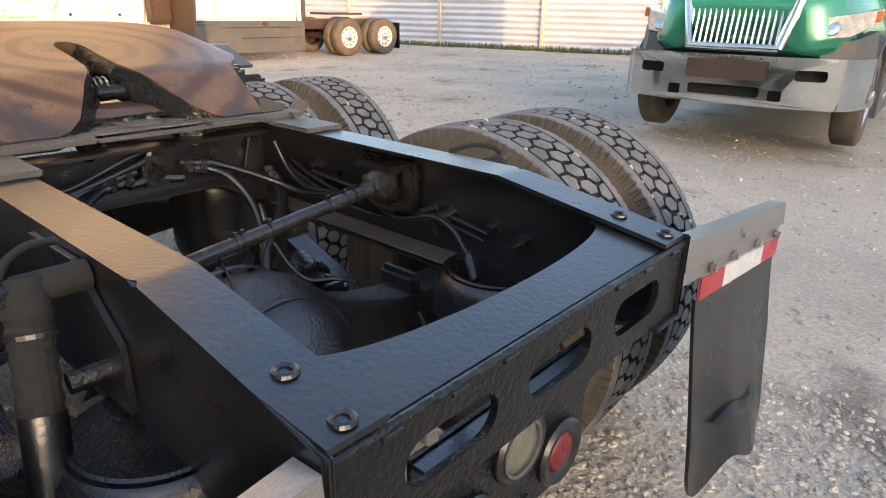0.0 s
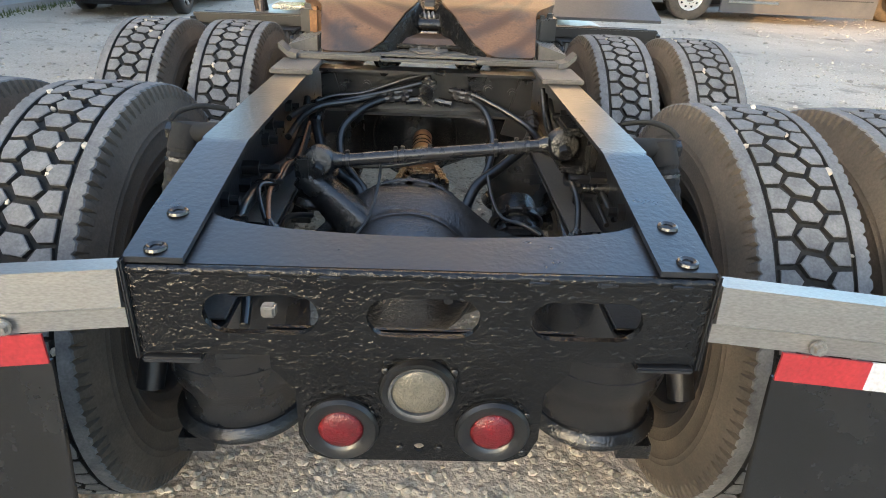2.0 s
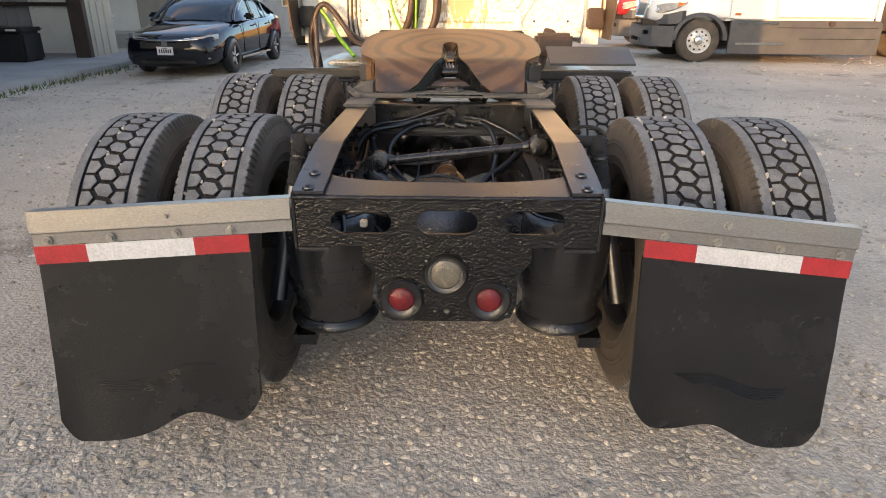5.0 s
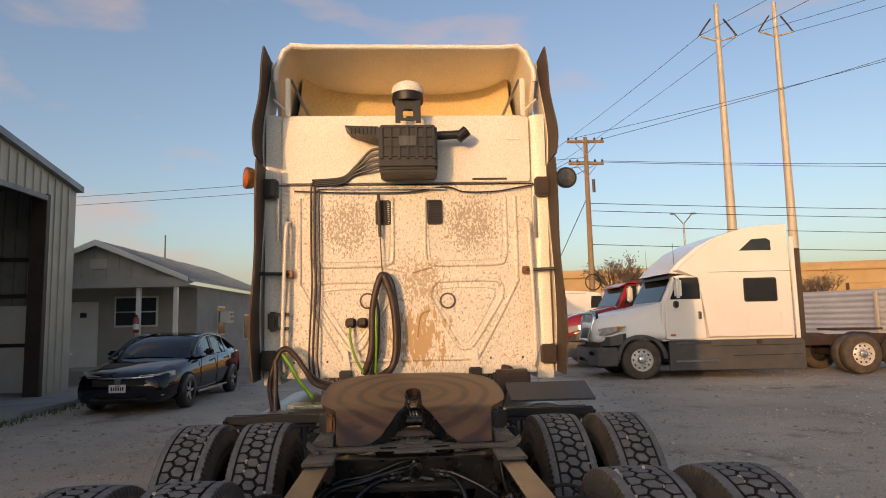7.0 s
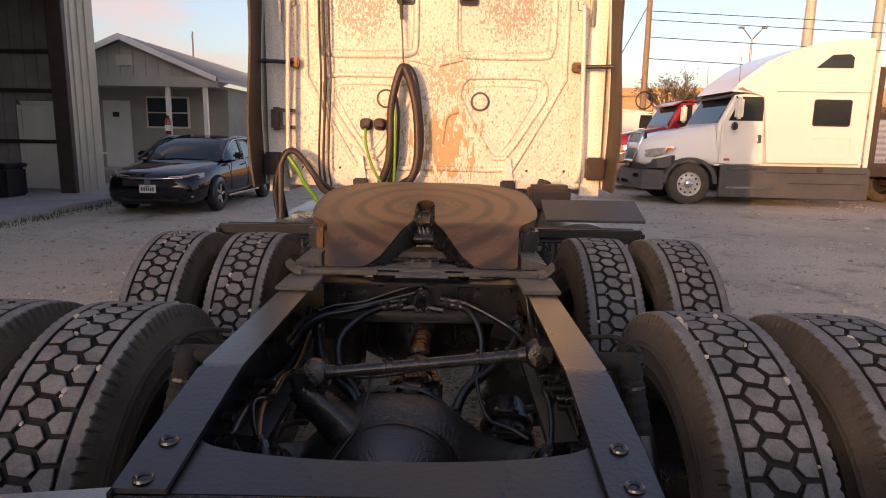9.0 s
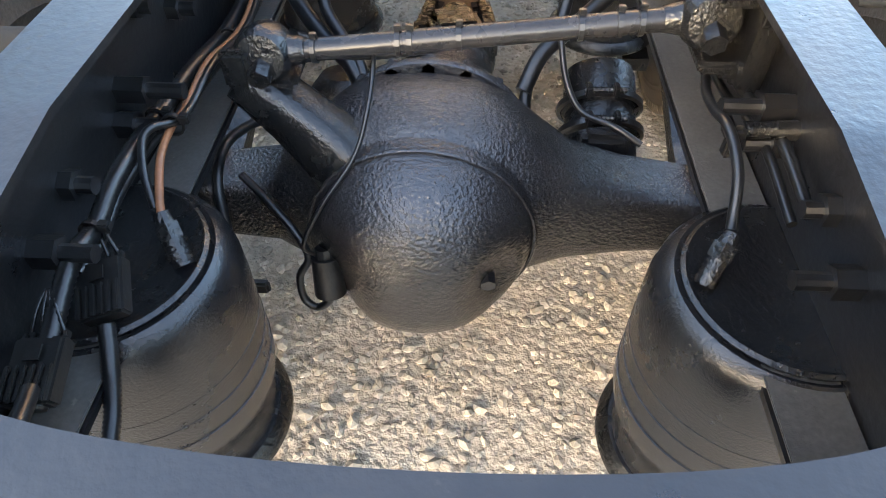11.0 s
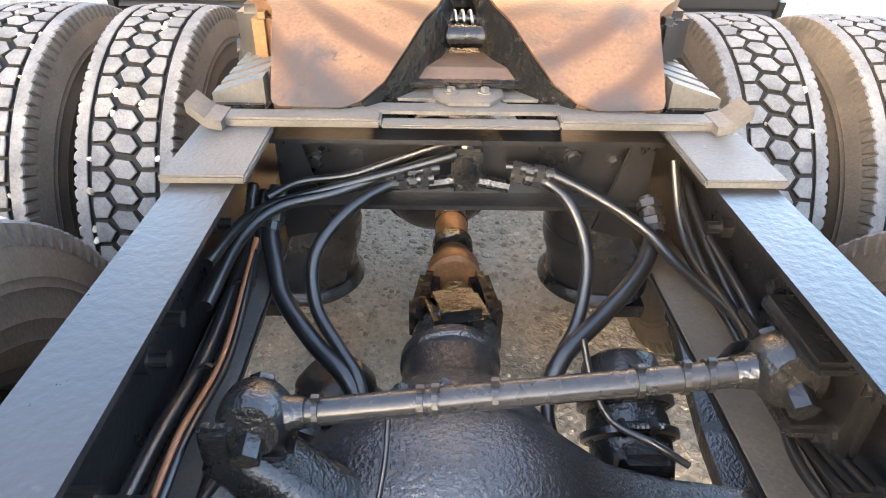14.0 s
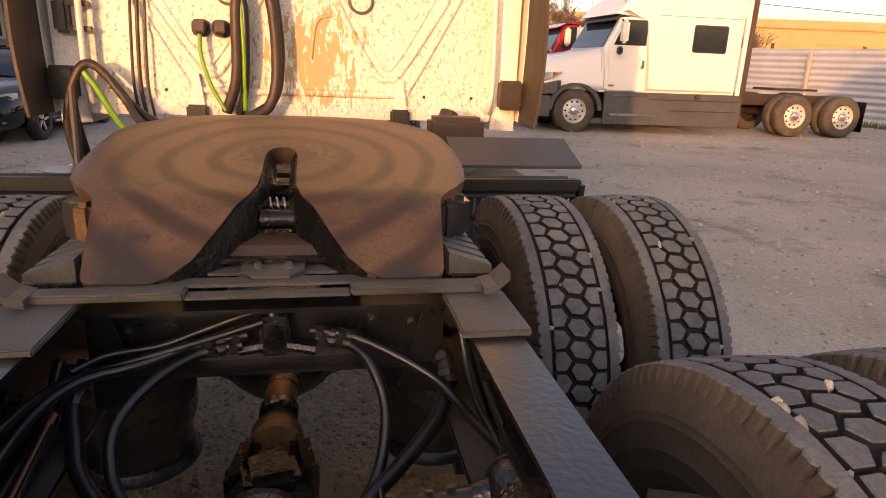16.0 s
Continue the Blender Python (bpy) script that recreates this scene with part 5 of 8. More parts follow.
# ---- valve and hoses ----
bm = boxm((-0.028, 1.262, 0.945), (0.03, 1.3, 1.03), 0.006)
rod(bm, (0, 1.28, 1.0), (0, 1.235, 0.985), 0.022, 0.018, 12)
rod(bm, (-0.02, 1.275, 0.965), (-0.07, 1.27, 0.96), 0.013, 0.013, 8)
rod(bm, (0.02, 1.275, 0.965), (0.08, 1.27, 0.955), 0.013, 0.013, 8)
rod(bm, (0, 1.28, 1.03), (0, 1.28, 1.045), 0.014, 0.01, 8)
valve = part("relay_valve", bm, M_CAST, truck, "black air valve on the cross member")
hoses = (
    ((-0.06, 1.262, 0.975), (-0.13, 1.255, 0.968), (-0.205, 1.20, 0.945), (-0.262, 1.13, 0.895), (-0.258, 1.07, 0.83), (-0.215, 1.01, 0.79), (-0.18, 0.96, 0.765), (-0.165, 0.91, 0.72), 0.0115),
    ((0.08, 1.262, 0.985), (0.14, 1.255, 0.975), (0.185, 1.21, 0.95), (0.212, 1.15, 0.88), (0.195, 1.08, 0.80), (0.15, 1.01, 0.75), (0.13, 0.95, 0.70), (0.15, 0.90, 0.64), 0.0115),
    ((-0.05, 1.262, 0.995), (-0.14, 1.25, 0.985), (-0.24, 1.215, 0.965), (-0.33, 1.18, 0.955), (-0.375, 1.10, 0.94), (-0.39, 0.95, 0.92), 0.010),
    ((-0.02, 1.265, 1.02), (-0.12, 1.25, 0.995), (-0.25, 1.22, 0.97), (-0.34, 1.19, 0.955), (-0.375, 1.12, 0.96), (-0.395, 1.0, 0.96), 0.009),
    ((0.07, 1.262, 1.0), (0.15, 1.252, 0.99), (0.25, 1.22, 0.95), (0.32, 1.18, 0.915), (0.36, 1.10, 0.89), (0.385, 0.95, 0.91), 0.010),
    ((0.0, 1.268, 1.05), (-0.06, 1.262, 1.035), (-0.13, 1.26, 1.01), (-0.21, 1.25, 0.985), (-0.30, 1.24, 0.975), (-0.35, 1.2, 0.965), 0.007),
    ((-0.34, 1.25, 0.96), (-0.352, 1.20, 0.907), (-0.335, 1.14, 0.86), (-0.315, 1.09, 0.825), (-0.255, 1.02, 0.786), (-0.20, 0.965, 0.765), (-0.165, 0.92, 0.72), 0.016),
    ((0.34, 1.26, 0.94), (0.345, 1.21, 0.90), (0.31, 1.14, 0.856), (0.232, 1.07, 0.808), (0.16, 1.01, 0.772), (0.125, 0.96, 0.72), 0.016),
    ((0.37, 1.25, 1.02), (0.38, 1.20, 0.94), (0.385, 1.12, 0.90), (0.385, 0.98, 0.91), (0.375, 0.88, 0.92), (0.34, 0.85, 0.93), (0.30, 0.80, 0.955), 0.009),
    ((0.385, 1.26, 1.0), (0.39, 1.18, 0.93), (0.395, 1.05, 0.89), (0.395, 0.95, 0.895), (0.39, 0.86, 0.91), (0.39, 0.79, 0.90), 0.007),
)
for *pts, r in hoses:
    h_ = part("air_hose", tubem(pts, r, 12, 8), M_RUBBER, truck, smooth=80)
    if r >= 0.0095:
        a, b = Vector(pts[0]), Vector(pts[1])
        u = (b - a).normalized()
        for t, k, sg in ((0.25, 1.45, 6), (0.55, 1.25, 12), (0.8, 1.45, 6), (1.0, 1.2, 12)):
            p = a.lerp(b, t)
            part("hose_fitting", rodm(p - u * 0.007, p + u * 0.007, r * k, None, sg), M_TORQUE, h_)
# harness along the left web
loom = [(-0.385, 1.25, 0.965), (-0.388, 1.167, 0.895), (-0.385, 1.03, 0.875), (-0.385, 0.89, 0.870), (-0.385, 0.74, 0.895), (-0.385, 0.612, 0.905), (-0.385, 0.533, 0.914), (-0.385, 0.459, 0.914), (-0.385, 0.398, 0.902), (-0.388, 0.351, 0.905), (-0.385, 0.278, 0.882), (-0.375, 0.20, 0.86)]
part("wiring_loom", tubem(loom, 0.0100, 10, 22, 0.16), M_RUBBER, truck, "ribbed black wiring conduit", smooth=80)
part("wiring_loom", tubem([(x + 0.018, y, z - 0.012) for x, y, z in loom[:6]], 0.0085, 10, 22, 0.16), M_RUBBER, truck, "ribbed black wiring conduit", smooth=80)
part("wiring_loom", tubem([(x - 0.004, y, z - 0.024) for x, y, z in loom[:10]], 0.0065, 8, 8), M_RUBBER, truck, smooth=80)
part("air_line", tubem([(-0.365, 1.15, 0.91), (-0.352, 0.89, 0.885), (-0.350, 0.717, 0.918), (-0.352, 0.621, 0.91), (-0.353, 0.572, 0.914), (-0.345, 0.51, 0.916), (-0.338, 0.465, 0.895), (-0.332, 0.442, 0.880)], 0.0052, 8, 8), M_COPPER, truck, "copper-coloured air line", smooth=80)
part("air_line", tubem([(-0.36, 1.12, 0.905), (-0.344, 0.89, 0.885), (-0.341, 0.717, 0.918), (-0.344, 0.621, 0.912), (-0.347, 0.575, 0.920), (-0.364, 0.548, 0.930), (-0.370, 0.525, 0.926), (-0.358, 0.483, 0.908), (-0.342, 0.452, 0.884)], 0.0055, 8, 8), M_RUBBER, truck, smooth=80)
for x, y, z in ((-0.385, 0.60, 0.906), (-0.35, 0.572, 0.917), (-0.385, 0.395, 0.902), (-0.37, 0.86, 0.875), (-0.37, 1.05, 0.88)):
    tie = part("loom_tie", lathem([(0.012, -0.003), (0.0155, -0.003), (0.0155, 0.003), (0.012, 0.003)], 14, pose(x, y, z, 84, 0, 0), True), M_PLAST, truck)
    part("tie_head", boxm((x + 0.010, y - 0.006, z + 0.004), (x + 0.024, y + 0.006, z + 0.016), 0.002), M_PLAST, tie)
# lines on the right web
part("air_line", tubem([(0.395, 1.1, 0.95), (0.388, 0.92, 0.94), (0.375, 0.80, 0.915), (0.352, 0.70, 0.908), (0.340, 0.62, 0.928), (0.337, 0.572, 0.944), (0.338, 0.53, 0.940), (0.339, 0.495, 0.922), (0.335, 0.462, 0.892), (0.332, 0.448, 0.884)], 0.0068, 10, 8), M_RUBBER, truck, "clear grey air line", smooth=80)
for k in range(2):
    o = 0.014 * k
    part("wiring_loom", tubem([(0.398 - o, 1.25, 0.985 - o), (0.40 - o, 1.1, 0.93 - o), (0.402 - o, 0.9, 0.895 - o), (0.405 - o, 0.72, 0.90 - o), (0.408 - o, 0.58, 0.925 - o), (0.41 - o, 0.45, 0.91 - o)], 0.0075 - 0.0015 * k, 8, 12, 0.1), M_RUBBER, truck, smooth=80)
st = part("line_stud", rodm((0.423, 0.572, 0.935), (0.36, 0.572, 0.935), 0.013, 0.010, 12), M_CAST, rails[1], smooth=40)
part("p_clip", boxm((0.338, 0.555, 0.920), (0.362, 0.590, 0.948), 0.007), M_PLAST, st)
part("p_clip_tail", boxm((0.344, 0.562, 0.895), (0.356, 0.580, 0.924), 0.004), M_PLAST, st)


def connector(at, label):
    c = part("connector_block", boxm((-0.026, -0.034, -0.011), (0.026, 0.034, 0.011), 0.003, at), M_PLAST, truck, label)
    for k in range(6):
        part("rib", boxm((-0.0245 + 0.0086 * k, -0.033, 0.011), (-0.0195 + 0.0086 * k, 0.004, 0.0155), 0.001, at), M_PLAST, c)
        part("collar", boxm((-0.0245 + 0.0086 * k, 0.034, -0.004), (-0.0195 + 0.0086 * k, 0.042, 0.004), 0.001, at), M_PLAST, c)
    part("latch", boxm((-0.010, 0.006, 0.011), (0.010, 0.026, 0.015), 0.002, at), M_PLAST, c)
    for k in range(4):
        a, b = at @ Vector((-0.018 + 0.012 * k, 0.04, 0)), at @ Vector((-0.006 + 0.002 * k, 0.085, 0.012))
        part("lead", tubem([a, a.lerp(b, 0.5) + Vector((0, 0, 0.004)), b], 0.0024, 6, 5), M_RUBBER, c, smooth=80)
    return c


connector(pose(-0.363, 0.340, 0.868, 18, -12, 14), "ribbed black plastic connector")
connector(pose(-0.385, 0.235, 0.870, 14, -6, 4), "ribbed black plastic connector")
part("wiring_loom", tubem([(-0.35, 0.303, 0.858), (-0.340, 0.27, 0.838), (-0.332, 0.23, 0.81), (-0.325, 0.18, 0.79)], 0.0085, 10, 20, 0.16), M_RUBBER, truck, "ribbed black wiring conduit", smooth=80)
part("white_connector", boxm((-0.25, 0.03, 0.905), (-0.228, 0.05, 0.925), 0.003), M_STEEL, truck)
part("slot_cable", tubem([(-0.36, 0.2, 0.9), (-0.3, 0.05, 0.945), (-0.22, 0.035, 0.955), (-0.17, 0.05, 0.94), (-0.1, 0.1, 0.92)], 0.009, 8, 8), M_RUBBER, truck, smooth=80)

# ---- pads, straps and ramps in front of the rear opening ----
for s in (-1, 1):
    part("frame_pad", boxm((s * 0.325, 1.02, 1.081), (s * 0.447, 1.21, 1.094), 0.003), M_DUSTB, truck, "grey steel pad on the rail")
    st = part("guide_strap", boxm((s * 0.148, 1.2, 1.094), (s * 0.415, 1.245, 1.110), 0.004), M_DUSTB, truck, "steel angle strap across the frame")
    bm = loft(bmesh.new(), [[(s * x, y, z) for y, z in ((1.18, zz), (1.245, zz), (1.245, zz + 0.016), (1.18, zz + 0.016))] for x, zz in ((0.40, 1.095), (0.425, 1.10), (0.452, 1.125))])
    part("upturned_ear", bm, M_DUSTB, st)
    # ramp ladders beside the fifth wheel
    # Rail in near-black: the slots' shade between the teeth is painted by its colour.
    rm = part("ramp_rail", boxm((s * 0.352, 1.27, 1.09), (s * 0.45, 1.75, 1.105), 0.003, ), M_GREASE, truck, "slotted slide rail of the fifth wheel")
    for k in range(8):
        part("ramp_tooth", prismm([(s * 0.352, 1.10), (s * 0.442, 1.10), (s * 0.442, 1.122), (s * 0.352, 1.150)], 1.285 + 0.055 * k, 1.322 + 0.055 * k, "y"), M_DUSTB, rm)
bm = boxm((-0.148, 1.2, 1.094), (0.148, 1.235, 1.1), 0.002)
part("cross_bar", bm, M_DUSTB, truck)
bm = plate_with_holes(bmesh.new(), [(-0.3, 1.24), (0.3, 1.24), (0.3, 1.36), (-0.3, 1.36)], [slot(-0.115, 1.292, 0.115, 0.024), slot(0.115, 1.292, 0.115, 0.024)], 1.104, 1.110, "z")
tp = part("slide_plate", bm, M_DUSTB, truck, "grey slide plate with two slots")
part("latch_plate", prismm([(-0.035, 1.262), (0.035, 1.262), (0.062, 1.30), (0.062, 1.352), (-0.062, 1.352), (-0.062, 1.30)], 1.111, 1.117), M_DUSTB, tp)
for x in (-0.03, 0.03):
    bolt(tp, (x, 1.315, 1.117), (0, 0, 1), 0.008, 0.009, M_DUSTB)

# ---- fifth wheel ----
def fw_z(x, y):
    """Height of the top plate: level plate tipped back, rounding over into the ramps at the rear."""
    a = 1.236 + 0.177 * (y - 1.435)
    b = 1.118 + 0.638 * (y - 1.25)
    h = 0.020
    k = max(h - abs(a - b), 0) / h
    return min(a, b) - h * k * k * 0.25


def fw_plate():
    return [(0.0, 1.765), (0.020, 1.757), (0.034, 1.735), (0.039, 1.70), (0.039, 1.60), (0.042, 1.50), (0.055, 1.45), (0.080, 1.41), (0.112, 1.35), (0.147, 1.29), (0.185, 1.255), (0.215, 1.243), (0.328, 1.245), (0.336, 1.256), (0.346, 1.34), (0.353, 1.41), (0.358, 1.435), (0.372, 1.455), (0.405, 1.492), (0.434, 1.540), (0.450, 1.62), (0.458, 1.71), (0.454, 1.79), (0.438, 1.88), (0.40, 1.95), (0.33, 2.015), (0.224, 2.067), (0.10, 2.095), (0.0, 2.10)]


H = fw_plate()
bm = bmesh.new()
inner, outer = H[:11], H[11:]
def strip(s):
    """Lines from the throat edge to the outer edge."""
    def edge(path, t):
        L = [0]
        for a, b in zip(path, path[1:]):
            L.append(L[-1] + math.dist(a, b))
        q = t * L[-1]
        for i in range(len(path) - 1):
            if q <= L[i + 1] + 1e-9:
                k = (q - L[i]) / max(L[i + 1] - L[i], 1e-9)
                return tuple(path[i][c] + (path[i + 1][c] - path[i][c]) * k for c in (0, 1))
        return path[-1]
    a = list(reversed(inner))
    b = outer
    return a, b, edge


def fw_grid(s):
    a, b, edge = strip(s)
    N, K = 110, 30
    V = []
    for i in range(N + 1):
        t = i / N
        # match outer and inner edges by rearward position first, then by sweep
        o = edge(b, t)
        n_ = edge(a, min(1.0, t * 1.9))
        V.append([bm.verts.new((s * (n_[0] + (o[0] - n_[0]) * j / K), n_[1] + (o[1] - n_[1]) * j / K, 0)) for j in range(K + 1)])
    for i in range(N):
        for j in range(K):
            try:
                bm.faces.new((V[i][j], V[i + 1][j], V[i + 1][j + 1], V[i][j + 1]))
            except ValueError:
                pass


fw_grid(1)
fw_grid(-1)
bmesh.ops.remove_doubles(bm, verts=bm.verts[:], dist=0.0008)
for v in bm.verts:
    x, y = v.co.x, v.co.y
    v.co.z = fw_z(x, y) - 0.02 * max(0, (y - 2.0) / 0.15) ** 2 - 0.014 * max(0, (abs(x) - 0.41) / 0.05) ** 2
bmesh.ops.recalc_face_normals(bm, faces=bm.faces)
bmesh.ops.solidify(bm, geom=bm.faces[:], thickness=0.045)
fw = part("fifth_wheel", bm, M_RUST, truck, "greasy rust-brown fifth wheel coupling plate", smooth=35)
# greased throat walls
for s in (-1, 1):
    pts = [(s * (x - 0.004), y) for x, y in H[2:11]]
    bm = bmesh.new()
    rows = [[bm.verts.new((x - s * min(0.5 * dz, 0.45 * abs(x)), y + 0.35 * dz, fw_z(x, y) - 0.003 - dz)) for x, y in pts] for dz in (0.0, 0.03, 0.06, 0.085)]
    for u, v in zip(rows, rows[1:]):
        for i in range(len(pts) - 1):
            bm.faces.new((u[i], u[i + 1], v[i + 1], v[i]))
    solid(bm, 0.02)
    part("throat_wall", bm, M_GREASE, fw, "thick black grease on the throat")
    sk = boxm((s * 0.365, 1.48, 1.12), (s * 0.44, 1.9, 1.225), 0.015)
    part("saddle_bracket", sk, M_BLACK, fw)
    bm = boxm((s * 0.362, 1.43, 1.13), (s * 0.40, 1.485, 1.222), 0.012)
    part("bracket_shim", bm, M_BROWNCOAT if s < 0 else M_BLACK, fw)
part("jaw", boxm((-0.09, 1.72, 1.12), (0.09, 1.86, 1.2), 0.02), M_GREASE, fw)
bm = bmesh.new()
sp = [(-0.07 + 0.14 * i / 96, 1.53 + 0.016 * math.cos(i / 96 * 9 * 6.283), 1.195 + 0.016 * math.sin(i / 96 * 9 * 6.283)) for i in range(97)]
tube(bm, sp, 0.0035, 6, 1)
part("latch_spring", bm, M_BOLT, fw, "bare coil spring", smooth=80)
part("spring_rod", rodm((-0.09, 1.53, 1.195), (0.09, 1.53, 1.195), 0.008), M_BLACK, fw)
bm = loft(bmesh.new(), [[(x, yy, zz) for x, zz in ((-w_, z_ - 0.008), (w_, z_ - 0.008), (w_, z_), (-w_, z_))] for yy, w_, z_ in ((1.36, 0.105, 1.128), (1.385, 0.10, 1.142), (1.45, 0.062, 1.150))])
part("release_plate", bm, M_RAMP, fw, "worn brown plate in the throat")
part("release_cylinder", rodm((-0.055, 1.475, 1.175), (0.065, 1.475, 1.175), 0.021, None, 16), M_GREASE, fw, smooth=40)
for k in range(4):
    part("cylinder_ring", rodm((-0.045 + 0.012 * k, 1.475, 1.175), (-0.040 + 0.012 * k, 1.475, 1.175), 0.0235, None, 16), M_GREASE, fw)
part("release_bar", boxm((-0.14, 1.335, 1.118), (0.14, 1.36, 1.128), 0.003), M_GREASE, fw)
for sx in (-1, 1):
    part("pivot_bolt", lathem([(0.024, 0.0), (0.024, 0.006), (0.014, 0.008), (0.014, 0.018), (0.008, 0.02)], 16, pose(sx * 0.21, 1.262, 1.098)), M_GREASE, fw)
part("under_tray", boxm((-0.3, 1.38, 1.075), (0.3, 1.95, 1.09), 0.004), M_GREASE, fw)
for k, (x, y) in enumerate(((-0.2, 1.34), (0.2, 1.33), (-0.12, 1.4), (0.1, 1.41), (0.05, 1.37))):
    part("linkage_rod", rodm((x, y, 1.115), (x * 0.2, y + 0.08, 1.125), 0.006, None, 8), M_GREASE, fw)
# ---- sleeper cab seen from behind ----
CY = 3.45
cab = part("cab_shell", loft(bmesh.new(), [[(x, y, z) for x, z in rounded(-1.0 * k, 1.22, 1.0 * k, 3.3, 0.05, 4)] for y, k in ((CY, 1.0), (CY + 0.03, 1.02), (CY + 2.1, 1.03), (CY + 3.0, 0.95))]), M_CABW, truck, "white sleeper back wall with peeling paint", smooth=30)
part("upper_panel", prismm(rounded(-0.99, 2.74, 0.99, 3.285, 0.03, 3), CY - 0.03, CY - 0.003, "y"), M_CABC, cab, "cream upper back panel")
part("panel_seam", boxm((-1.02, CY - 0.012, 2.722), (1.02, CY - 0.003, 2.732)), M_PLAST, cab)
for x in (-0.62, 0.66):
    part("seam_slot", boxm((x - 0.14, CY - 0.04, 2.755), (x + 0.14, CY - 0.028, 2.77), 0.002), M_TRIM, cab)
for x in (-0.87, 0.87):
    part("inset_plate", prismm(rounded(x - 0.065, 3.085, x + 0.065, 3.17, 0.02, 4), CY - 0.036, CY - 0.03, "y"), M_CABC, cab)
# side columns beyond the back wall
for s in (-1, 1):
    bm = loft(bmesh.new(), [[(s * x, y, z) for x, y in ((1.0, CY + 0.02), (1.06, CY - 0.02), (1.125, CY - 0.015), (1.13, CY + 0.5), (1.0, CY + 0.5))] for z in (1.17, 2.0, 3.3)])
    part("side_column", bm, M_CABC, cab, smooth=40)
    # fairings that run back beside the gap, with rubber edges
    for z0, z1, b0, b1 in ((1.22, 2.86, 0.0, 0.0), (2.89, 3.74, 0.0, 0.045)):
        def fair(u, v, z0=z0, z1=z1, b1=b1, s=s):
            z = z0 + (z1 - z0) * v
            return Vector((s * (1.155 + 0.018 * math.sin(v * 5) - b1 * v), CY + 0.28 - 0.32 * u, z))
        f = part("side_fairing", solid(grid(bmesh.new(), 4, 10, fair), 0.02), M_CABC, cab, "white side fairing", smooth=50)
        def trim(u, v, fair=fair, s=s):
            p = fair(1, v)
            return p + Vector((s * (0.012 * math.sin(9 * v) * u - 0.012 * u), -0.30 * u, 0))
        part("rubber_edge", solid(grid(bmesh.new(), 4, 24, trim), 0.014), M_TRIM, f, "wavy brown rubber edge", smooth=50)
    for z, w_ in ((2.69, 0.1), (1.36, 0.1)):
        part("fairing_bracket", boxm((s * 1.02, CY - 0.10, z - 0.075), (s * 1.14, CY - 0.02, z + 0.075), 0.012), M_PLAST if s < 0 else M_BROWN, cab, "black plastic bracket")
    part("fairing_stay", rodm((s * 0.93, CY - 0.05, 2.02), (s * 1.15, CY - 0.12, 2.02), 0.013), M_PLAST, cab)
    part("stay_boss", boxm((s * 0.93 - 0.03, CY - 0.06, 1.99), (s * 0.93 + 0.03, CY, 2.05), 0.008), M_BROWNCOAT, cab)
    part("drip_bar", boxm((s * 1.01, CY - 0.05, 2.28), (s * 1.025, CY - 0.02, 2.62), 0.003), M_STEEL, cab)
    h = part("grab_handle", tubem([(s * 0.945, CY - 0.01, 2.42), (s * 0.945, CY - 0.075, 2.40), (s * 0.955, CY - 0.085, 2.3), (s * 0.975, CY - 0.085, 1.5), (s * 0.965, CY - 0.075, 1.30), (s * 0.96, CY - 0.01, 1.27)], 0.0145, 10, 6), M_CABC, cab, "long cream-painted grab handle", smooth=80)
    part("handle_foot", boxm((s * 0.945 - 0.025, CY - 0.012, 2.38), (s * 0.945 + 0.025, CY, 2.45), 0.006), M_CABC, h)
    part("cab_mount", boxm((s * 0.5 - 0.05, CY - 0.06, 1.2), (s * 0.5 + 0.05, CY + 0.02, 1.27), 0.01), M_PLAST, cab)
    bm = prismm([(s * 0.5 - 0.04, 1.24), (s * 0.5 + 0.04, 1.24), (s * 0.5 + 0.015, 1.42), (s * 0.5 - 0.015, 1.42)], CY - 0.03, CY - 0.003, "y")
    part("mount_bracket", bm, M_CABC, cab)
    # work lamps on the fairings
    m = pose(s * 1.29, CY - 0.02, 2.77, 90, 0, 0)
    wl = part("work_lamp", lathem([(0.01, -0.09), (0.05, -0.085), (0.08, -0.04), (0.088, 0.0), (0.084, 0.012), (0.075, 0.012)], 24, m if s > 0 else pose(s * 1.27, CY - 0.02, 2.79, 90, 0, -60)), M_PLAST if s > 0 else M_BROWNCOAT, cab, "round work lamp", smooth=40)
    part("lamp_lens", lathem([(0.002, 0.02), (0.05, 0.017), (0.076, 0.01), (0.076, 0.004)], 24, m if s > 0 else pose(s * 1.27, CY - 0.02, 2.79, 90, 0, -60)), M_LENS_W if s > 0 else M_AMBER, wl, smooth=60)
    part("lamp_arm", rodm((s * 1.15, CY + 0.03, 2.77), (s * 1.25, CY + 0.03, 2.77), 0.014), M_BROWN, wl)


# pressed beads
def bead(points, r=0.018):
    bm = tubem([(x, 0, z) for x, z in points], r, 8, 4)
    for v in bm.verts:
        v.co.y = v.co.y * 0.8 + CY - 0.001
    part("pressed_bead", bm, M_CABW, cab, smooth=80)


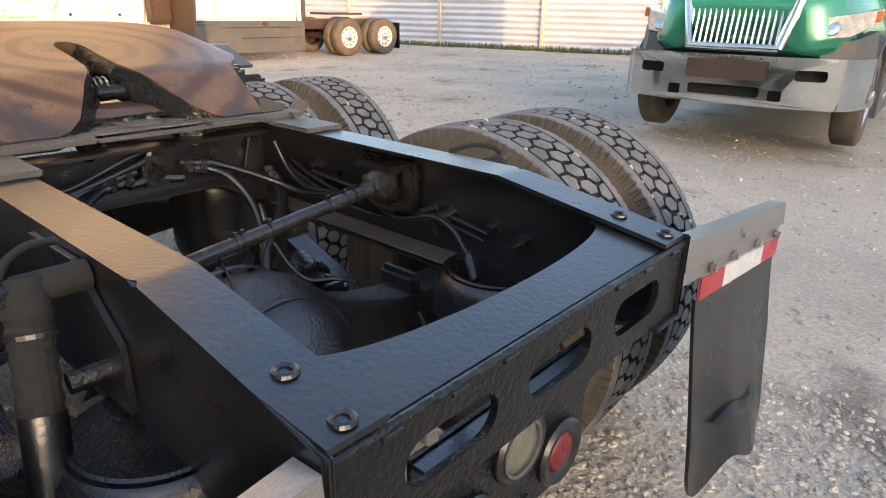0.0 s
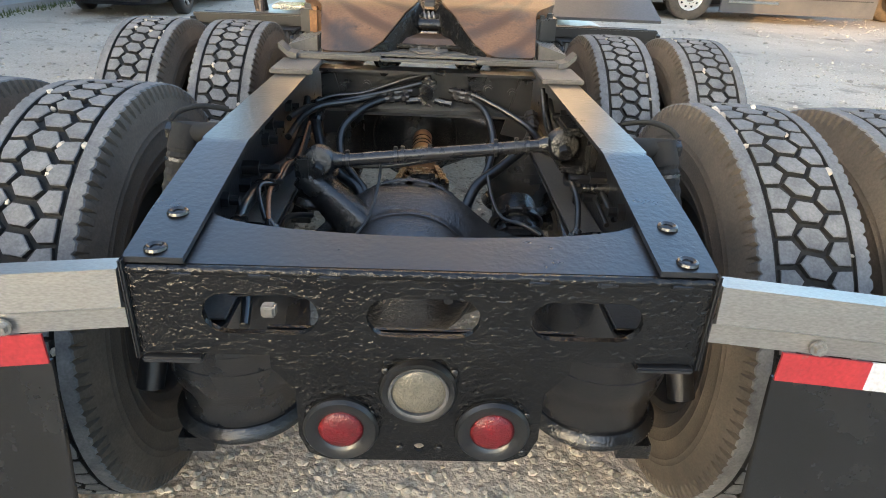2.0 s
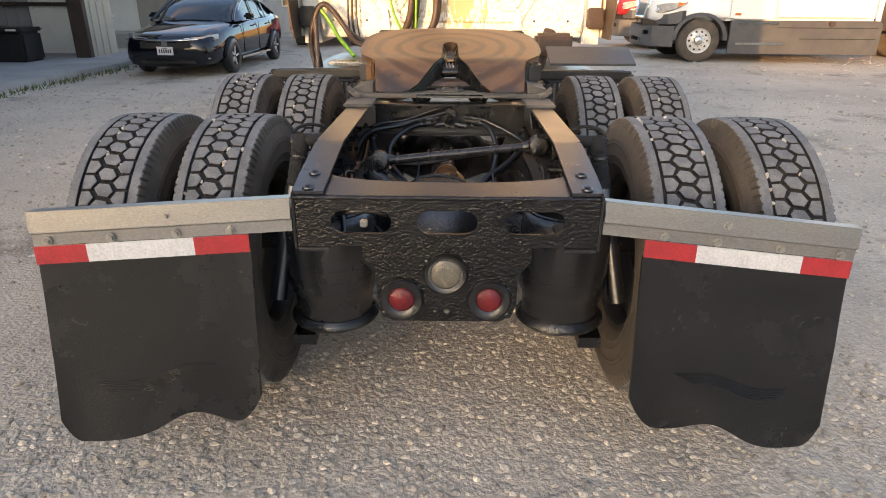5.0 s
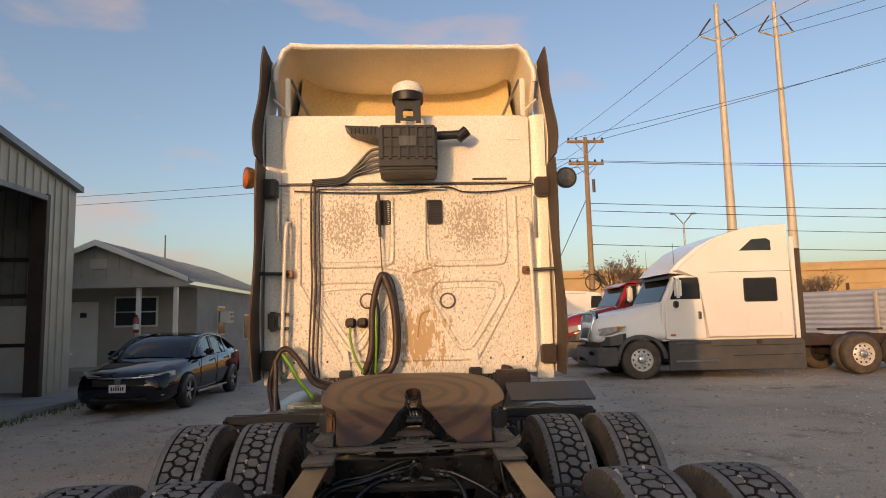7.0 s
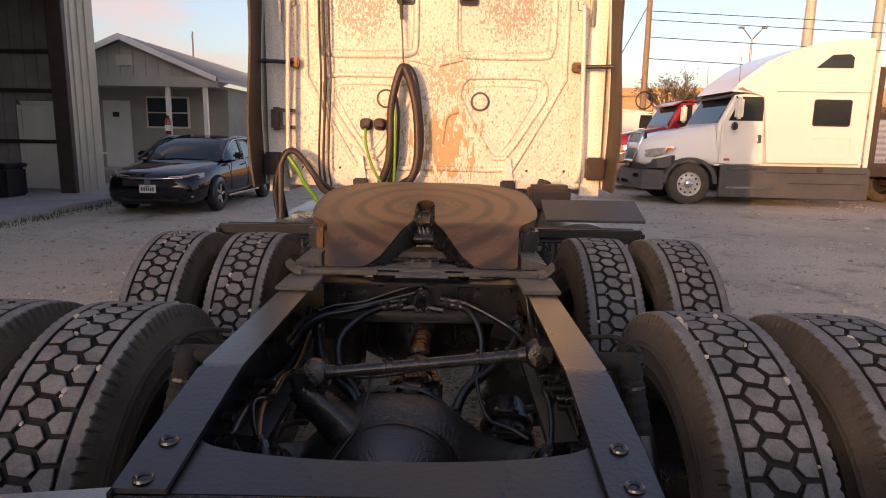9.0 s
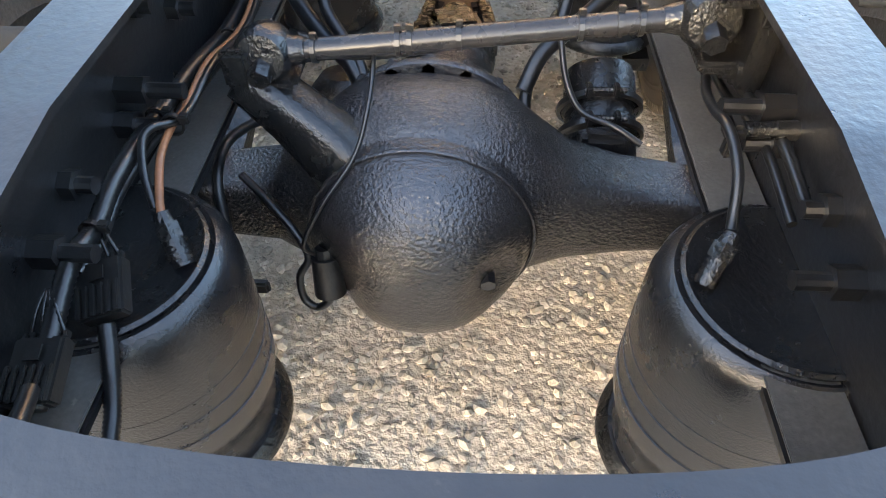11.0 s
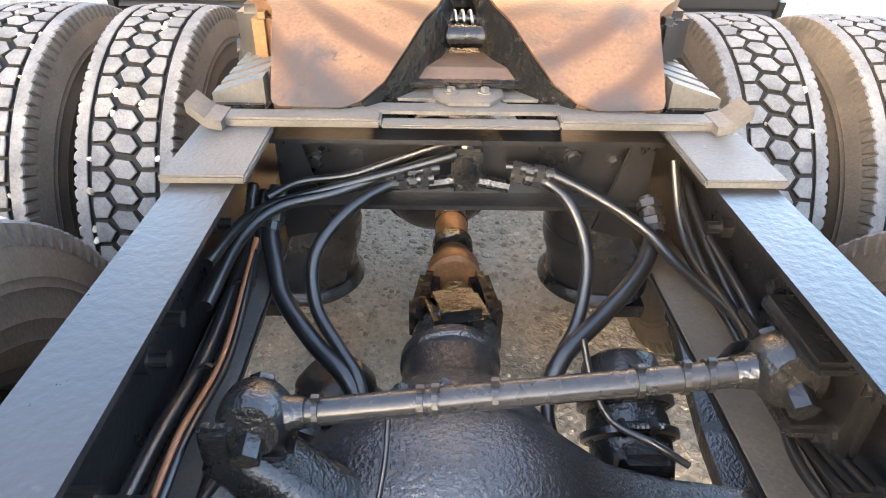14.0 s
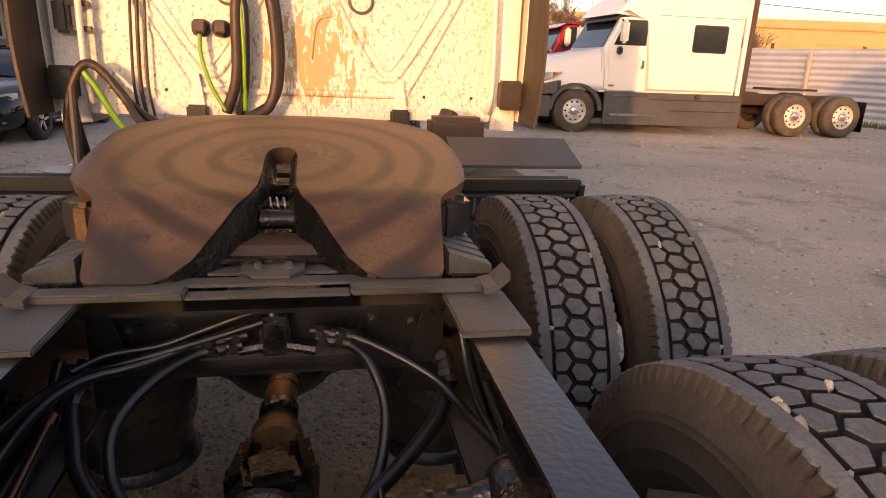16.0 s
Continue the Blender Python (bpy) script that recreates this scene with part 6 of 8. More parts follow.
for s in (-1, 1):
    bead([(s * 0.13, 2.62), (s * 0.13, 2.15), (s * 0.17, 2.10), (s * 0.22, 2.08), (s * 0.7, 2.08), (s * 0.76, 2.12), (s * 0.78, 2.2), (s * 0.78, 2.62)])
    bead([(s * 0.16, 2.62), (s * 0.16, 2.18), (s * 0.24, 2.12), (s * 0.68, 2.12), (s * 0.74, 2.2), (s * 0.74, 2.6)], 0.009)
    bead([(s * 0.16, 1.86), (s * 0.2, 1.93), (s * 0.28, 1.95), (s * 0.66, 1.95), (s * 0.73, 1.91), (s * 0.74, 1.84), (s * 0.7, 1.75), (s * 0.5, 1.45), (s * 0.44, 1.42), (s * 0.37, 1.45), (s * 0.18, 1.78), (s * 0.16, 1.86)])
    bead([(s * 0.21, 1.84), (s * 0.26, 1.89), (s * 0.63, 1.89), (s * 0.67, 1.84), (s * 0.64, 1.76), (s * 0.48, 1.5), (s * 0.4, 1.49), (s * 0.23, 1.77), (s * 0.21, 1.84)], 0.009)
    bead([(s * 0.86, 2.62), (s * 0.86, 2.0), (s * 0.84, 1.9), (s * 0.55, 1.38), (s * 0.48, 1.34), (s * 0.02, 1.34)])
    bead([(s * 0.02, 2.02), (s * 0.1, 2.04), (s * 0.18, 2.06)], 0.01)
bead([(0.05, 1.5), (0.08, 1.68), (0.16, 1.72)], 0.01)
part("bottom_flange", boxm((-0.99, CY - 0.02, 1.215), (0.99, CY - 0.002, 1.29), 0.006), M_CABW, cab)
for k in range(22):
    part("rivet", rodm((-0.9 + 0.085 * k, CY - 0.0, 1.335), (-0.9 + 0.085 * k, CY - 0.006, 1.335), 0.009, 0.006, 8), M_PLAST if k % 3 == 0 else M_CABW, cab)
# louvred vents
for x in (-0.2, 0.212):
    v_ = part("vent", plate_with_holes(bmesh.new(), rounded(x - 0.062, 2.4, x + 0.062, 2.6, 0.02, 4), [rounded(x - 0.05, 2.412, x + 0.05, 2.588, 0.015, 4)], CY - 0.014, CY - 0.002, "y"), M_PLAST, cab, "black louvred vent")
    part("vent_backing", boxm((x - 0.052, CY - 0.004, 2.41), (x + 0.052, CY - 0.0025, 2.59)), M_GROOVE, v_)
    for k in range(10):
        part("louvre", boxm((x - 0.05, CY - 0.012, 2.417 + 0.0172 * k), (x + 0.05, CY - 0.005, 2.427 + 0.0172 * k), 0, ), M_PLAST, v_)
# grommets
for x, z in ((0.30, 1.79), (-0.33, 1.80)):
    g = part("grommet", lathem([(0.05, 0.0), (0.064, 0.002), (0.062, 0.012), (0.05, 0.014)], 28, pose(x, CY - 0.002, z, 90, 0, 0), True), M_SKIRT, cab, smooth=50)
    part("plug", lathem([(0.05, 0.0), (0.05, 0.008), (0.03, 0.014), (0.002, 0.014)], 28, pose(x, CY - 0.002, z, 90, 0, 0)), M_CABW, g, smooth=40)
# trailer sockets
for x in (-0.463, -0.37):
    k_ = part("trailer_socket", prismm(rounded(x - 0.042, 1.59, x + 0.042, 1.67, 0.03, 5), CY - 0.02, CY - 0.002, "y"), M_BROWN, cab, "brown trailer socket")
    part("socket_barrel", rodm((x, CY - 0.02, 1.63), (x, CY - 0.06, 1.62), 0.03, 0.026, 16), M_PLAST, k_)
    part("socket_cap", boxm((x - 0.03, CY - 0.07, 1.61), (x + 0.03, CY - 0.055, 1.665), 0.008), M_BROWN, k_)
# hinge block by the left column
hb = part("latch_block", boxm((-1.09, CY - 0.08, 1.58), (-1.02, CY - 0.02, 1.73), 0.015), M_PLAST, cab)
for z in (1.6, 1.71):
    part("latch_arm", boxm((-1.05, CY - 0.07, z - 0.012), (-0.93, CY - 0.045, z + 0.012), 0.004), M_BROWN, hb)


# roof cowl, open to the rear
def cowl_ring(y, w, top, low, inset):
    P = []
    for k in range(33):
        t = -1 + 2 * k / 32
        x = w * t
        e = abs(t)
        z = top + 0.015 * math.exp(-((e - 0.86) / 0.05) ** 2) - (0.20 * max(0, (e - 0.88) / 0.12) ** 2.2)
        P.append((x, y, z))
    return [(-w, y, low)] + P + [(w, y, low)]


def cowl(off):
    return [[(x * (1 - off / 1.05), y, z - off * (1 if i not in (0, 34) else 0)) for i, (x, y, z) in enumerate(cowl_ring(yy, w, t, lo, 0))] for yy, w, t, lo in ((CY - 0.10, 1.045, 3.845, 3.55), (CY + 0.1, 1.05, 3.86, 3.3), (CY + 0.9, 1.04, 3.82, 3.28), (CY + 1.9, 0.98, 3.62, 3.28), (CY + 2.9, 0.9, 3.3, 3.28))]


bm = bmesh.new()
R_ = [[bm.verts.new(p) for p in ring] for ring in cowl(0.0)]
for u, v in zip(R_, R_[1:]):
    for i in range(len(u) - 1):
        bm.faces.new((u[i], u[i + 1], v[i + 1], v[i]))
solid(bm, 0.03)
cw = part("roof_cowl", bm, M_CABC, cab, "cream roof fairing open at the rear", smooth=50)
bm = bmesh.new()
grid(bm, 24, 14, lambda u, v: Vector(((u - 0.5) * 2 * (0.99 - 0.06 * v), CY + 0.02 + 0.85 * math.sin(v * math.pi / 2) - 0.35 * (abs(u - 0.5) * 2) ** 4 * v, 3.27 + 0.56 * (1 - math.cos(v * math.pi / 2)))))
solid(bm, 0.01)
part("cowl_liner", bm, M_COWL, cw, "yellowed inner face of the cowl", smooth=60)
bm = tubem(cowl_ring(CY - 0.10, 1.04, 3.838, 3.55, 0), 0.022, 8, 1)
part("cowl_lip", bm, M_CABC, cw, smooth=60)
for s in (-1, 1):
    part("cowl_stay", rodm((s * 0.93, CY - 0.02, 3.6), (s * 0.80, CY + 0.25, 3.32), 0.012), M_STEEL, cw)
    part("stay_plate", boxm((s * 0.93, CY - 0.05, 3.28), (s * 0.97, CY - 0.02, 3.6), 0.008), M_CABC, cw)
    part("cowl_hook", rodm((s * 0.96, CY - 0.04, 3.33), (s * 1.06, CY - 0.05, 3.42), 0.01), M_CABC, cw)

# condenser box
ac = part("condenser", boxm((-0.22, CY - 0.30, 2.79), (0.23, CY - 0.04, 3.135), 0.02), M_PLAST, truck, "black slatted condenser box on the cab back")
for k in range(7):
    part("slat", boxm((-0.205 + 0.066 * k, CY - 0.318, 2.86), (-0.185 + 0.066 * k, CY - 0.3, 3.12), 0.003), M_PLAST, ac)
for k in range(4):
    part("cross_slat", boxm((-0.21, CY - 0.312, 2.88 + 0.075 * k), (0.215, CY - 0.3, 2.89 + 0.075 * k), 0.002), M_PLAST, ac)
part("badge_plate", boxm((-0.07, CY - 0.322, 2.96), (0.07, CY - 0.3, 3.04), 0.006), M_SKIRT, ac)
part("base_tray", boxm((-0.21, CY - 0.28, 2.75), (0.225, CY - 0.05, 2.79), 0.01), M_PLAST, ac)
bm = prismm([(-0.48, 3.14), (-0.22, 3.13), (-0.22, 3.03), (-0.44, 3.10)], CY - 0.26, CY - 0.06, "y")
part("tray_wing", bm, M_PLAST, ac)
for k in range(7):
    part("wing_slat", boxm((-0.43 + 0.03 * k, CY - 0.265, 3.07), (-0.42 + 0.03 * k, CY - 0.26, 3.12)), M_GROOVE, ac)
part("side_pump", rodm((0.23, CY - 0.17, 3.08), (0.44, CY - 0.17, 3.09), 0.035, None, 14), M_PLAST, ac)
part("pump_elbow", rodm((0.40, CY - 0.17, 3.06), (0.47, CY - 0.17, 3.12), 0.045, None, 12), M_PLAST, ac)
for k in range(4):
    part("refrigerant_hose", tubem([(-0.22, CY - 0.1, 3.0 - 0.05 * k), (-0.3, CY - 0.08, 2.98 - 0.05 * k), (-0.42, CY - 0.05, 2.86 - 0.02 * k), (-0.52, CY - 0.04, 2.78 - 0.015 * k), (-0.74, CY - 0.03, 2.76 - 0.015 * k)], 0.011, 8, 6), M_RUBBER, ac, smooth=80)

# satellite dome
dm = part("dome_bracket", plate_with_holes(bmesh.new(), [(-0.09, 3.18), (-0.05, 3.18), (-0.05, 3.2), (0.07, 3.2), (0.07, 3.18), (0.11, 3.18), (0.11, 3.36), (-0.09, 3.36)], [rounded(-0.03, 3.215, 0.05, 3.29, 0.02, 3)], CY - 0.2, CY - 0.18, "y"), M_PLAST, truck, "black bracket with a white antenna dome")
part("dome_base", lathem([(0.12, 3.36), (0.125, 3.38), (0.12, 3.44), (0.11, 3.45)], 28, pose(0.01, CY - 0.12, 0)), M_PLAST, dm, smooth=40)
part("dome", lathem([(0.128, 3.43), (0.13, 3.45), (0.12, 3.49), (0.085, 3.52), (0.04, 3.533), (0.002, 3.536)], 28, pose(0.01, CY - 0.12, 0)), M_CABC, dm, "white antenna dome", smooth=60)
part("dome_arm", boxm((-0.09, CY - 0.18, 3.33), (0.11, CY - 0.02, 3.36), 0.006), M_PLAST, dm)

# vertical pipes and cables on the back wall
for x, top, r in ((-0.765, 2.72, 0.007), (-0.735, 2.72, 0.009), (-0.70, 2.7, 0.006)):
    part("vertical_line", tubem([(x + 0.05, CY - 0.03, top + 0.02), (x, CY - 0.03, top - 0.02), (x, CY - 0.03, 2.2), (x + 0.006, CY - 0.035, 1.9), (x - 0.015, CY - 0.04, 1.4), (x, CY - 0.03, 1.2)], r, 8, 6), M_RUBBER if r > 0.01 else M_BROWN, cab, smooth=80)
part("cross_cable", tubem([(-0.9, CY - 0.02, 2.68), (-0.5, CY - 0.03, 2.66), (0.0, CY - 0.03, 2.66), (0.3, CY - 0.03, 2.70), (0.45, CY - 0.03, 2.66), (0.7, CY - 0.03, 2.66), (0.95, CY - 0.03, 2.7), (1.1, CY - 0.04, 2.72)], 0.006, 6, 6), M_RUBBER, cab, smooth=80)
part("cross_pipe", rodm((-0.72, CY - 0.03, 2.70), (0.3, CY - 0.03, 2.685), 0.008), M_ALU, cab)
pg = part("hose_hanger", rodm((-0.235, CY - 0.05, 2.64), (-0.225, CY - 0.05, 2.30), 0.013), M_BROWN, cab, "dark spring hanger for the hoses")
part("hanger_cord", rodm((-0.225, CY - 0.05, 2.30), (-0.21, CY - 0.06, 2.0), 0.005), M_RUBBER, pg)
# bundled trailer hoses, hung in a loop
part("trailer_hose", tubem([(-0.3, CY - 0.04, 1.22), (-0.26, CY - 0.08, 1.4), (-0.25, CY - 0.09, 1.7), (-0.27, CY - 0.09, 1.86), (-0.21, CY - 0.08, 2.0), (-0.14, CY - 0.08, 1.94), (-0.1, CY - 0.09, 1.7), (-0.09, CY - 0.09, 1.5), (-0.12, CY - 0.1, 1.32), (-0.22, CY - 0.14, 1.24)], 0.02, 10, 7), M_RUBBER, cab, smooth=80)
part("trailer_hose", tubem([(-0.36, CY - 0.06, 1.24), (-0.3, CY - 0.09, 1.42), (-0.285, CY - 0.1, 1.75), (-0.23, CY - 0.1, 1.97), (-0.19, CY - 0.1, 1.97), (-0.125, CY - 0.11, 1.75), (-0.11, CY - 0.11, 1.45), (-0.15, CY - 0.12, 1.28), (-0.25, CY - 0.16, 1.22)], 0.026, 10, 7, 0.06), M_BROWN, cab, "spiral-wrapped brown trailer cable", smooth=80)
part("trailer_hose", tubem([(-0.27, CY - 0.07, 1.25), (-0.26, CY - 0.1, 1.5), (-0.262, CY - 0.1, 1.8), (-0.225, CY - 0.09, 1.98), (-0.2, CY - 0.09, 1.95)], 0.011, 8, 6), M_GREENH, cab, smooth=80)
part("socket_cord", tubem([(-0.463, CY - 0.06, 1.6), (-0.46, CY - 0.07, 1.5), (-0.42, CY - 0.08, 1.36), (-0.36, CY - 0.09, 1.25)], 0.01, 8, 6), M_GREENH, cab, smooth=80)
# hoses slung from the left handle
part("slung_hose", tubem([(-1.0, CY - 0.1, 1.0), (-1.03, CY - 0.12, 1.25), (-1.0, CY - 0.13, 1.4), (-0.94, CY - 0.12, 1.45), (-0.86, CY - 0.12, 1.38), (-0.78, CY - 0.12, 1.27), (-0.66, CY - 0.2, 1.2), (-0.45, CY - 0.3, 1.16)], 0.02, 10, 7), M_RUBBER, cab, smooth=80)
part("slung_hose", tubem([(-1.02, CY - 0.16, 0.95), (-1.05, CY - 0.16, 1.2), (-0.98, CY - 0.15, 1.42), (-0.9, CY - 0.14, 1.43), (-0.8, CY - 0.15, 1.3), (-0.7, CY - 0.24, 1.19), (-0.5, CY - 0.36, 1.15)], 0.018, 10, 7), M_BROWN, cab, smooth=80)
part("slung_hose", tubem([(-0.97, CY - 0.14, 1.42), (-0.9, CY - 0.17, 1.33), (-0.84, CY - 0.22, 1.24), (-0.76, CY - 0.3, 1.16), (-0.7, CY - 0.36, 1.1)], 0.014, 8, 7), M_GREENH, cab, "green air hose", smooth=80)

# ---- deck between cab and fifth wheel ----
part("deck_plate", boxm((-0.45, 2.62, 1.04), (0.45, 3.4, 1.075), 0.006), M_GREASE, truck)
part("deck_step", boxm((-0.85, 2.86, 1.06), (-0.45, 3.05, 1.085), 0.006), M_ALU, truck, "bare aluminium step")
part("rear_cross_tube", rodm((-0.6, 3.2, 1.08), (0.65, 3.2, 1.08), 0.06, None, 16), M_PLAST, truck)
part("cab_damper", rodm((0.62, 3.1, 1.0), (0.72, 3.2, 1.28), 0.045, None, 14), M_BROWN, truck)
part("rusty_bracket", boxm((0.6, 3.02, 1.12), (0.86, 3.16, 1.27), 0.02, ), M_BROWN, truck, "rust-patched bracket")
part("filter_can", rodm((-0.96, 3.0, 0.8), (-0.96, 3.0, 1.02), 0.1, None, 24), M_STEEL, truck)
part("standpipe", rodm((-0.98, 3.15, 0.95), (-1.0, 3.25, 1.35), 0.02, None, 10), M_BROWN, truck)
for s in (-1, 1):
    # quarter fender with ribbed liner
    f = part("quarter_fender", solid(grid(bmesh.new(), 10, 2, lambda u, v, s=s: Vector((s * (0.60 + 0.54 * v), 2.52 + 0.12 * u, 1.0 + 0.065 * u ** 0.6))), 0.012), M_PLAST, truck, "black plastic quarter fender", smooth=40)
    part("fender_rail", boxm((s * 0.52, 2.52, 1.02), (s * 1.16, 2.56, 1.07), 0.006), M_PLAST, f)
    for k in range(16):
        part("liner_rib", boxm((s * (0.62 + 0.034 * k), 2.535, 0.86), (s * (0.634 + 0.034 * k), 2.57, 1.02), 0.002), M_PLAST, f)
    part("fender_side", prismm([(2.5, 1.05), (2.62, 1.06), (2.6, 0.84), (2.54, 0.84)], s * 1.148, s * 1.168, "x"), M_PLAST, f)
bm = loft(bmesh.new(), [[(x, 2.70, 1.10), (x, 2.95, 1.19), (x, 2.955, 1.175), (x, 2.705, 1.085)] for x in (0.66, 1.2, 1.23)])
part("bent_fender_flap", bm, M_SKIRT, truck, "flat black plastic flap on the fender")
part("fuel_tank", rodm((1.0, 3.3, 0.7), (1.0, 4.6, 0.7), 0.3, None, 32), M_STEEL, truck, smooth=50)
part("fuel_tank", rodm((-1.0, 3.3, 0.7), (-1.0, 4.6, 0.7), 0.3, None, 32), M_STEEL, truck, smooth=50)
part("hood", boxm((-0.95, 6.4, 1.0), (0.95, 8.2, 1.9), 0.2), M_CABC, truck, smooth=50)
for s in (-1, 1):
    wheel(truck, s * 1.02, 7.4, s < 0, 11)
# ---- parked tractors ----
def road_wheel(parent, x, y, out, r, w, rim_m, spokes=0, name="wheel"):
    """A wheel whose outer face looks along out (+1 or -1 in y)."""
    m = pose(x, y, r, -90 * out, 0, 0)
    t = part(name, lathem([(r * 0.58, -w / 2), (r * 0.72, -w / 2 - 0.008), (r * 0.9, -w / 2), (r * 0.975, -w * 0.42), (r, -w * 0.36), (r, w * 0.36), (r * 0.975, w * 0.42), (r * 0.9, w / 2), (r * 0.72, w / 2 + 0.008), (r * 0.58, w / 2)], 40, m, True), M_TYRE if r > 0.4 else M_RUBBER, parent, "black rubber tyre", smooth=40)
    if spokes:
        part("rim", lathem([(r * 0.58, w * 0.46), (r * 0.66, w * 0.5), (r * 0.64, w * 0.3), (r * 0.58, -w * 0.3), (r * 0.1, -w * 0.3), (r * 0.1, -w * 0.25), (r * 0.55, -w * 0.25)], 32, m, True), M_RIMB, t, smooth=40)
        for k in range(spokes):
            a = 2 * math.pi * k / spokes
            pts = [(r * q * math.cos(a + tw), r * q * math.sin(a + tw)) for q, tw in ((0.1, -0.5), (0.36, -0.1), (0.64, 0.02), (0.64, 0.2), (0.36, 0.16), (0.1, 0.5))]
            part("spoke", prismm(pts, w * 0.3, w * 0.44, "z", m), M_RIM, t, "bright alloy spoke")
        part("hub_cap", lathem([(r * 0.13, w * 0.3), (r * 0.13, w * 0.42), (r * 0.05, w * 0.45)], 16, m), M_RIMB, t)
    else:
        part("rim", lathem([(r * 0.58, w * 0.4), (r * 0.6, w * 0.5), (r * 0.56, w * 0.42), (r * 0.52, w * 0.2), (r * 0.42, w * 0.3), (r * 0.3, w * 0.42), (r * 0.22, w * 0.42), (r * 0.22, w * 0.1), (r * 0.5, w * 0.1), (r * 0.54, -w * 0.3)], 36, m, True), rim_m, t, "dished steel rim", smooth=30)
        for k in range(10):
            a = 2 * math.pi * k / 10
            bm = lathem([(0.026, 0), (0.026, 0.012)], 10, m @ pose(r * 0.42 * math.cos(a), r * 0.42 * math.sin(a), w * 0.29))
            part("hand_hole", bm, M_GROOVE, t)
            bm = rodm(m @ Vector((r * 0.27 * math.cos(a + 0.3), r * 0.27 * math.sin(a + 0.3), w * 0.4)), m @ Vector((r * 0.27 * math.cos(a + 0.3), r * 0.27 * math.sin(a + 0.3), w * 0.5)), 0.014, None, 6)
            part("lug_nut", bm, M_ALU, t)
        part("hub", lathem([(r * 0.2, w * 0.3), (r * 0.19, w * 0.55), (r * 0.12, w * 0.62)], 20, m), M_ALU if rim_m is not M_RIMB else M_RIMB, t, smooth=40)
    return t


def sec(hw, z0, z1, r, n=4, tuck=0.0):
    """A cross section, narrower at the top by tuck."""
    return [(y * (1 - tuck * max(0, (z - z0) / (z1 - z0))), z) for y, z in rounded(-hw, z0, hw, z1, r, n)]


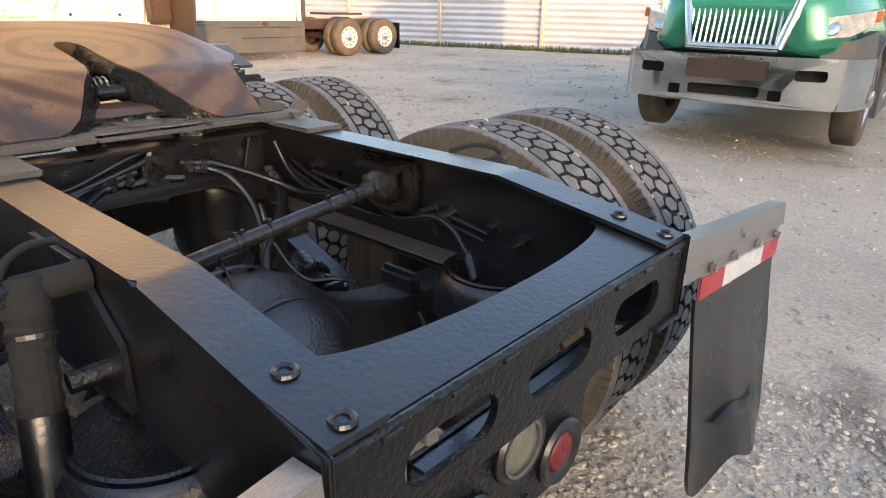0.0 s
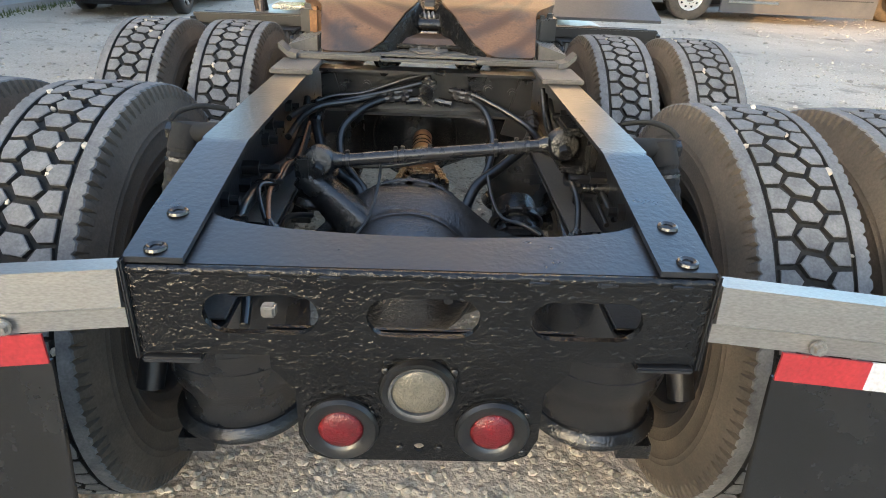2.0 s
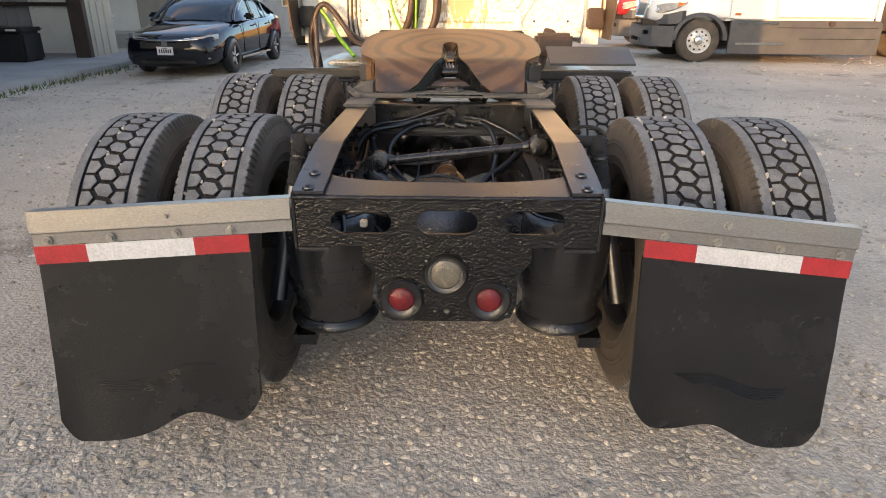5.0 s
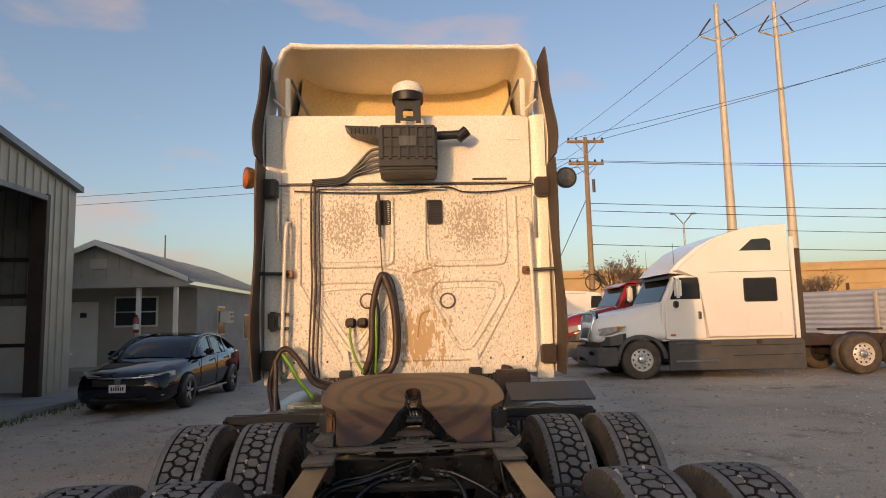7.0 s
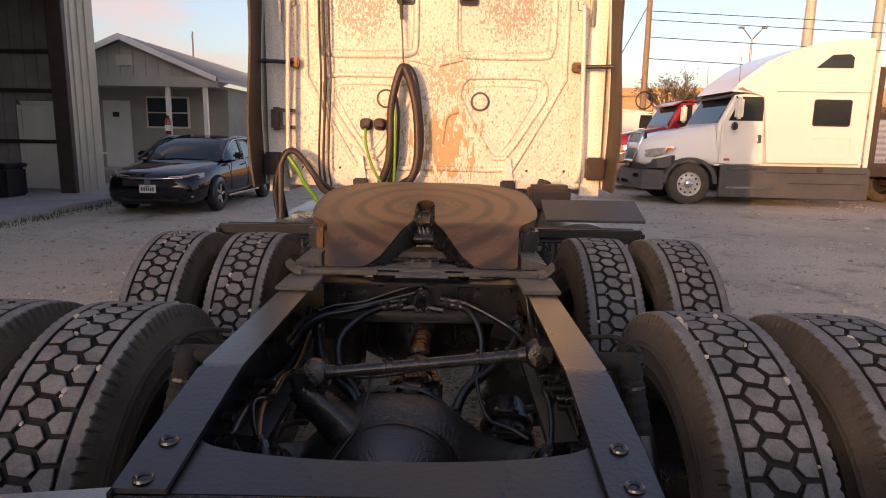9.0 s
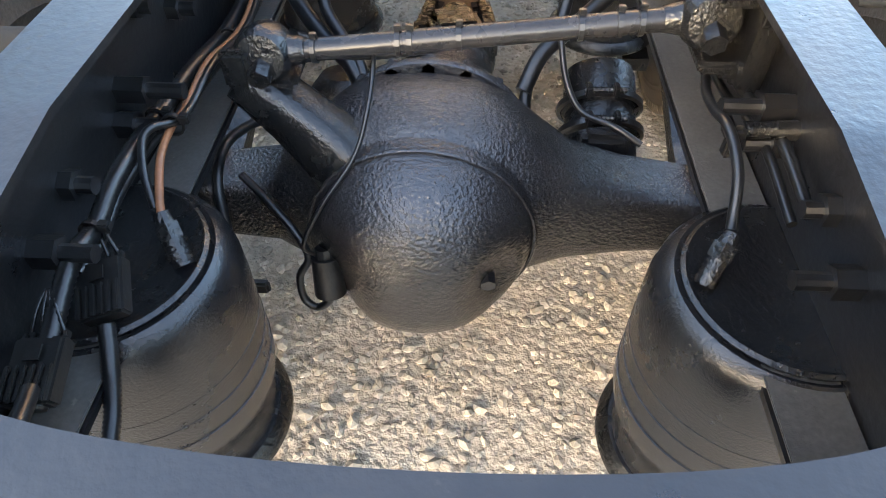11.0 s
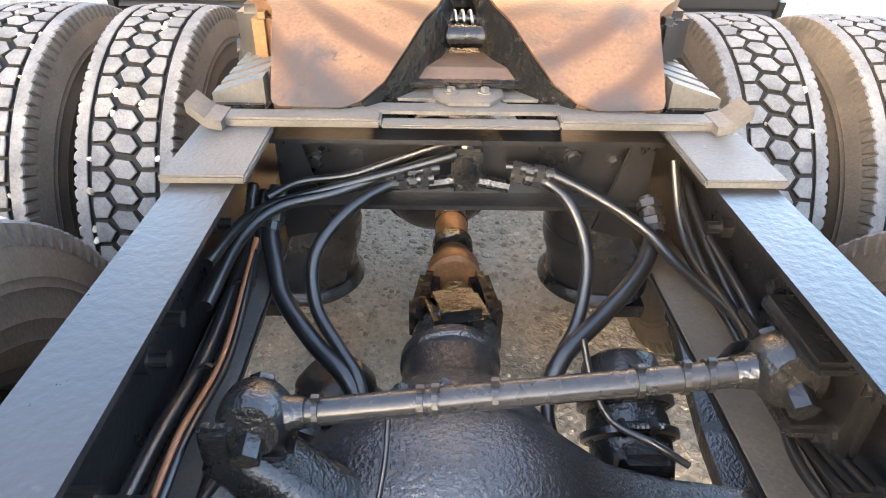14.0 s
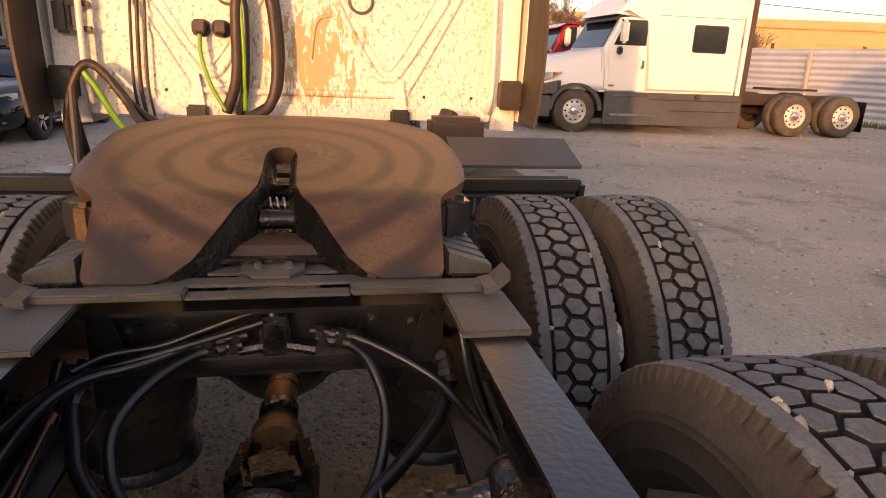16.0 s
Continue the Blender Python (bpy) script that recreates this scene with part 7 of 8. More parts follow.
def tractor(label, body, bumper, at, chassis=True, roof_hi=True):
    T = thing("tractor", label, "truck", "parked tractors", at)
    hood = loft(bmesh.new(), [[(x, y, z) for y, z in sec(hw, z0, z1, r, 5, tk)] for x, hw, z0, z1, r, tk in ((0.16, 0.62, 0.98, 1.42, 0.10, 0.1), (0.22, 0.80, 0.95, 1.52, 0.16, 0.14), (0.5, 1.0, 0.9, 1.66, 0.24, 0.22), (1.0, 1.13, 0.95, 1.77, 0.26, 0.26), (1.5, 1.17, 0.95, 1.86, 0.26, 0.25), (1.9, 1.17, 0.95, 1.95, 0.22, 0.2))])
    part("hood", hood, body, T, smooth=45)
    part("engine_bay", boxm((0.35, -0.8, 0.45), (2.2, 0.8, 0.96)), M_PLAST, T)
    # cab
    cabin = bmesh.new()
    prof = [(1.85, 0.95), (1.85, 1.93), (2.2, 2.62), (2.95, 2.72), (2.95, 0.95)]
    for s in (0,):
        prism(cabin, prof, -1.14, 1.14, "y")
    bmesh.ops.bevel(cabin, geom=[e for e in cabin.edges if abs(e.verts[0].co.y - e.verts[1].co.y) < 1e-3], offset=0.07, segments=3, affect="EDGES")
    c = part("cab", cabin, body, T, smooth=40)
    part("windscreen", loft(bmesh.new(), [[(1.845 - 0.012, -1.0, 1.97), (1.845 - 0.012, 1.0, 1.97), (1.86, 1.0, 1.965), (1.86, -1.0, 1.965)], [(2.165, -0.95, 2.57), (2.165, 0.95, 2.57), (2.18, 0.95, 2.565), (2.18, -0.95, 2.565)]]), M_GLASS, c, "dark windscreen")
    part("sun_visor", loft(bmesh.new(), [[(1.98, -1.05, 2.55), (1.98, 1.05, 2.55), (1.98, 1.05, 2.58), (1.98, -1.05, 2.58)], [(2.24, -1.08, 2.66), (2.24, 1.08, 2.66), (2.24, 1.08, 2.7), (2.24, -1.08, 2.7)]]), M_PLAST if roof_hi else body, c)
    # sleeper with raised roof
    top = [(2.08, 2.70), (2.3, 2.95), (2.85, 3.38), (3.4, 3.64), (4.05, 3.83), (4.8, 3.92), (5.32, 3.95)] if roof_hi else [(2.2, 2.68), (3.0, 2.8), (4.0, 2.85), (5.3, 2.85)]
    bm = prismm([(2.93, 0.95), (5.32, 0.95)] + top[::-1] + [(2.93, 2.66)], -1.19, 1.19, "y")
    bmesh.ops.bevel(bm, geom=[e for e in bm.edges if abs(e.verts[0].co.y - e.verts[1].co.y) < 1e-3], offset=0.10, segments=3, affect="EDGES")
    sl = part("sleeper", bm, body, T, smooth=40)
    for s in (-1, 1):
        y = 1.19 * s
        if roof_hi:
            part("upper_window", prismm([(3.95, 3.25), (4.8, 3.25), (4.8, 3.5), (4.7, 3.57), (4.3, 3.55)], y, y + 0.008 * s, "y"), M_GLASS, sl, "small dark roof window")
        w = part("sleeper_window", prismm(rounded(4.0, 1.92, 4.88, 2.54, 0.06), y, y + 0.012 * s, "y"), M_PLAST, sl)
        part("pane", prismm(rounded(4.04, 1.96, 4.84, 2.5, 0.05), y + 0.012 * s, y + 0.016 * s, "y"), M_GLASS, w, "dark tinted pane")
        bm = bmesh.new()
        lk = rounded(4.05, 1.18, 4.95, 1.64, 0.06)
        tube(bm, [(a, y + 0.001 * s, b) for a, b in lk + lk[:1]], 0.006, 6, 1)
        part("locker_seam", bm, body, sl)
        part("body_seam", boxm((3.1, y, 2.70), (5.3, y + 0.004 * s, 2.712)), M_SKIRT, sl)
        # doors
        yd = 1.14 * s
        d = part("door", prismm(rounded(1.98, 1.0, 2.9, 1.98, 0.06), yd, yd + 0.02 * s, "y"), body, c)
        part("door_window", prismm([(2.06, 2.02), (2.86, 2.02), (2.86, 2.58), (2.32, 2.58)], yd, yd + 0.01 * s, "y"), M_GLASS, c, "dark side window")
        part("window_post", boxm((2.3, yd + 0.011 * s, 2.02), (2.34, yd + 0.016 * s, 2.56)), M_PLAST, c)
        hd = part("door_handle", boxm((2.76, yd + 0.02 * s, 1.5), (2.86, yd + 0.05 * s, 1.7), 0.015), M_CHROME, d, "chrome door handle")
        mi = part("mirror", boxm((2.12, yd + 0.12 * s, 2.05), (2.26, yd + 0.36 * s, 2.55), 0.05), M_CABC, c, "white mirror housing")
        part("mirror_arm", rodm((2.2, yd, 2.58), (2.2, yd + 0.2 * s, 2.5), 0.018), M_PLAST, mi)
        part("lower_mirror", boxm((2.08, yd + 0.12 * s, 1.8), (2.18, yd + 0.3 * s, 1.98), 0.03), M_PLAST, mi)
        # skirts with bright steps
        sk = part("side_skirt", prismm([(1.95, 0.22), (5.5, 0.2), (5.5, 0.9), (5.42, 0.97), (1.95, 0.97)], 1.13 * s, 1.2 * s, "y"), M_SKIRT, T, "dark grey plastic side skirt")
        for z in (0.42, 0.88):
            part("step", boxm((2.1, 1.2 * s, z), (3.05 + 0.2 * (z < 0.5), 1.225 * s, z + 0.05), 0.008), M_CHROME, sk, "bright metal step")
        for x0, x1, z in ((3.05, 5.4, 0.8), (3.6, 5.4, 0.55)):
            part("skirt_groove", boxm((x0, 1.2 * s, z), (x1, 1.205 * s, z + 0.02)), M_PLAST, sk)
        part("tank_cap", rodm((4.3, 1.19 * s, 0.9), (4.3, 1.24 * s, 0.9), 0.07, None, 18), M_BROWN, sk)
        part("marker", boxm((2.02, yd + 0.02 * s, 1.08), (2.16, yd + 0.03 * s, 1.13), 0.008), M_AMBER, d)
        part("side_fairing", boxm((5.32, 1.15 * s, 0.97), (5.42, 1.19 * s, 3.6)), body, sl)
        part("rubber_edge", boxm((5.42, 1.14 * s, 0.97), (5.58, 1.17 * s, 3.3)), M_TRIM, sl, "brown rubber edge")
        # wheel arch and headlamp
        arch = [(1.25 + 0.66 * math.cos(a), 0.52 + 0.62 * math.sin(a)) for a in [math.pi * k / 14 for k in range(15)]]
        arch += [(1.25 + 0.56 * math.cos(a), 0.52 + 0.55 * math.sin(a)) for a in [math.pi * (1 - k / 14) for k in range(15)]]
        part("wheel_arch", prismm(arch, 0.95 * s, 1.19 * s, "y"), M_SKIRT, T)
        hl = loft(bmesh.new(), [[(x, y_ * s, z) for x, y_, z in q] for q in (((0.20, 0.66, 1.1), (0.22, 0.68, 1.28), (0.34, 0.62, 1.28), (0.34, 0.6, 1.1)), ((0.35, 0.95, 1.13), (0.36, 0.955, 1.33), (0.5, 0.9, 1.33), (0.5, 0.9, 1.13)), ((0.62, 1.085, 1.22), (0.63, 1.08, 1.36), (0.7, 1.0, 1.36), (0.7, 1.0, 1.22)), ((0.85, 1.135, 1.33), (0.86, 1.13, 1.38), (0.9, 1.05, 1.38), (0.9, 1.05, 1.33)))])
        lamp = part("headlamp", hl, M_HEAD, T, "swept clear headlamp", smooth=50)
        part("turn_signal", prismm([(0.66, 1.26), (0.86, 1.34), (0.68, 1.36)], 1.08 * s, 1.14 * s, "y"), M_AMBER, lamp)
        part("lamp_bowl", lathem([(0.075, 0), (0.07, 0.02), (0.03, 0.03)], 20, pose(0.285, 0.8 * s, 1.2, 0, -65, 0)), M_CHROME, lamp)
        part("lower_fender", loft(bmesh.new(), [[(x, y * s, z) for x, y, z in q] for q in (((0.3, 0.75, 0.86), (0.3, 0.75, 1.06), (0.5, 0.7, 1.06), (0.5, 0.7, 0.86)), ((0.5, 1.02, 0.86), (0.5, 1.0, 1.1), (0.7, 0.95, 1.1), (0.7, 0.95, 0.86)), ((0.78, 1.17, 0.9), (0.78, 1.14, 1.18), (0.9, 1.05, 1.18), (0.9, 1.05, 0.9)))]), M_SKIRT, T)
        road_wheel(T, 1.25, 1.03 * s, s, 0.5, 0.27, M_CHROME if bumper is not M_SKIRT else M_RIM)
    # grille
    gz0, gz1 = 1.0, 1.72
    def gw(z):
        return 0.42 + 0.13 * (z - gz0) / (gz1 - gz0)
    ring = [(-gw(gz0), gz0), (gw(gz0), gz0), (gw(gz1), gz1 - 0.12), (gw(gz1) - 0.12, gz1), (-gw(gz1) + 0.12, gz1), (-gw(gz1), gz1 - 0.12)]
    def gx(z):
        return 0.10 + 0.16 * max(0, (z - gz0)) / (gz1 - gz0)
    bm = tubem([(gx(z), y, z) for y, z in ring + ring[:1]], 0.05, 10, 1)
    g = part("grille", bm, M_CHROME, T, "chrome grille with upright bars", smooth=60)
    part("grille_screen", loft(bmesh.new(), [[(gx(z) + 0.05 + d, y, z) for y, z in ring] for d in (0, 0.06)]), M_GROOVE, g)
    for k in range(17):
        y = -0.44 + 0.055 * k
        zt = gz1 - 0.03 if abs(y) < 0.36 else gz1 - 0.13
        part("grille_bar", loft(bmesh.new(), [[(gx(z) - 0.005, y - 0.014, z), (gx(z) - 0.02, y, z), (gx(z) - 0.005, y + 0.014, z), (gx(z) + 0.05, y, z)] for z in (gz0 + 0.02, zt)]), M_CHROME, g)
    part("hood_ornament", boxm((0.25, -0.05, 1.74), (0.33, 0.05, 1.80), 0.02), M_CHROME, T)
    # bumper with openings
    outer = [(-0.98, 0.36), (0.98, 0.36), (1.0, 0.45), (1.0, 0.83), (-1.0, 0.83), (-1.0, 0.45)]
    holes = [rounded(-0.34, 0.44, 0.34, 0.54, 0.03), rounded(0.62, 0.62, 0.88, 0.72, 0.03), rounded(-0.88, 0.62, -0.62, 0.72, 0.03), rounded(0.42, 0.42, 0.54, 0.52, 0.02), rounded(-0.54, 0.42, -0.42, 0.52, 0.02)]
    bm = plate_with_holes(bmesh.new(), outer, holes, 0.0, 0.03, "x")
    bmesh.ops.subdivide_edges(bm, edges=[e for e in bm.edges if e.calc_length() > 0.3], cuts=3)
    for v in bm.verts:
        v.co.x += 0.42 * max(0, abs(v.co.y) - 0.45) ** 1.7
    bp = part("bumper", bm, bumper, T, "bright steel bumper" if bumper is M_CHROME else "dark grey plastic bumper", smooth=35)
    part("bumper_backing", loft(bmesh.new(), [[(x + 0.42 * max(0, abs(y) - 0.45) ** 1.7, y, z) for x, z in ((0.12, 0.4), (0.14, 0.4), (0.14, 0.8), (0.12, 0.8))] for y in (-0.95, -0.5, 0, 0.5, 0.95)]), M_GROOVE, bp)
    if bumper is M_CHROME:
        bp.location.z = 0.11
        pb = part("plate_holder", boxm((-0.02, -0.38, 0.6), (-0.002, 0.38, 0.78), 0.006), M_BROWN, bp, "rusty brown plate panel")
        for k in range(7):
            part("rivet", rodm((-0.002, -0.45 + 0.15 * k, 0.81), (-0.012, -0.45 + 0.15 * k, 0.81), 0.012, 0.008, 8), M_CHROME, bp)
    for s in (-1, 1):
        bm = loft(bmesh.new(), [[(x, y * s, z) for z, y in ((0.36, yy), (0.83, yy), (0.83, yy - 0.04), (0.36, yy - 0.04))] for x, yy in ((0.16, 1.0), (0.36, 1.13), (0.62, 1.19))])
        part("bumper_end", bm, bumper, bp, smooth=50)
        part("air_horn_antenna", rodm((2.3, 0.98 * s, 2.6), (2.28, 1.0 * s, 3.5), 0.008, 0.004, 6), M_PLAST, T)
    if chassis:
        for s in (-1, 1):
            part("frame_rail", boxm((5.2, 0.34 * s, 0.72), (9.2, 0.43 * s, 0.98), 0.01), M_BROWN, T)
            part("mudflap", boxm((9.0, 0.6 * s, 0.15), (9.02, 1.2 * s, 0.9)), M_FLAP, T)
            for x in (7.05, 8.42):
                road_wheel(T, x, 1.06 * s, s, 0.51, 0.27, M_RIM)
                road_wheel(T, x, 0.72 * s, s, 0.51, 0.27, M_RIMB)
        part("coupling_plate", prismm([(6.9, -0.45), (8.2, -0.4), (8.2, -0.15), (7.8, 0), (8.2, 0.15), (8.2, 0.4), (6.9, 0.45)], 1.1, 1.16, "z"), M_BROWN, T, "rusty coupling plate")
        for x in (5.9, 6.6, 7.7, 9.1):
            part("cross_member", boxm((x, -0.34, 0.76), (x + 0.06, 0.34, 0.96)), M_BROWN, T)
        for x in (7.05, 8.42):
            part("axle_tube", rodm((x, -0.95, 0.51), (x, 0.95, 0.51), 0.09), M_BROWN, T)
    else:
        part("frame_stub", boxm((5.2, -0.43, 0.7), (7.5, 0.43, 0.98)), M_BROWN, T)
        for s in (-1, 1):
            road_wheel(T, 6.9, 0.95 * s, s, 0.51, 0.5, M_RIM)
    return T


tractor("white sleeper tractor with grey skirts parked on gravel", M_TRW, M_SKIRT, pose(4.72, 15.6, 0.0, 0, 0, -1))
tractor("red sleeper tractor parked beyond the white one", M_TRR, M_SKIRT, pose(4.9, 19.6, 0.0, 0, 0, -1), False, False)
tractor("white tractor with a low roof, far off", M_TRW, M_SKIRT, pose(11.5, 28.5, 0.0, 0, 0, 176), False, False)
tractor("green tractor with a bright bumper and chrome grille", M_TRG, M_CHROME, pose(5.95, 1.8, 0.08, 0, 0, 4), False, True)


# ---- black sedan ----
def sedan(at):
    C = thing("sedan", "black saloon car parked on gravel", "car", "", at)
    # x along the length from the nose, y across
    low = [(0.0, 0.62, 0.30, 0.62), (0.06, 0.78, 0.2, 0.70), (0.3, 0.88, 0.19, 0.78), (0.8, 0.92, 0.2, 0.88), (1.35, 0.93, 0.2, 0.97), (2.2, 0.93, 0.2, 0.99), (3.4, 0.93, 0.22, 1.02), (4.2, 0.91, 0.26, 1.04), (4.7, 0.85, 0.32, 1.03), (4.88, 0.74, 0.4, 0.95)]
    def ring(x, hw, z0, z1):
        P = [(-0.5, z0), (-0.9, z0 + 0.04), (-0.985, z0 + 0.14), (-1, (z0 + z1) / 2), (-0.97, z1 - 0.10), (-0.90, z1 - 0.03), (-0.6, z1 + 0.012), (0, z1 + 0.03)]
        P = P + [(-a, b) for a, b in P[-2::-1]]
        return [(x, a * hw, b) for a, b in P]
    bm = loft(bmesh.new(), [ring(*q) for q in low])
    body = part("body", bm, M_CARB, C, "glossy black bodywork", smooth=50)
    gh = [(1.35, 0.70, 0.97, 0.99), (1.75, 0.735, 0.97, 1.22), (2.15, 0.70, 0.97, 1.40), (2.6, 0.67, 0.97, 1.455), (3.2, 0.66, 0.97, 1.445), (3.8, 0.66, 0.98, 1.34), (4.3, 0.68, 1.0, 1.16), (4.62, 0.70, 1.0, 1.05)]
    def ring2(x, hw, z0, z1):
        P = [(-1.22, z0), (-1.0 - 0.1 * (1.455 - z1), z1 - 0.05), (-0.88, z1 - 0.012), (-0.5, z1 + 0.012), (0, z1 + 0.02)]
        P = P + [(-a, b) for a, b in P[-2::-1]]
        return [(x, a * hw, b) for a, b in P]
    bm = loft(bmesh.new(), [ring2(*q) for q in gh])
    part("greenhouse", bm, M_GLASS, C, "dark tinted windows", smooth=40)
    bm = loft(bmesh.new(), [[(x, a * hw, z + o) for a, z in ((-0.93, z1 - 0.02), (-0.6, z1 + 0.012), (0, z1 + 0.022), (0.6, z1 + 0.012), (0.93, z1 - 0.02))] for o in (0.004,) for x, hw, z0, z1 in gh[2:6]], False)
    solid(bm, 0.008)
    part("roof", bm, M_CARB, C, smooth=40)
    for s in (-1, 1):
        pil = [(1.36, 0.86, 0.985), (1.75, 0.77, 1.2), (2.15, 0.72, 1.385), (2.6, 0.685, 1.43), (3.2, 0.675, 1.42), (3.8, 0.68, 1.31), (4.3, 0.70, 1.14), (4.55, 0.72, 1.06)]
        part("roof_frame", tubem([(x, s * y, z) for x, y, z in pil], 0.03, 8, 5), M_CARB, C, smooth=80)
        part("window_trim", tubem([(x + 0.06, s * (y + 0.045), z - 0.03) for x, y, z in pil[1:-1]], 0.009, 6, 5), M_CHROME, C, "bright window trim", smooth=80)
        for x, top in ((2.72, 1.40), (3.55, 1.33)):
            part("door_pillar", loft(bmesh.new(), [[(x + dx, s * y, z) for dx in (0,) for y, z in ((0.82, 1.0), (0.84, 1.0))] + [(x + 0.07, s * 0.84, 1.0), (x + 0.07, s * 0.82, 1.0)], [(x + 0.03, s * 0.685, top), (x + 0.03, s * 0.70, top), (x + 0.08, s * 0.70, top), (x + 0.08, s * 0.685, top)]]), M_CARB, C)
        mi = part("mirror", boxm((1.78, s * 0.93, 1.0), (1.95, s * 1.12, 1.13), 0.04), M_CARB, C, "black door mirror", smooth=40)
        part("mirror_glass", boxm((1.95, s * 0.95, 1.02), (1.953, s * 1.1, 1.11)), M_GLASS, mi)
        for x in (2.35, 3.35):
            part("door_handle", boxm((x, s * 0.925, 0.86), (x + 0.2, s * 0.945, 0.89), 0.008), M_CARB, C)
        for x in (1.7, 2.72, 3.72):
            part("door_seam", boxm((x, s * 0.925, 0.35), (x + 0.008, s * 0.935, 0.95)), M_GROOVE, C)
        part("sill_trim", boxm((1.5, s * 0.915, 0.24), (3.6, s * 0.94, 0.28), 0.008), M_CHROME, C, "bright sill strip")
        bm = loft(bmesh.new(), [[(x, s * y, z) for x, y, z in q] for q in (((0.05, 0.36, 0.66), (0.05, 0.36, 0.72), (0.15, 0.36, 0.72), (0.15, 0.36, 0.66)), ((0.12, 0.66, 0.64), (0.14, 0.66, 0.745), (0.3, 0.62, 0.745), (0.3, 0.62, 0.64)), ((0.40, 0.895, 0.70), (0.42, 0.885, 0.79), (0.5, 0.85, 0.79), (0.5, 0.85, 0.70)))])
        hl = part("headlamp", bm, M_HEAD, C, "slim clear headlamp", smooth=50)
        for k in range(5):
            t = k / 4
            part("lamp_cell", boxm((0.07 + 0.2 * t - 0.02, s * (0.42 + 0.4 * t), 0.672), (0.12 + 0.2 * t, s * (0.47 + 0.4 * t), 0.70 + 0.01 * t), 0.006), M_CHROME, hl)
        part("fog_lamp", boxm((0.06, s * 0.62, 0.34), (0.16, s * 0.8, 0.37), 0.008), M_HEAD, C)
        for x in (0.98, 3.81):
            arch = [(x + 0.385 * math.cos(a), 0.33 + 0.385 * math.sin(a)) for a in [math.pi * (k / 14) for k in range(15)]]
            arch += [(x + 0.345 * math.cos(a), 0.33 + 0.345 * math.sin(a)) for a in [math.pi * (1 - k / 14) for k in range(15)]]
            part("wheel_arch", prismm(arch, s * 0.86, s * 0.942, "y"), M_GROOVE, C)
            road_wheel(C, x, 0.88 * s, s, 0.335, 0.2, M_ALU, 5)
        part("tail_lamp", boxm((4.78, s * 0.5, 0.8), (4.88, s * 0.78, 0.92), 0.02), M_LENS_R, C)
    part("grille", boxm((-0.01, -0.5, 0.52), (0.05, 0.5, 0.66), 0.02), M_PLAST, C)
    part("chrome_strip", tubem([(0.08, -0.62, 0.70), (-0.005, -0.3, 0.685), (-0.015, 0, 0.68), (-0.005, 0.3, 0.685), (0.08, 0.62, 0.70)], 0.016, 8, 5), M_CHROME, C, smooth=80)
    part("badge", prismm(rounded(-0.055, 0.58, 0.055, 0.68, 0.02), -0.03, -0.012, "x"), M_CHROME, C, "plain bright badge")
    part("lower_intake", boxm((0.0, -0.55, 0.26), (0.05, 0.55, 0.38), 0.02), M_PLAST, C)
    pl = part("number_plate", boxm((-0.045, -0.155, 0.42), (-0.03, 0.155, 0.57), 0.005), M_PLATE, C, "white number plate with plain bars")
    for k in range(6):
        part("plate_bar", boxm((-0.048, -0.12 + 0.042 * k, 0.46), (-0.045, -0.095 + 0.042 * k, 0.525)), M_GROOVE, pl)
    part("plate_bar", boxm((-0.048, -0.05, 0.54), (-0.045, 0.05, 0.555)), M_GROOVE, pl)
    return C


sedan(pose(-5.42, 10.75, 0.0, 0, 0, 88))

# red pickup beyond the car
pk = thing("pickup", "red pickup truck behind the black saloon", "car", "", pose(-3.9, 18.2, 0))
bm = loft(bmesh.new(), [[(x, y, z) for x, z in rounded(-0.95, 0.45, 0.95, t, 0.12, 4)] for y, t in ((0, 1.05), (0.05, 1.12), (3.4, 1.14), (5.2, 1.1), (5.4, 0.9))])
part("body", bm, M_TRR, pk, smooth=40)
bm = loft(bmesh.new(), [[(x, y, z) for x, z in rounded(-w_, 1.05, w_, t, 0.15, 4)] for y, w_, t in ((1.6, 0.88, 1.3), (1.85, 0.8, 1.8), (3.3, 0.8, 1.82), (3.9, 0.86, 1.2))])
part("cab", bm, M_TRR, pk, smooth=40)
part("rear_window", boxm((-0.66, 1.6, 1.32), (0.66, 1.72, 1.68), 0.03), M_GLASS, pk)
for s in (-1, 1):
    part("side_window", boxm((s * 0.80, 2.0, 1.25), (s * 0.87, 3.2, 1.68), 0.02), M_GLASS, pk)
    part("tail_lamp", boxm((s * 0.8, -0.02, 0.75), (s * 0.94, 0.05, 1.05), 0.02), M_LENS_R, pk)
    for y in (1.0, 4.4):
        part("wheel", rodm((s * 0.72, y, 0.37), (s * 0.97, y, 0.37), 0.37, None, 28), M_TYRE, pk, smooth=40)

# porch things
ex = thing("fire_extinguisher", "red fire extinguisher hung on the porch post", "extinguisher", "", pose(-7.9, 17.43, 1.45))
part("cylinder", lathem([(0.02, 0.0), (0.075, 0.01), (0.08, 0.04), (0.08, 0.38), (0.06, 0.44), (0.025, 0.47)], 16), M_TRR, ex, smooth=40)
part("valve", boxm((-0.03, -0.03, 0.47), (0.03, 0.03, 0.53), 0.008), M_PLAST, ex)
part("label", lathem([(0.0805, 0.1), (0.0812, 0.1), (0.0812, 0.26), (0.0805, 0.26)], 16, None, True), M_CABC, ex, "white paper label")
gr = thing("barbecue", "black barbecue with side shelf on the porch", "barbecue", "", pose(-10.35, 17.0, 0.0))
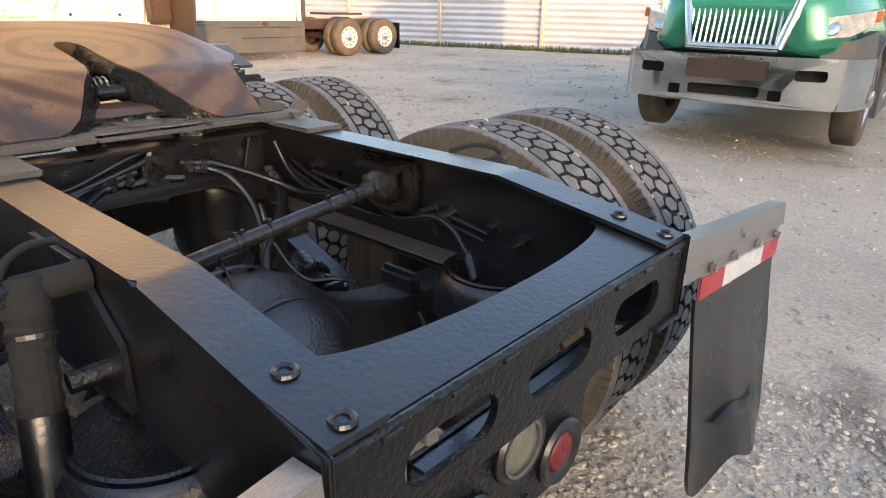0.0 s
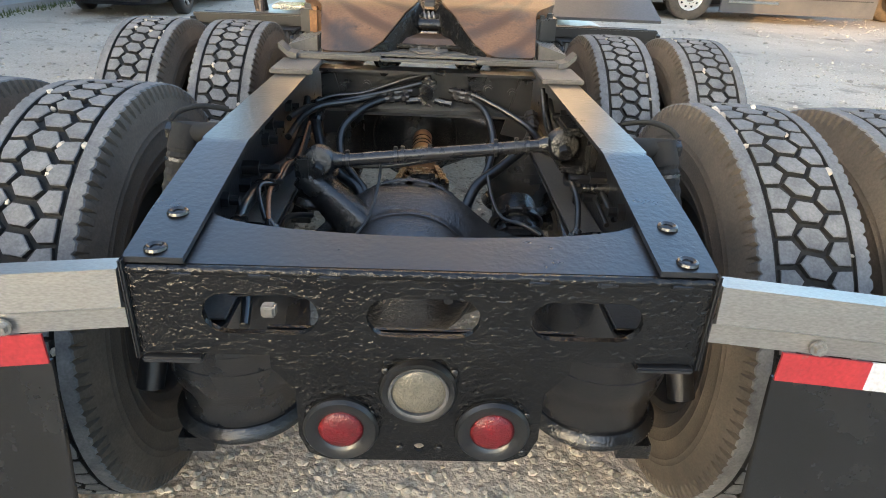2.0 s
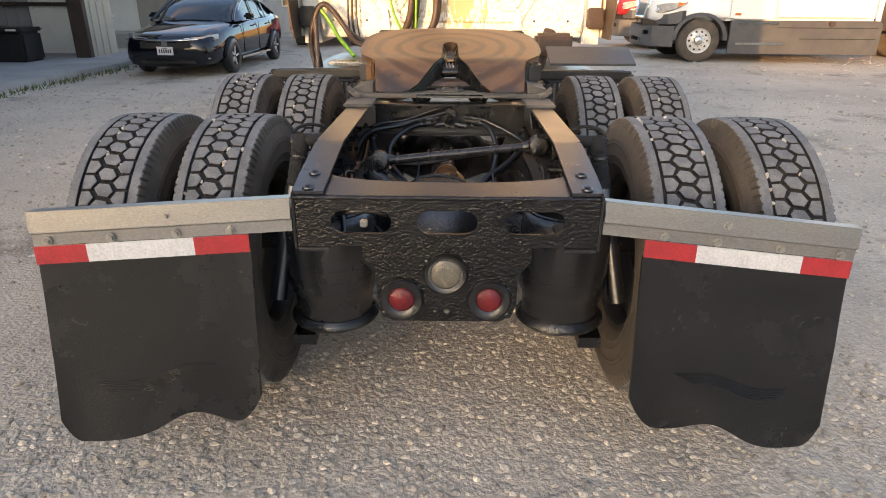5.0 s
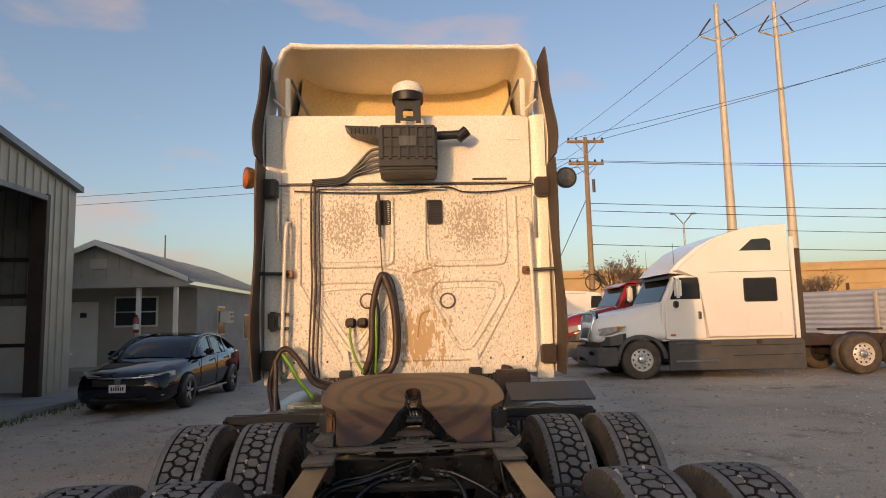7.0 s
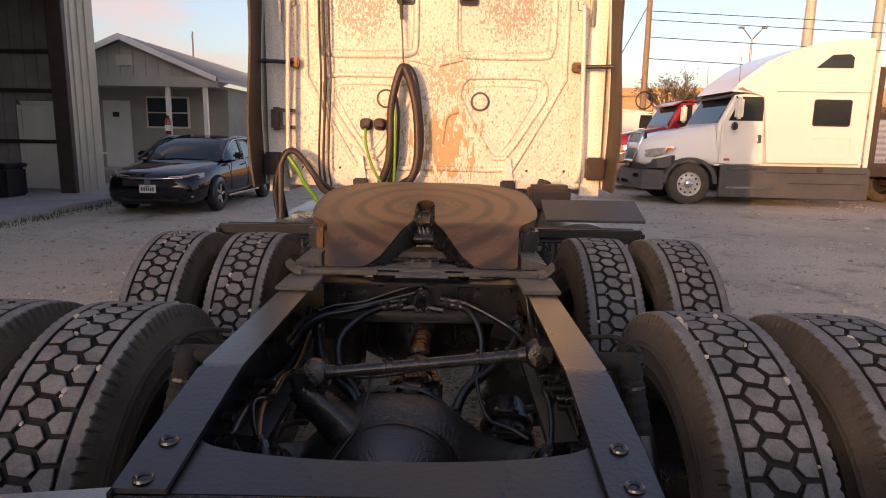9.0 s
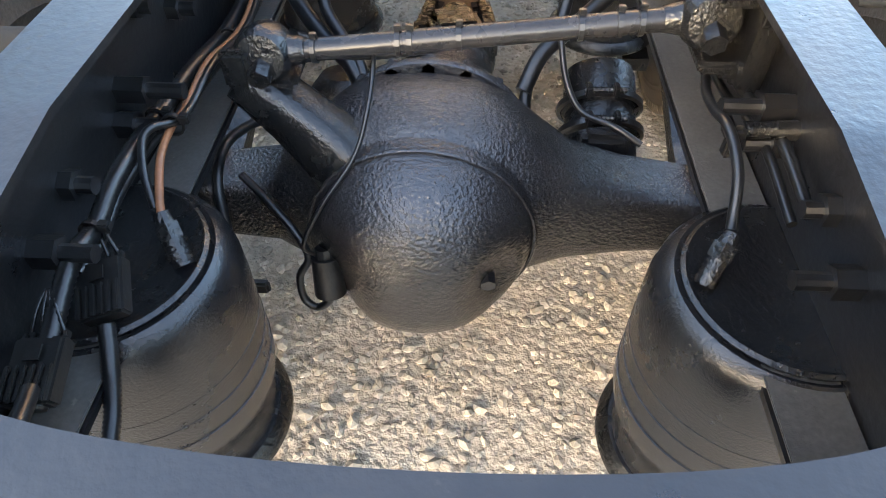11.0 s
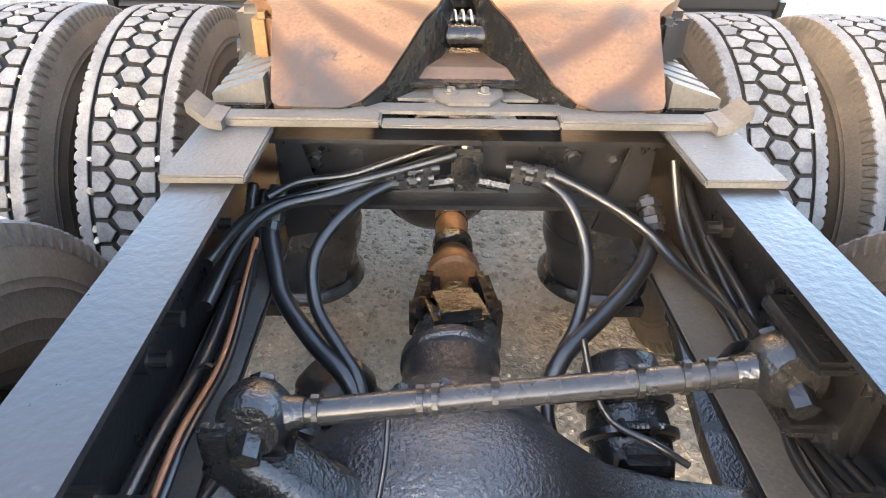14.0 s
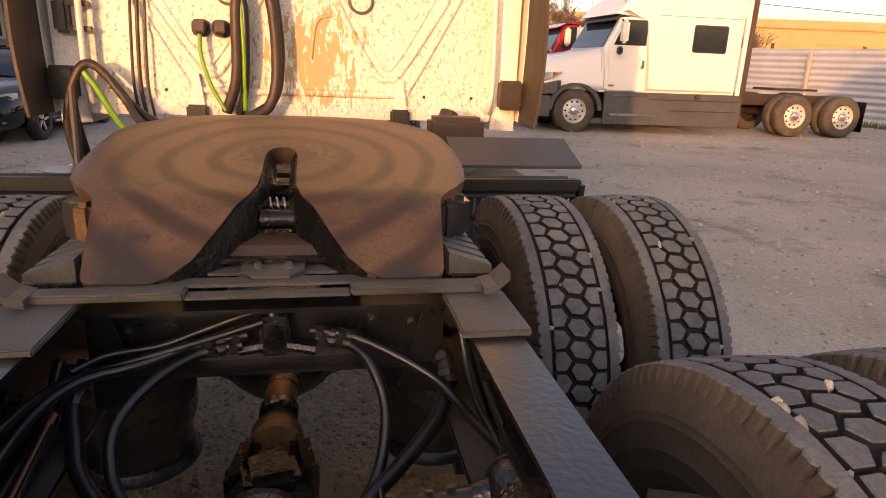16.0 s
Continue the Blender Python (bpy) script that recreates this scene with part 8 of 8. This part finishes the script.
part("lid", lathem([(0.32, 0.95), (0.34, 1.0), (0.3, 1.12), (0.18, 1.2), (0.02, 1.22)], 20), M_PLAST, gr, smooth=50)
part("firebox", boxm((-0.35, -0.25, 0.72), (0.35, 0.25, 0.95), 0.04), M_PLAST, gr)
part("side_shelf", boxm((0.35, -0.22, 0.88), (0.8, 0.22, 0.92), 0.01), M_CABC, gr)
for x in (-0.32, 0.32, 0.72):
    part("leg", boxm((x - 0.02, -0.02, 0.0), (x + 0.02, 0.02, 0.9)), M_STEEL, gr)
bn = thing("storage_bin", "black storage bin inside the workshop bay", "bin", "", pose(-9.6, 12.6, 0.11))
part("bin_body", boxm((-0.5, -0.35, 0), (0.5, 0.35, 0.62), 0.05), M_PLAST, bn)
part("bin_lid", boxm((-0.53, -0.38, 0.62), (0.53, 0.38, 0.70), 0.03), M_RUBBER, bn)
part("bin_tag", boxm((0.2, -0.385, 0.64), (0.42, -0.38, 0.68)), M_CABC, bn)


# ---- poles and wires ----
def wood_pole():
    p = thing("utility_pole", "brown wooden utility pole with two crossarms", "pole", "", pose(9.7, 31, 0))
    part("shaft", rodm((0, 0, 0), (0, 0, 11.2), 0.17, 0.11, 16), M_WOOD, p, smooth=60)
    for z, w in ((10.9, 1.0), (9.7, 0.95)):
        a = part("crossarm", boxm((-w, -0.07, z), (w, 0.07, z + 0.14), 0.01), M_WOOD, p)
        for x in (-0.92, -0.5, 0.5, 0.92):
            part("insulator", lathem([(0.03, z + 0.14), (0.06, z + 0.18), (0.05, z + 0.26), (0.02, z + 0.3)], 10, pose(x * w, 0, 0)), M_BROWN, a)
        for s in (-1, 1):
            part("brace", rodm((s * w * 0.6, -0.08, z), (0, -0.12, z - 0.7), 0.02, None, 6), M_STEEL, p)
    part("cutout", rodm((0.35, 0, 8.2), (0.35, 0, 8.9), 0.08, None, 10), M_BROWN, p)
    part("cable_coil", lathem([(0.38, -0.03), (0.44, 0.0), (0.38, 0.03)], 24, pose(0.0, -0.2, 3.4, 90, 0, 0), True), M_WIRE, p)
    part("guy_wire", rodm((0, 0, 8), (-4, 0, 0), 0.02, None, 6), M_WIRE, p)
    return p


def steel_pole(x, y, h):
    p = thing("transmission_pole", "tall tapered steel transmission pole", "pole", "transmission poles", pose(x, y, 0))
    part("shaft", rodm((0, 0, 0), (0, 0, h), 0.42, 0.16, 20), M_POLE, p, smooth=60)
    for s in (-1, 1):
        a = part("arm", rodm((0, 0, h - 3.0), (s * 1.5, 0, h - 2.6), 0.09, 0.06, 10), M_POLE, p)
        part("insulator", tubem([(s * 1.5, 0, h - 2.6), (s * 1.1, 0, h - 2.0), (s * 0.5, 0, h - 1.2)], 0.06, 8, 5, 0.3), M_BROWN, a)
    return p


wood_pole()
steel_pole(24.2, 43.5, 25.4)
steel_pole(31.4, 47.5, 27.7)


def wire(p, q, sag, r=0.014):
    pts = [Vector(p).lerp(Vector(q), k / 14) - Vector((0, 0, sag * 4 * (k / 14) * (1 - k / 14))) for k in range(15)]
    tagged(part("power_line", tubem(pts, r, 5, 1), M_WIRE, None, "thin black overhead power line"), category="wire", group="overhead lines")


for dz in (0.0, 0.5):
    wire((-60, 44, 9.2 + dz), (9.7, 31, 9.6 + dz), 0.6)
for x, z in ((-0.9, 11.1), (0.9, 11.1)):
    wire((9.7 + x, 31, z), (60, 14, 24 + x), 1.2)
for x, z in ((-0.85, 9.9), (0.85, 9.9)):
    wire((9.7 + x, 31, z), (70, 30.5, 10.5 + 0.3 * x), 0.7)
for x in (-0.9, 0, 0.9):
    wire((9.7 + x, 31, 9.9), (-10 + x, 90, 9), 1.0)
for k, z in enumerate((7.6, 7.2, 6.4, 5.4)):
    wire((9.7, 31, z), (80, 36 + 2 * k, z + 0.3), 0.5, 0.018)
for dx, h in ((-1.5, 20.9), (1.5, 20.9)):
    wire((24.2 + dx, 43.5, h + 1.9), (8 + dx, 120, 21), 1.5, 0.02)
    wire((24.2 + dx, 43.5, h + 1.9), (48 + dx, -10, 30), 1.5, 0.02)
    wire((31.4 + dx, 47.5, h + 4.2), (60 + dx, 5, 26), 1.5, 0.02)
sl = thing("street_lamp", "tall twin street lamp far off", "lamp", "", pose(24.4, 52, 0))
part("pole", rodm((0, 0, 0), (0, 0, 9.6), 0.11, 0.07, 10), M_STEEL, sl)
for s in (-1, 1):
    part("lamp_arm", rodm((0, 0, 9.5), (s * 0.8, 0, 10.4), 0.05, None, 8), M_STEEL, sl)
    part("lamp_head", boxm((s * 0.7, -0.12, 10.35), (s * 1.15, 0.12, 10.5), 0.04), M_STEEL, sl)


# ---- bare trees ----
def bare_tree(at, h, seed, label):
    rng = random.Random(seed)
    T = thing("tree", label, "tree", "trees", at)
    bm = bmesh.new()
    tips = []
    def grow(p, d, ln, r, depth):
        q = p + d * ln
        tube(bm, [p, p.lerp(q, 0.5) + Vector((rng.uniform(-1, 1), rng.uniform(-1, 1), rng.uniform(-0.3, 0.6))) * ln * 0.07, q], r, 5 if depth > 1 else 3, 2)
        if depth == 0:
            tips.append(q)
            return
        for k in range(3 if depth < 4 else 4):
            e = (d + Vector((rng.uniform(-1, 1), rng.uniform(-1, 1), rng.uniform(-0.15, 0.55))) * 0.75).normalized()
            grow(p.lerp(q, rng.uniform(0.55, 1.0)), e, ln * rng.uniform(0.6, 0.82), r * 0.6, depth - 1)
    grow(Vector((0, 0, 0)), Vector((0, 0, 1)), h * 0.3, h * 0.025, 5)
    part("crown", bm, M_TWIG, T)
    lb = bmesh.new()
    for p in tips:
        for k in range(2):
            if rng.random() < 0.6:
                c = p + Vector((rng.uniform(-0.2, 0.2), rng.uniform(-0.2, 0.2), rng.uniform(-0.2, 0.2)))
                u = Vector((rng.uniform(-1, 1), rng.uniform(-1, 1), rng.uniform(-1, 1))).normalized() * 0.07
                v = u.orthogonal().normalized() * 0.05
                lb.faces.new([lb.verts.new(c - u), lb.verts.new(c + v), lb.verts.new(c + u), lb.verts.new(c - v)])
    tagged(part("leaf_litter", lb, M_TWIG, T, "sparse brown leaves"), kind="stuff")
    return T


bare_tree(pose(12.0, 32, 0), 6.6, 2, "nearly bare tree behind the parked tractors")
bare_tree(pose(25.5, 36, 0), 5.5, 7, "nearly bare tree behind the fence")
pm = thing("palm", "small palm beyond the house", "tree", "", pose(-6.6, 42, 0))
part("trunk", rodm((0, 0, 0), (0, 0, 5.2), 0.18, 0.14, 10), M_TWIG, pm)
rng_ = random.Random(4)
for k in range(22):
    a, e = rng_.uniform(0, 6.28), rng_.uniform(-0.4, 1.2)
    d = Vector((math.cos(a) * math.cos(e), math.sin(a) * math.cos(e), math.sin(e)))
    sd = Vector((-math.sin(a), math.cos(a), 0)) * 0.12
    b0 = Vector((0, 0, 5.2))
    lf = bmesh.new()
    grid(lf, 6, 2, lambda u, v: b0 + d * 1.1 * u - Vector((0, 0, 0.5 * u * u)) + sd * (v - 0.5) * 2 * math.sin(math.pi * min(u + 0.08, 1)))
    part("frond", solid(lf, 0.006), M_LEAF, pm)
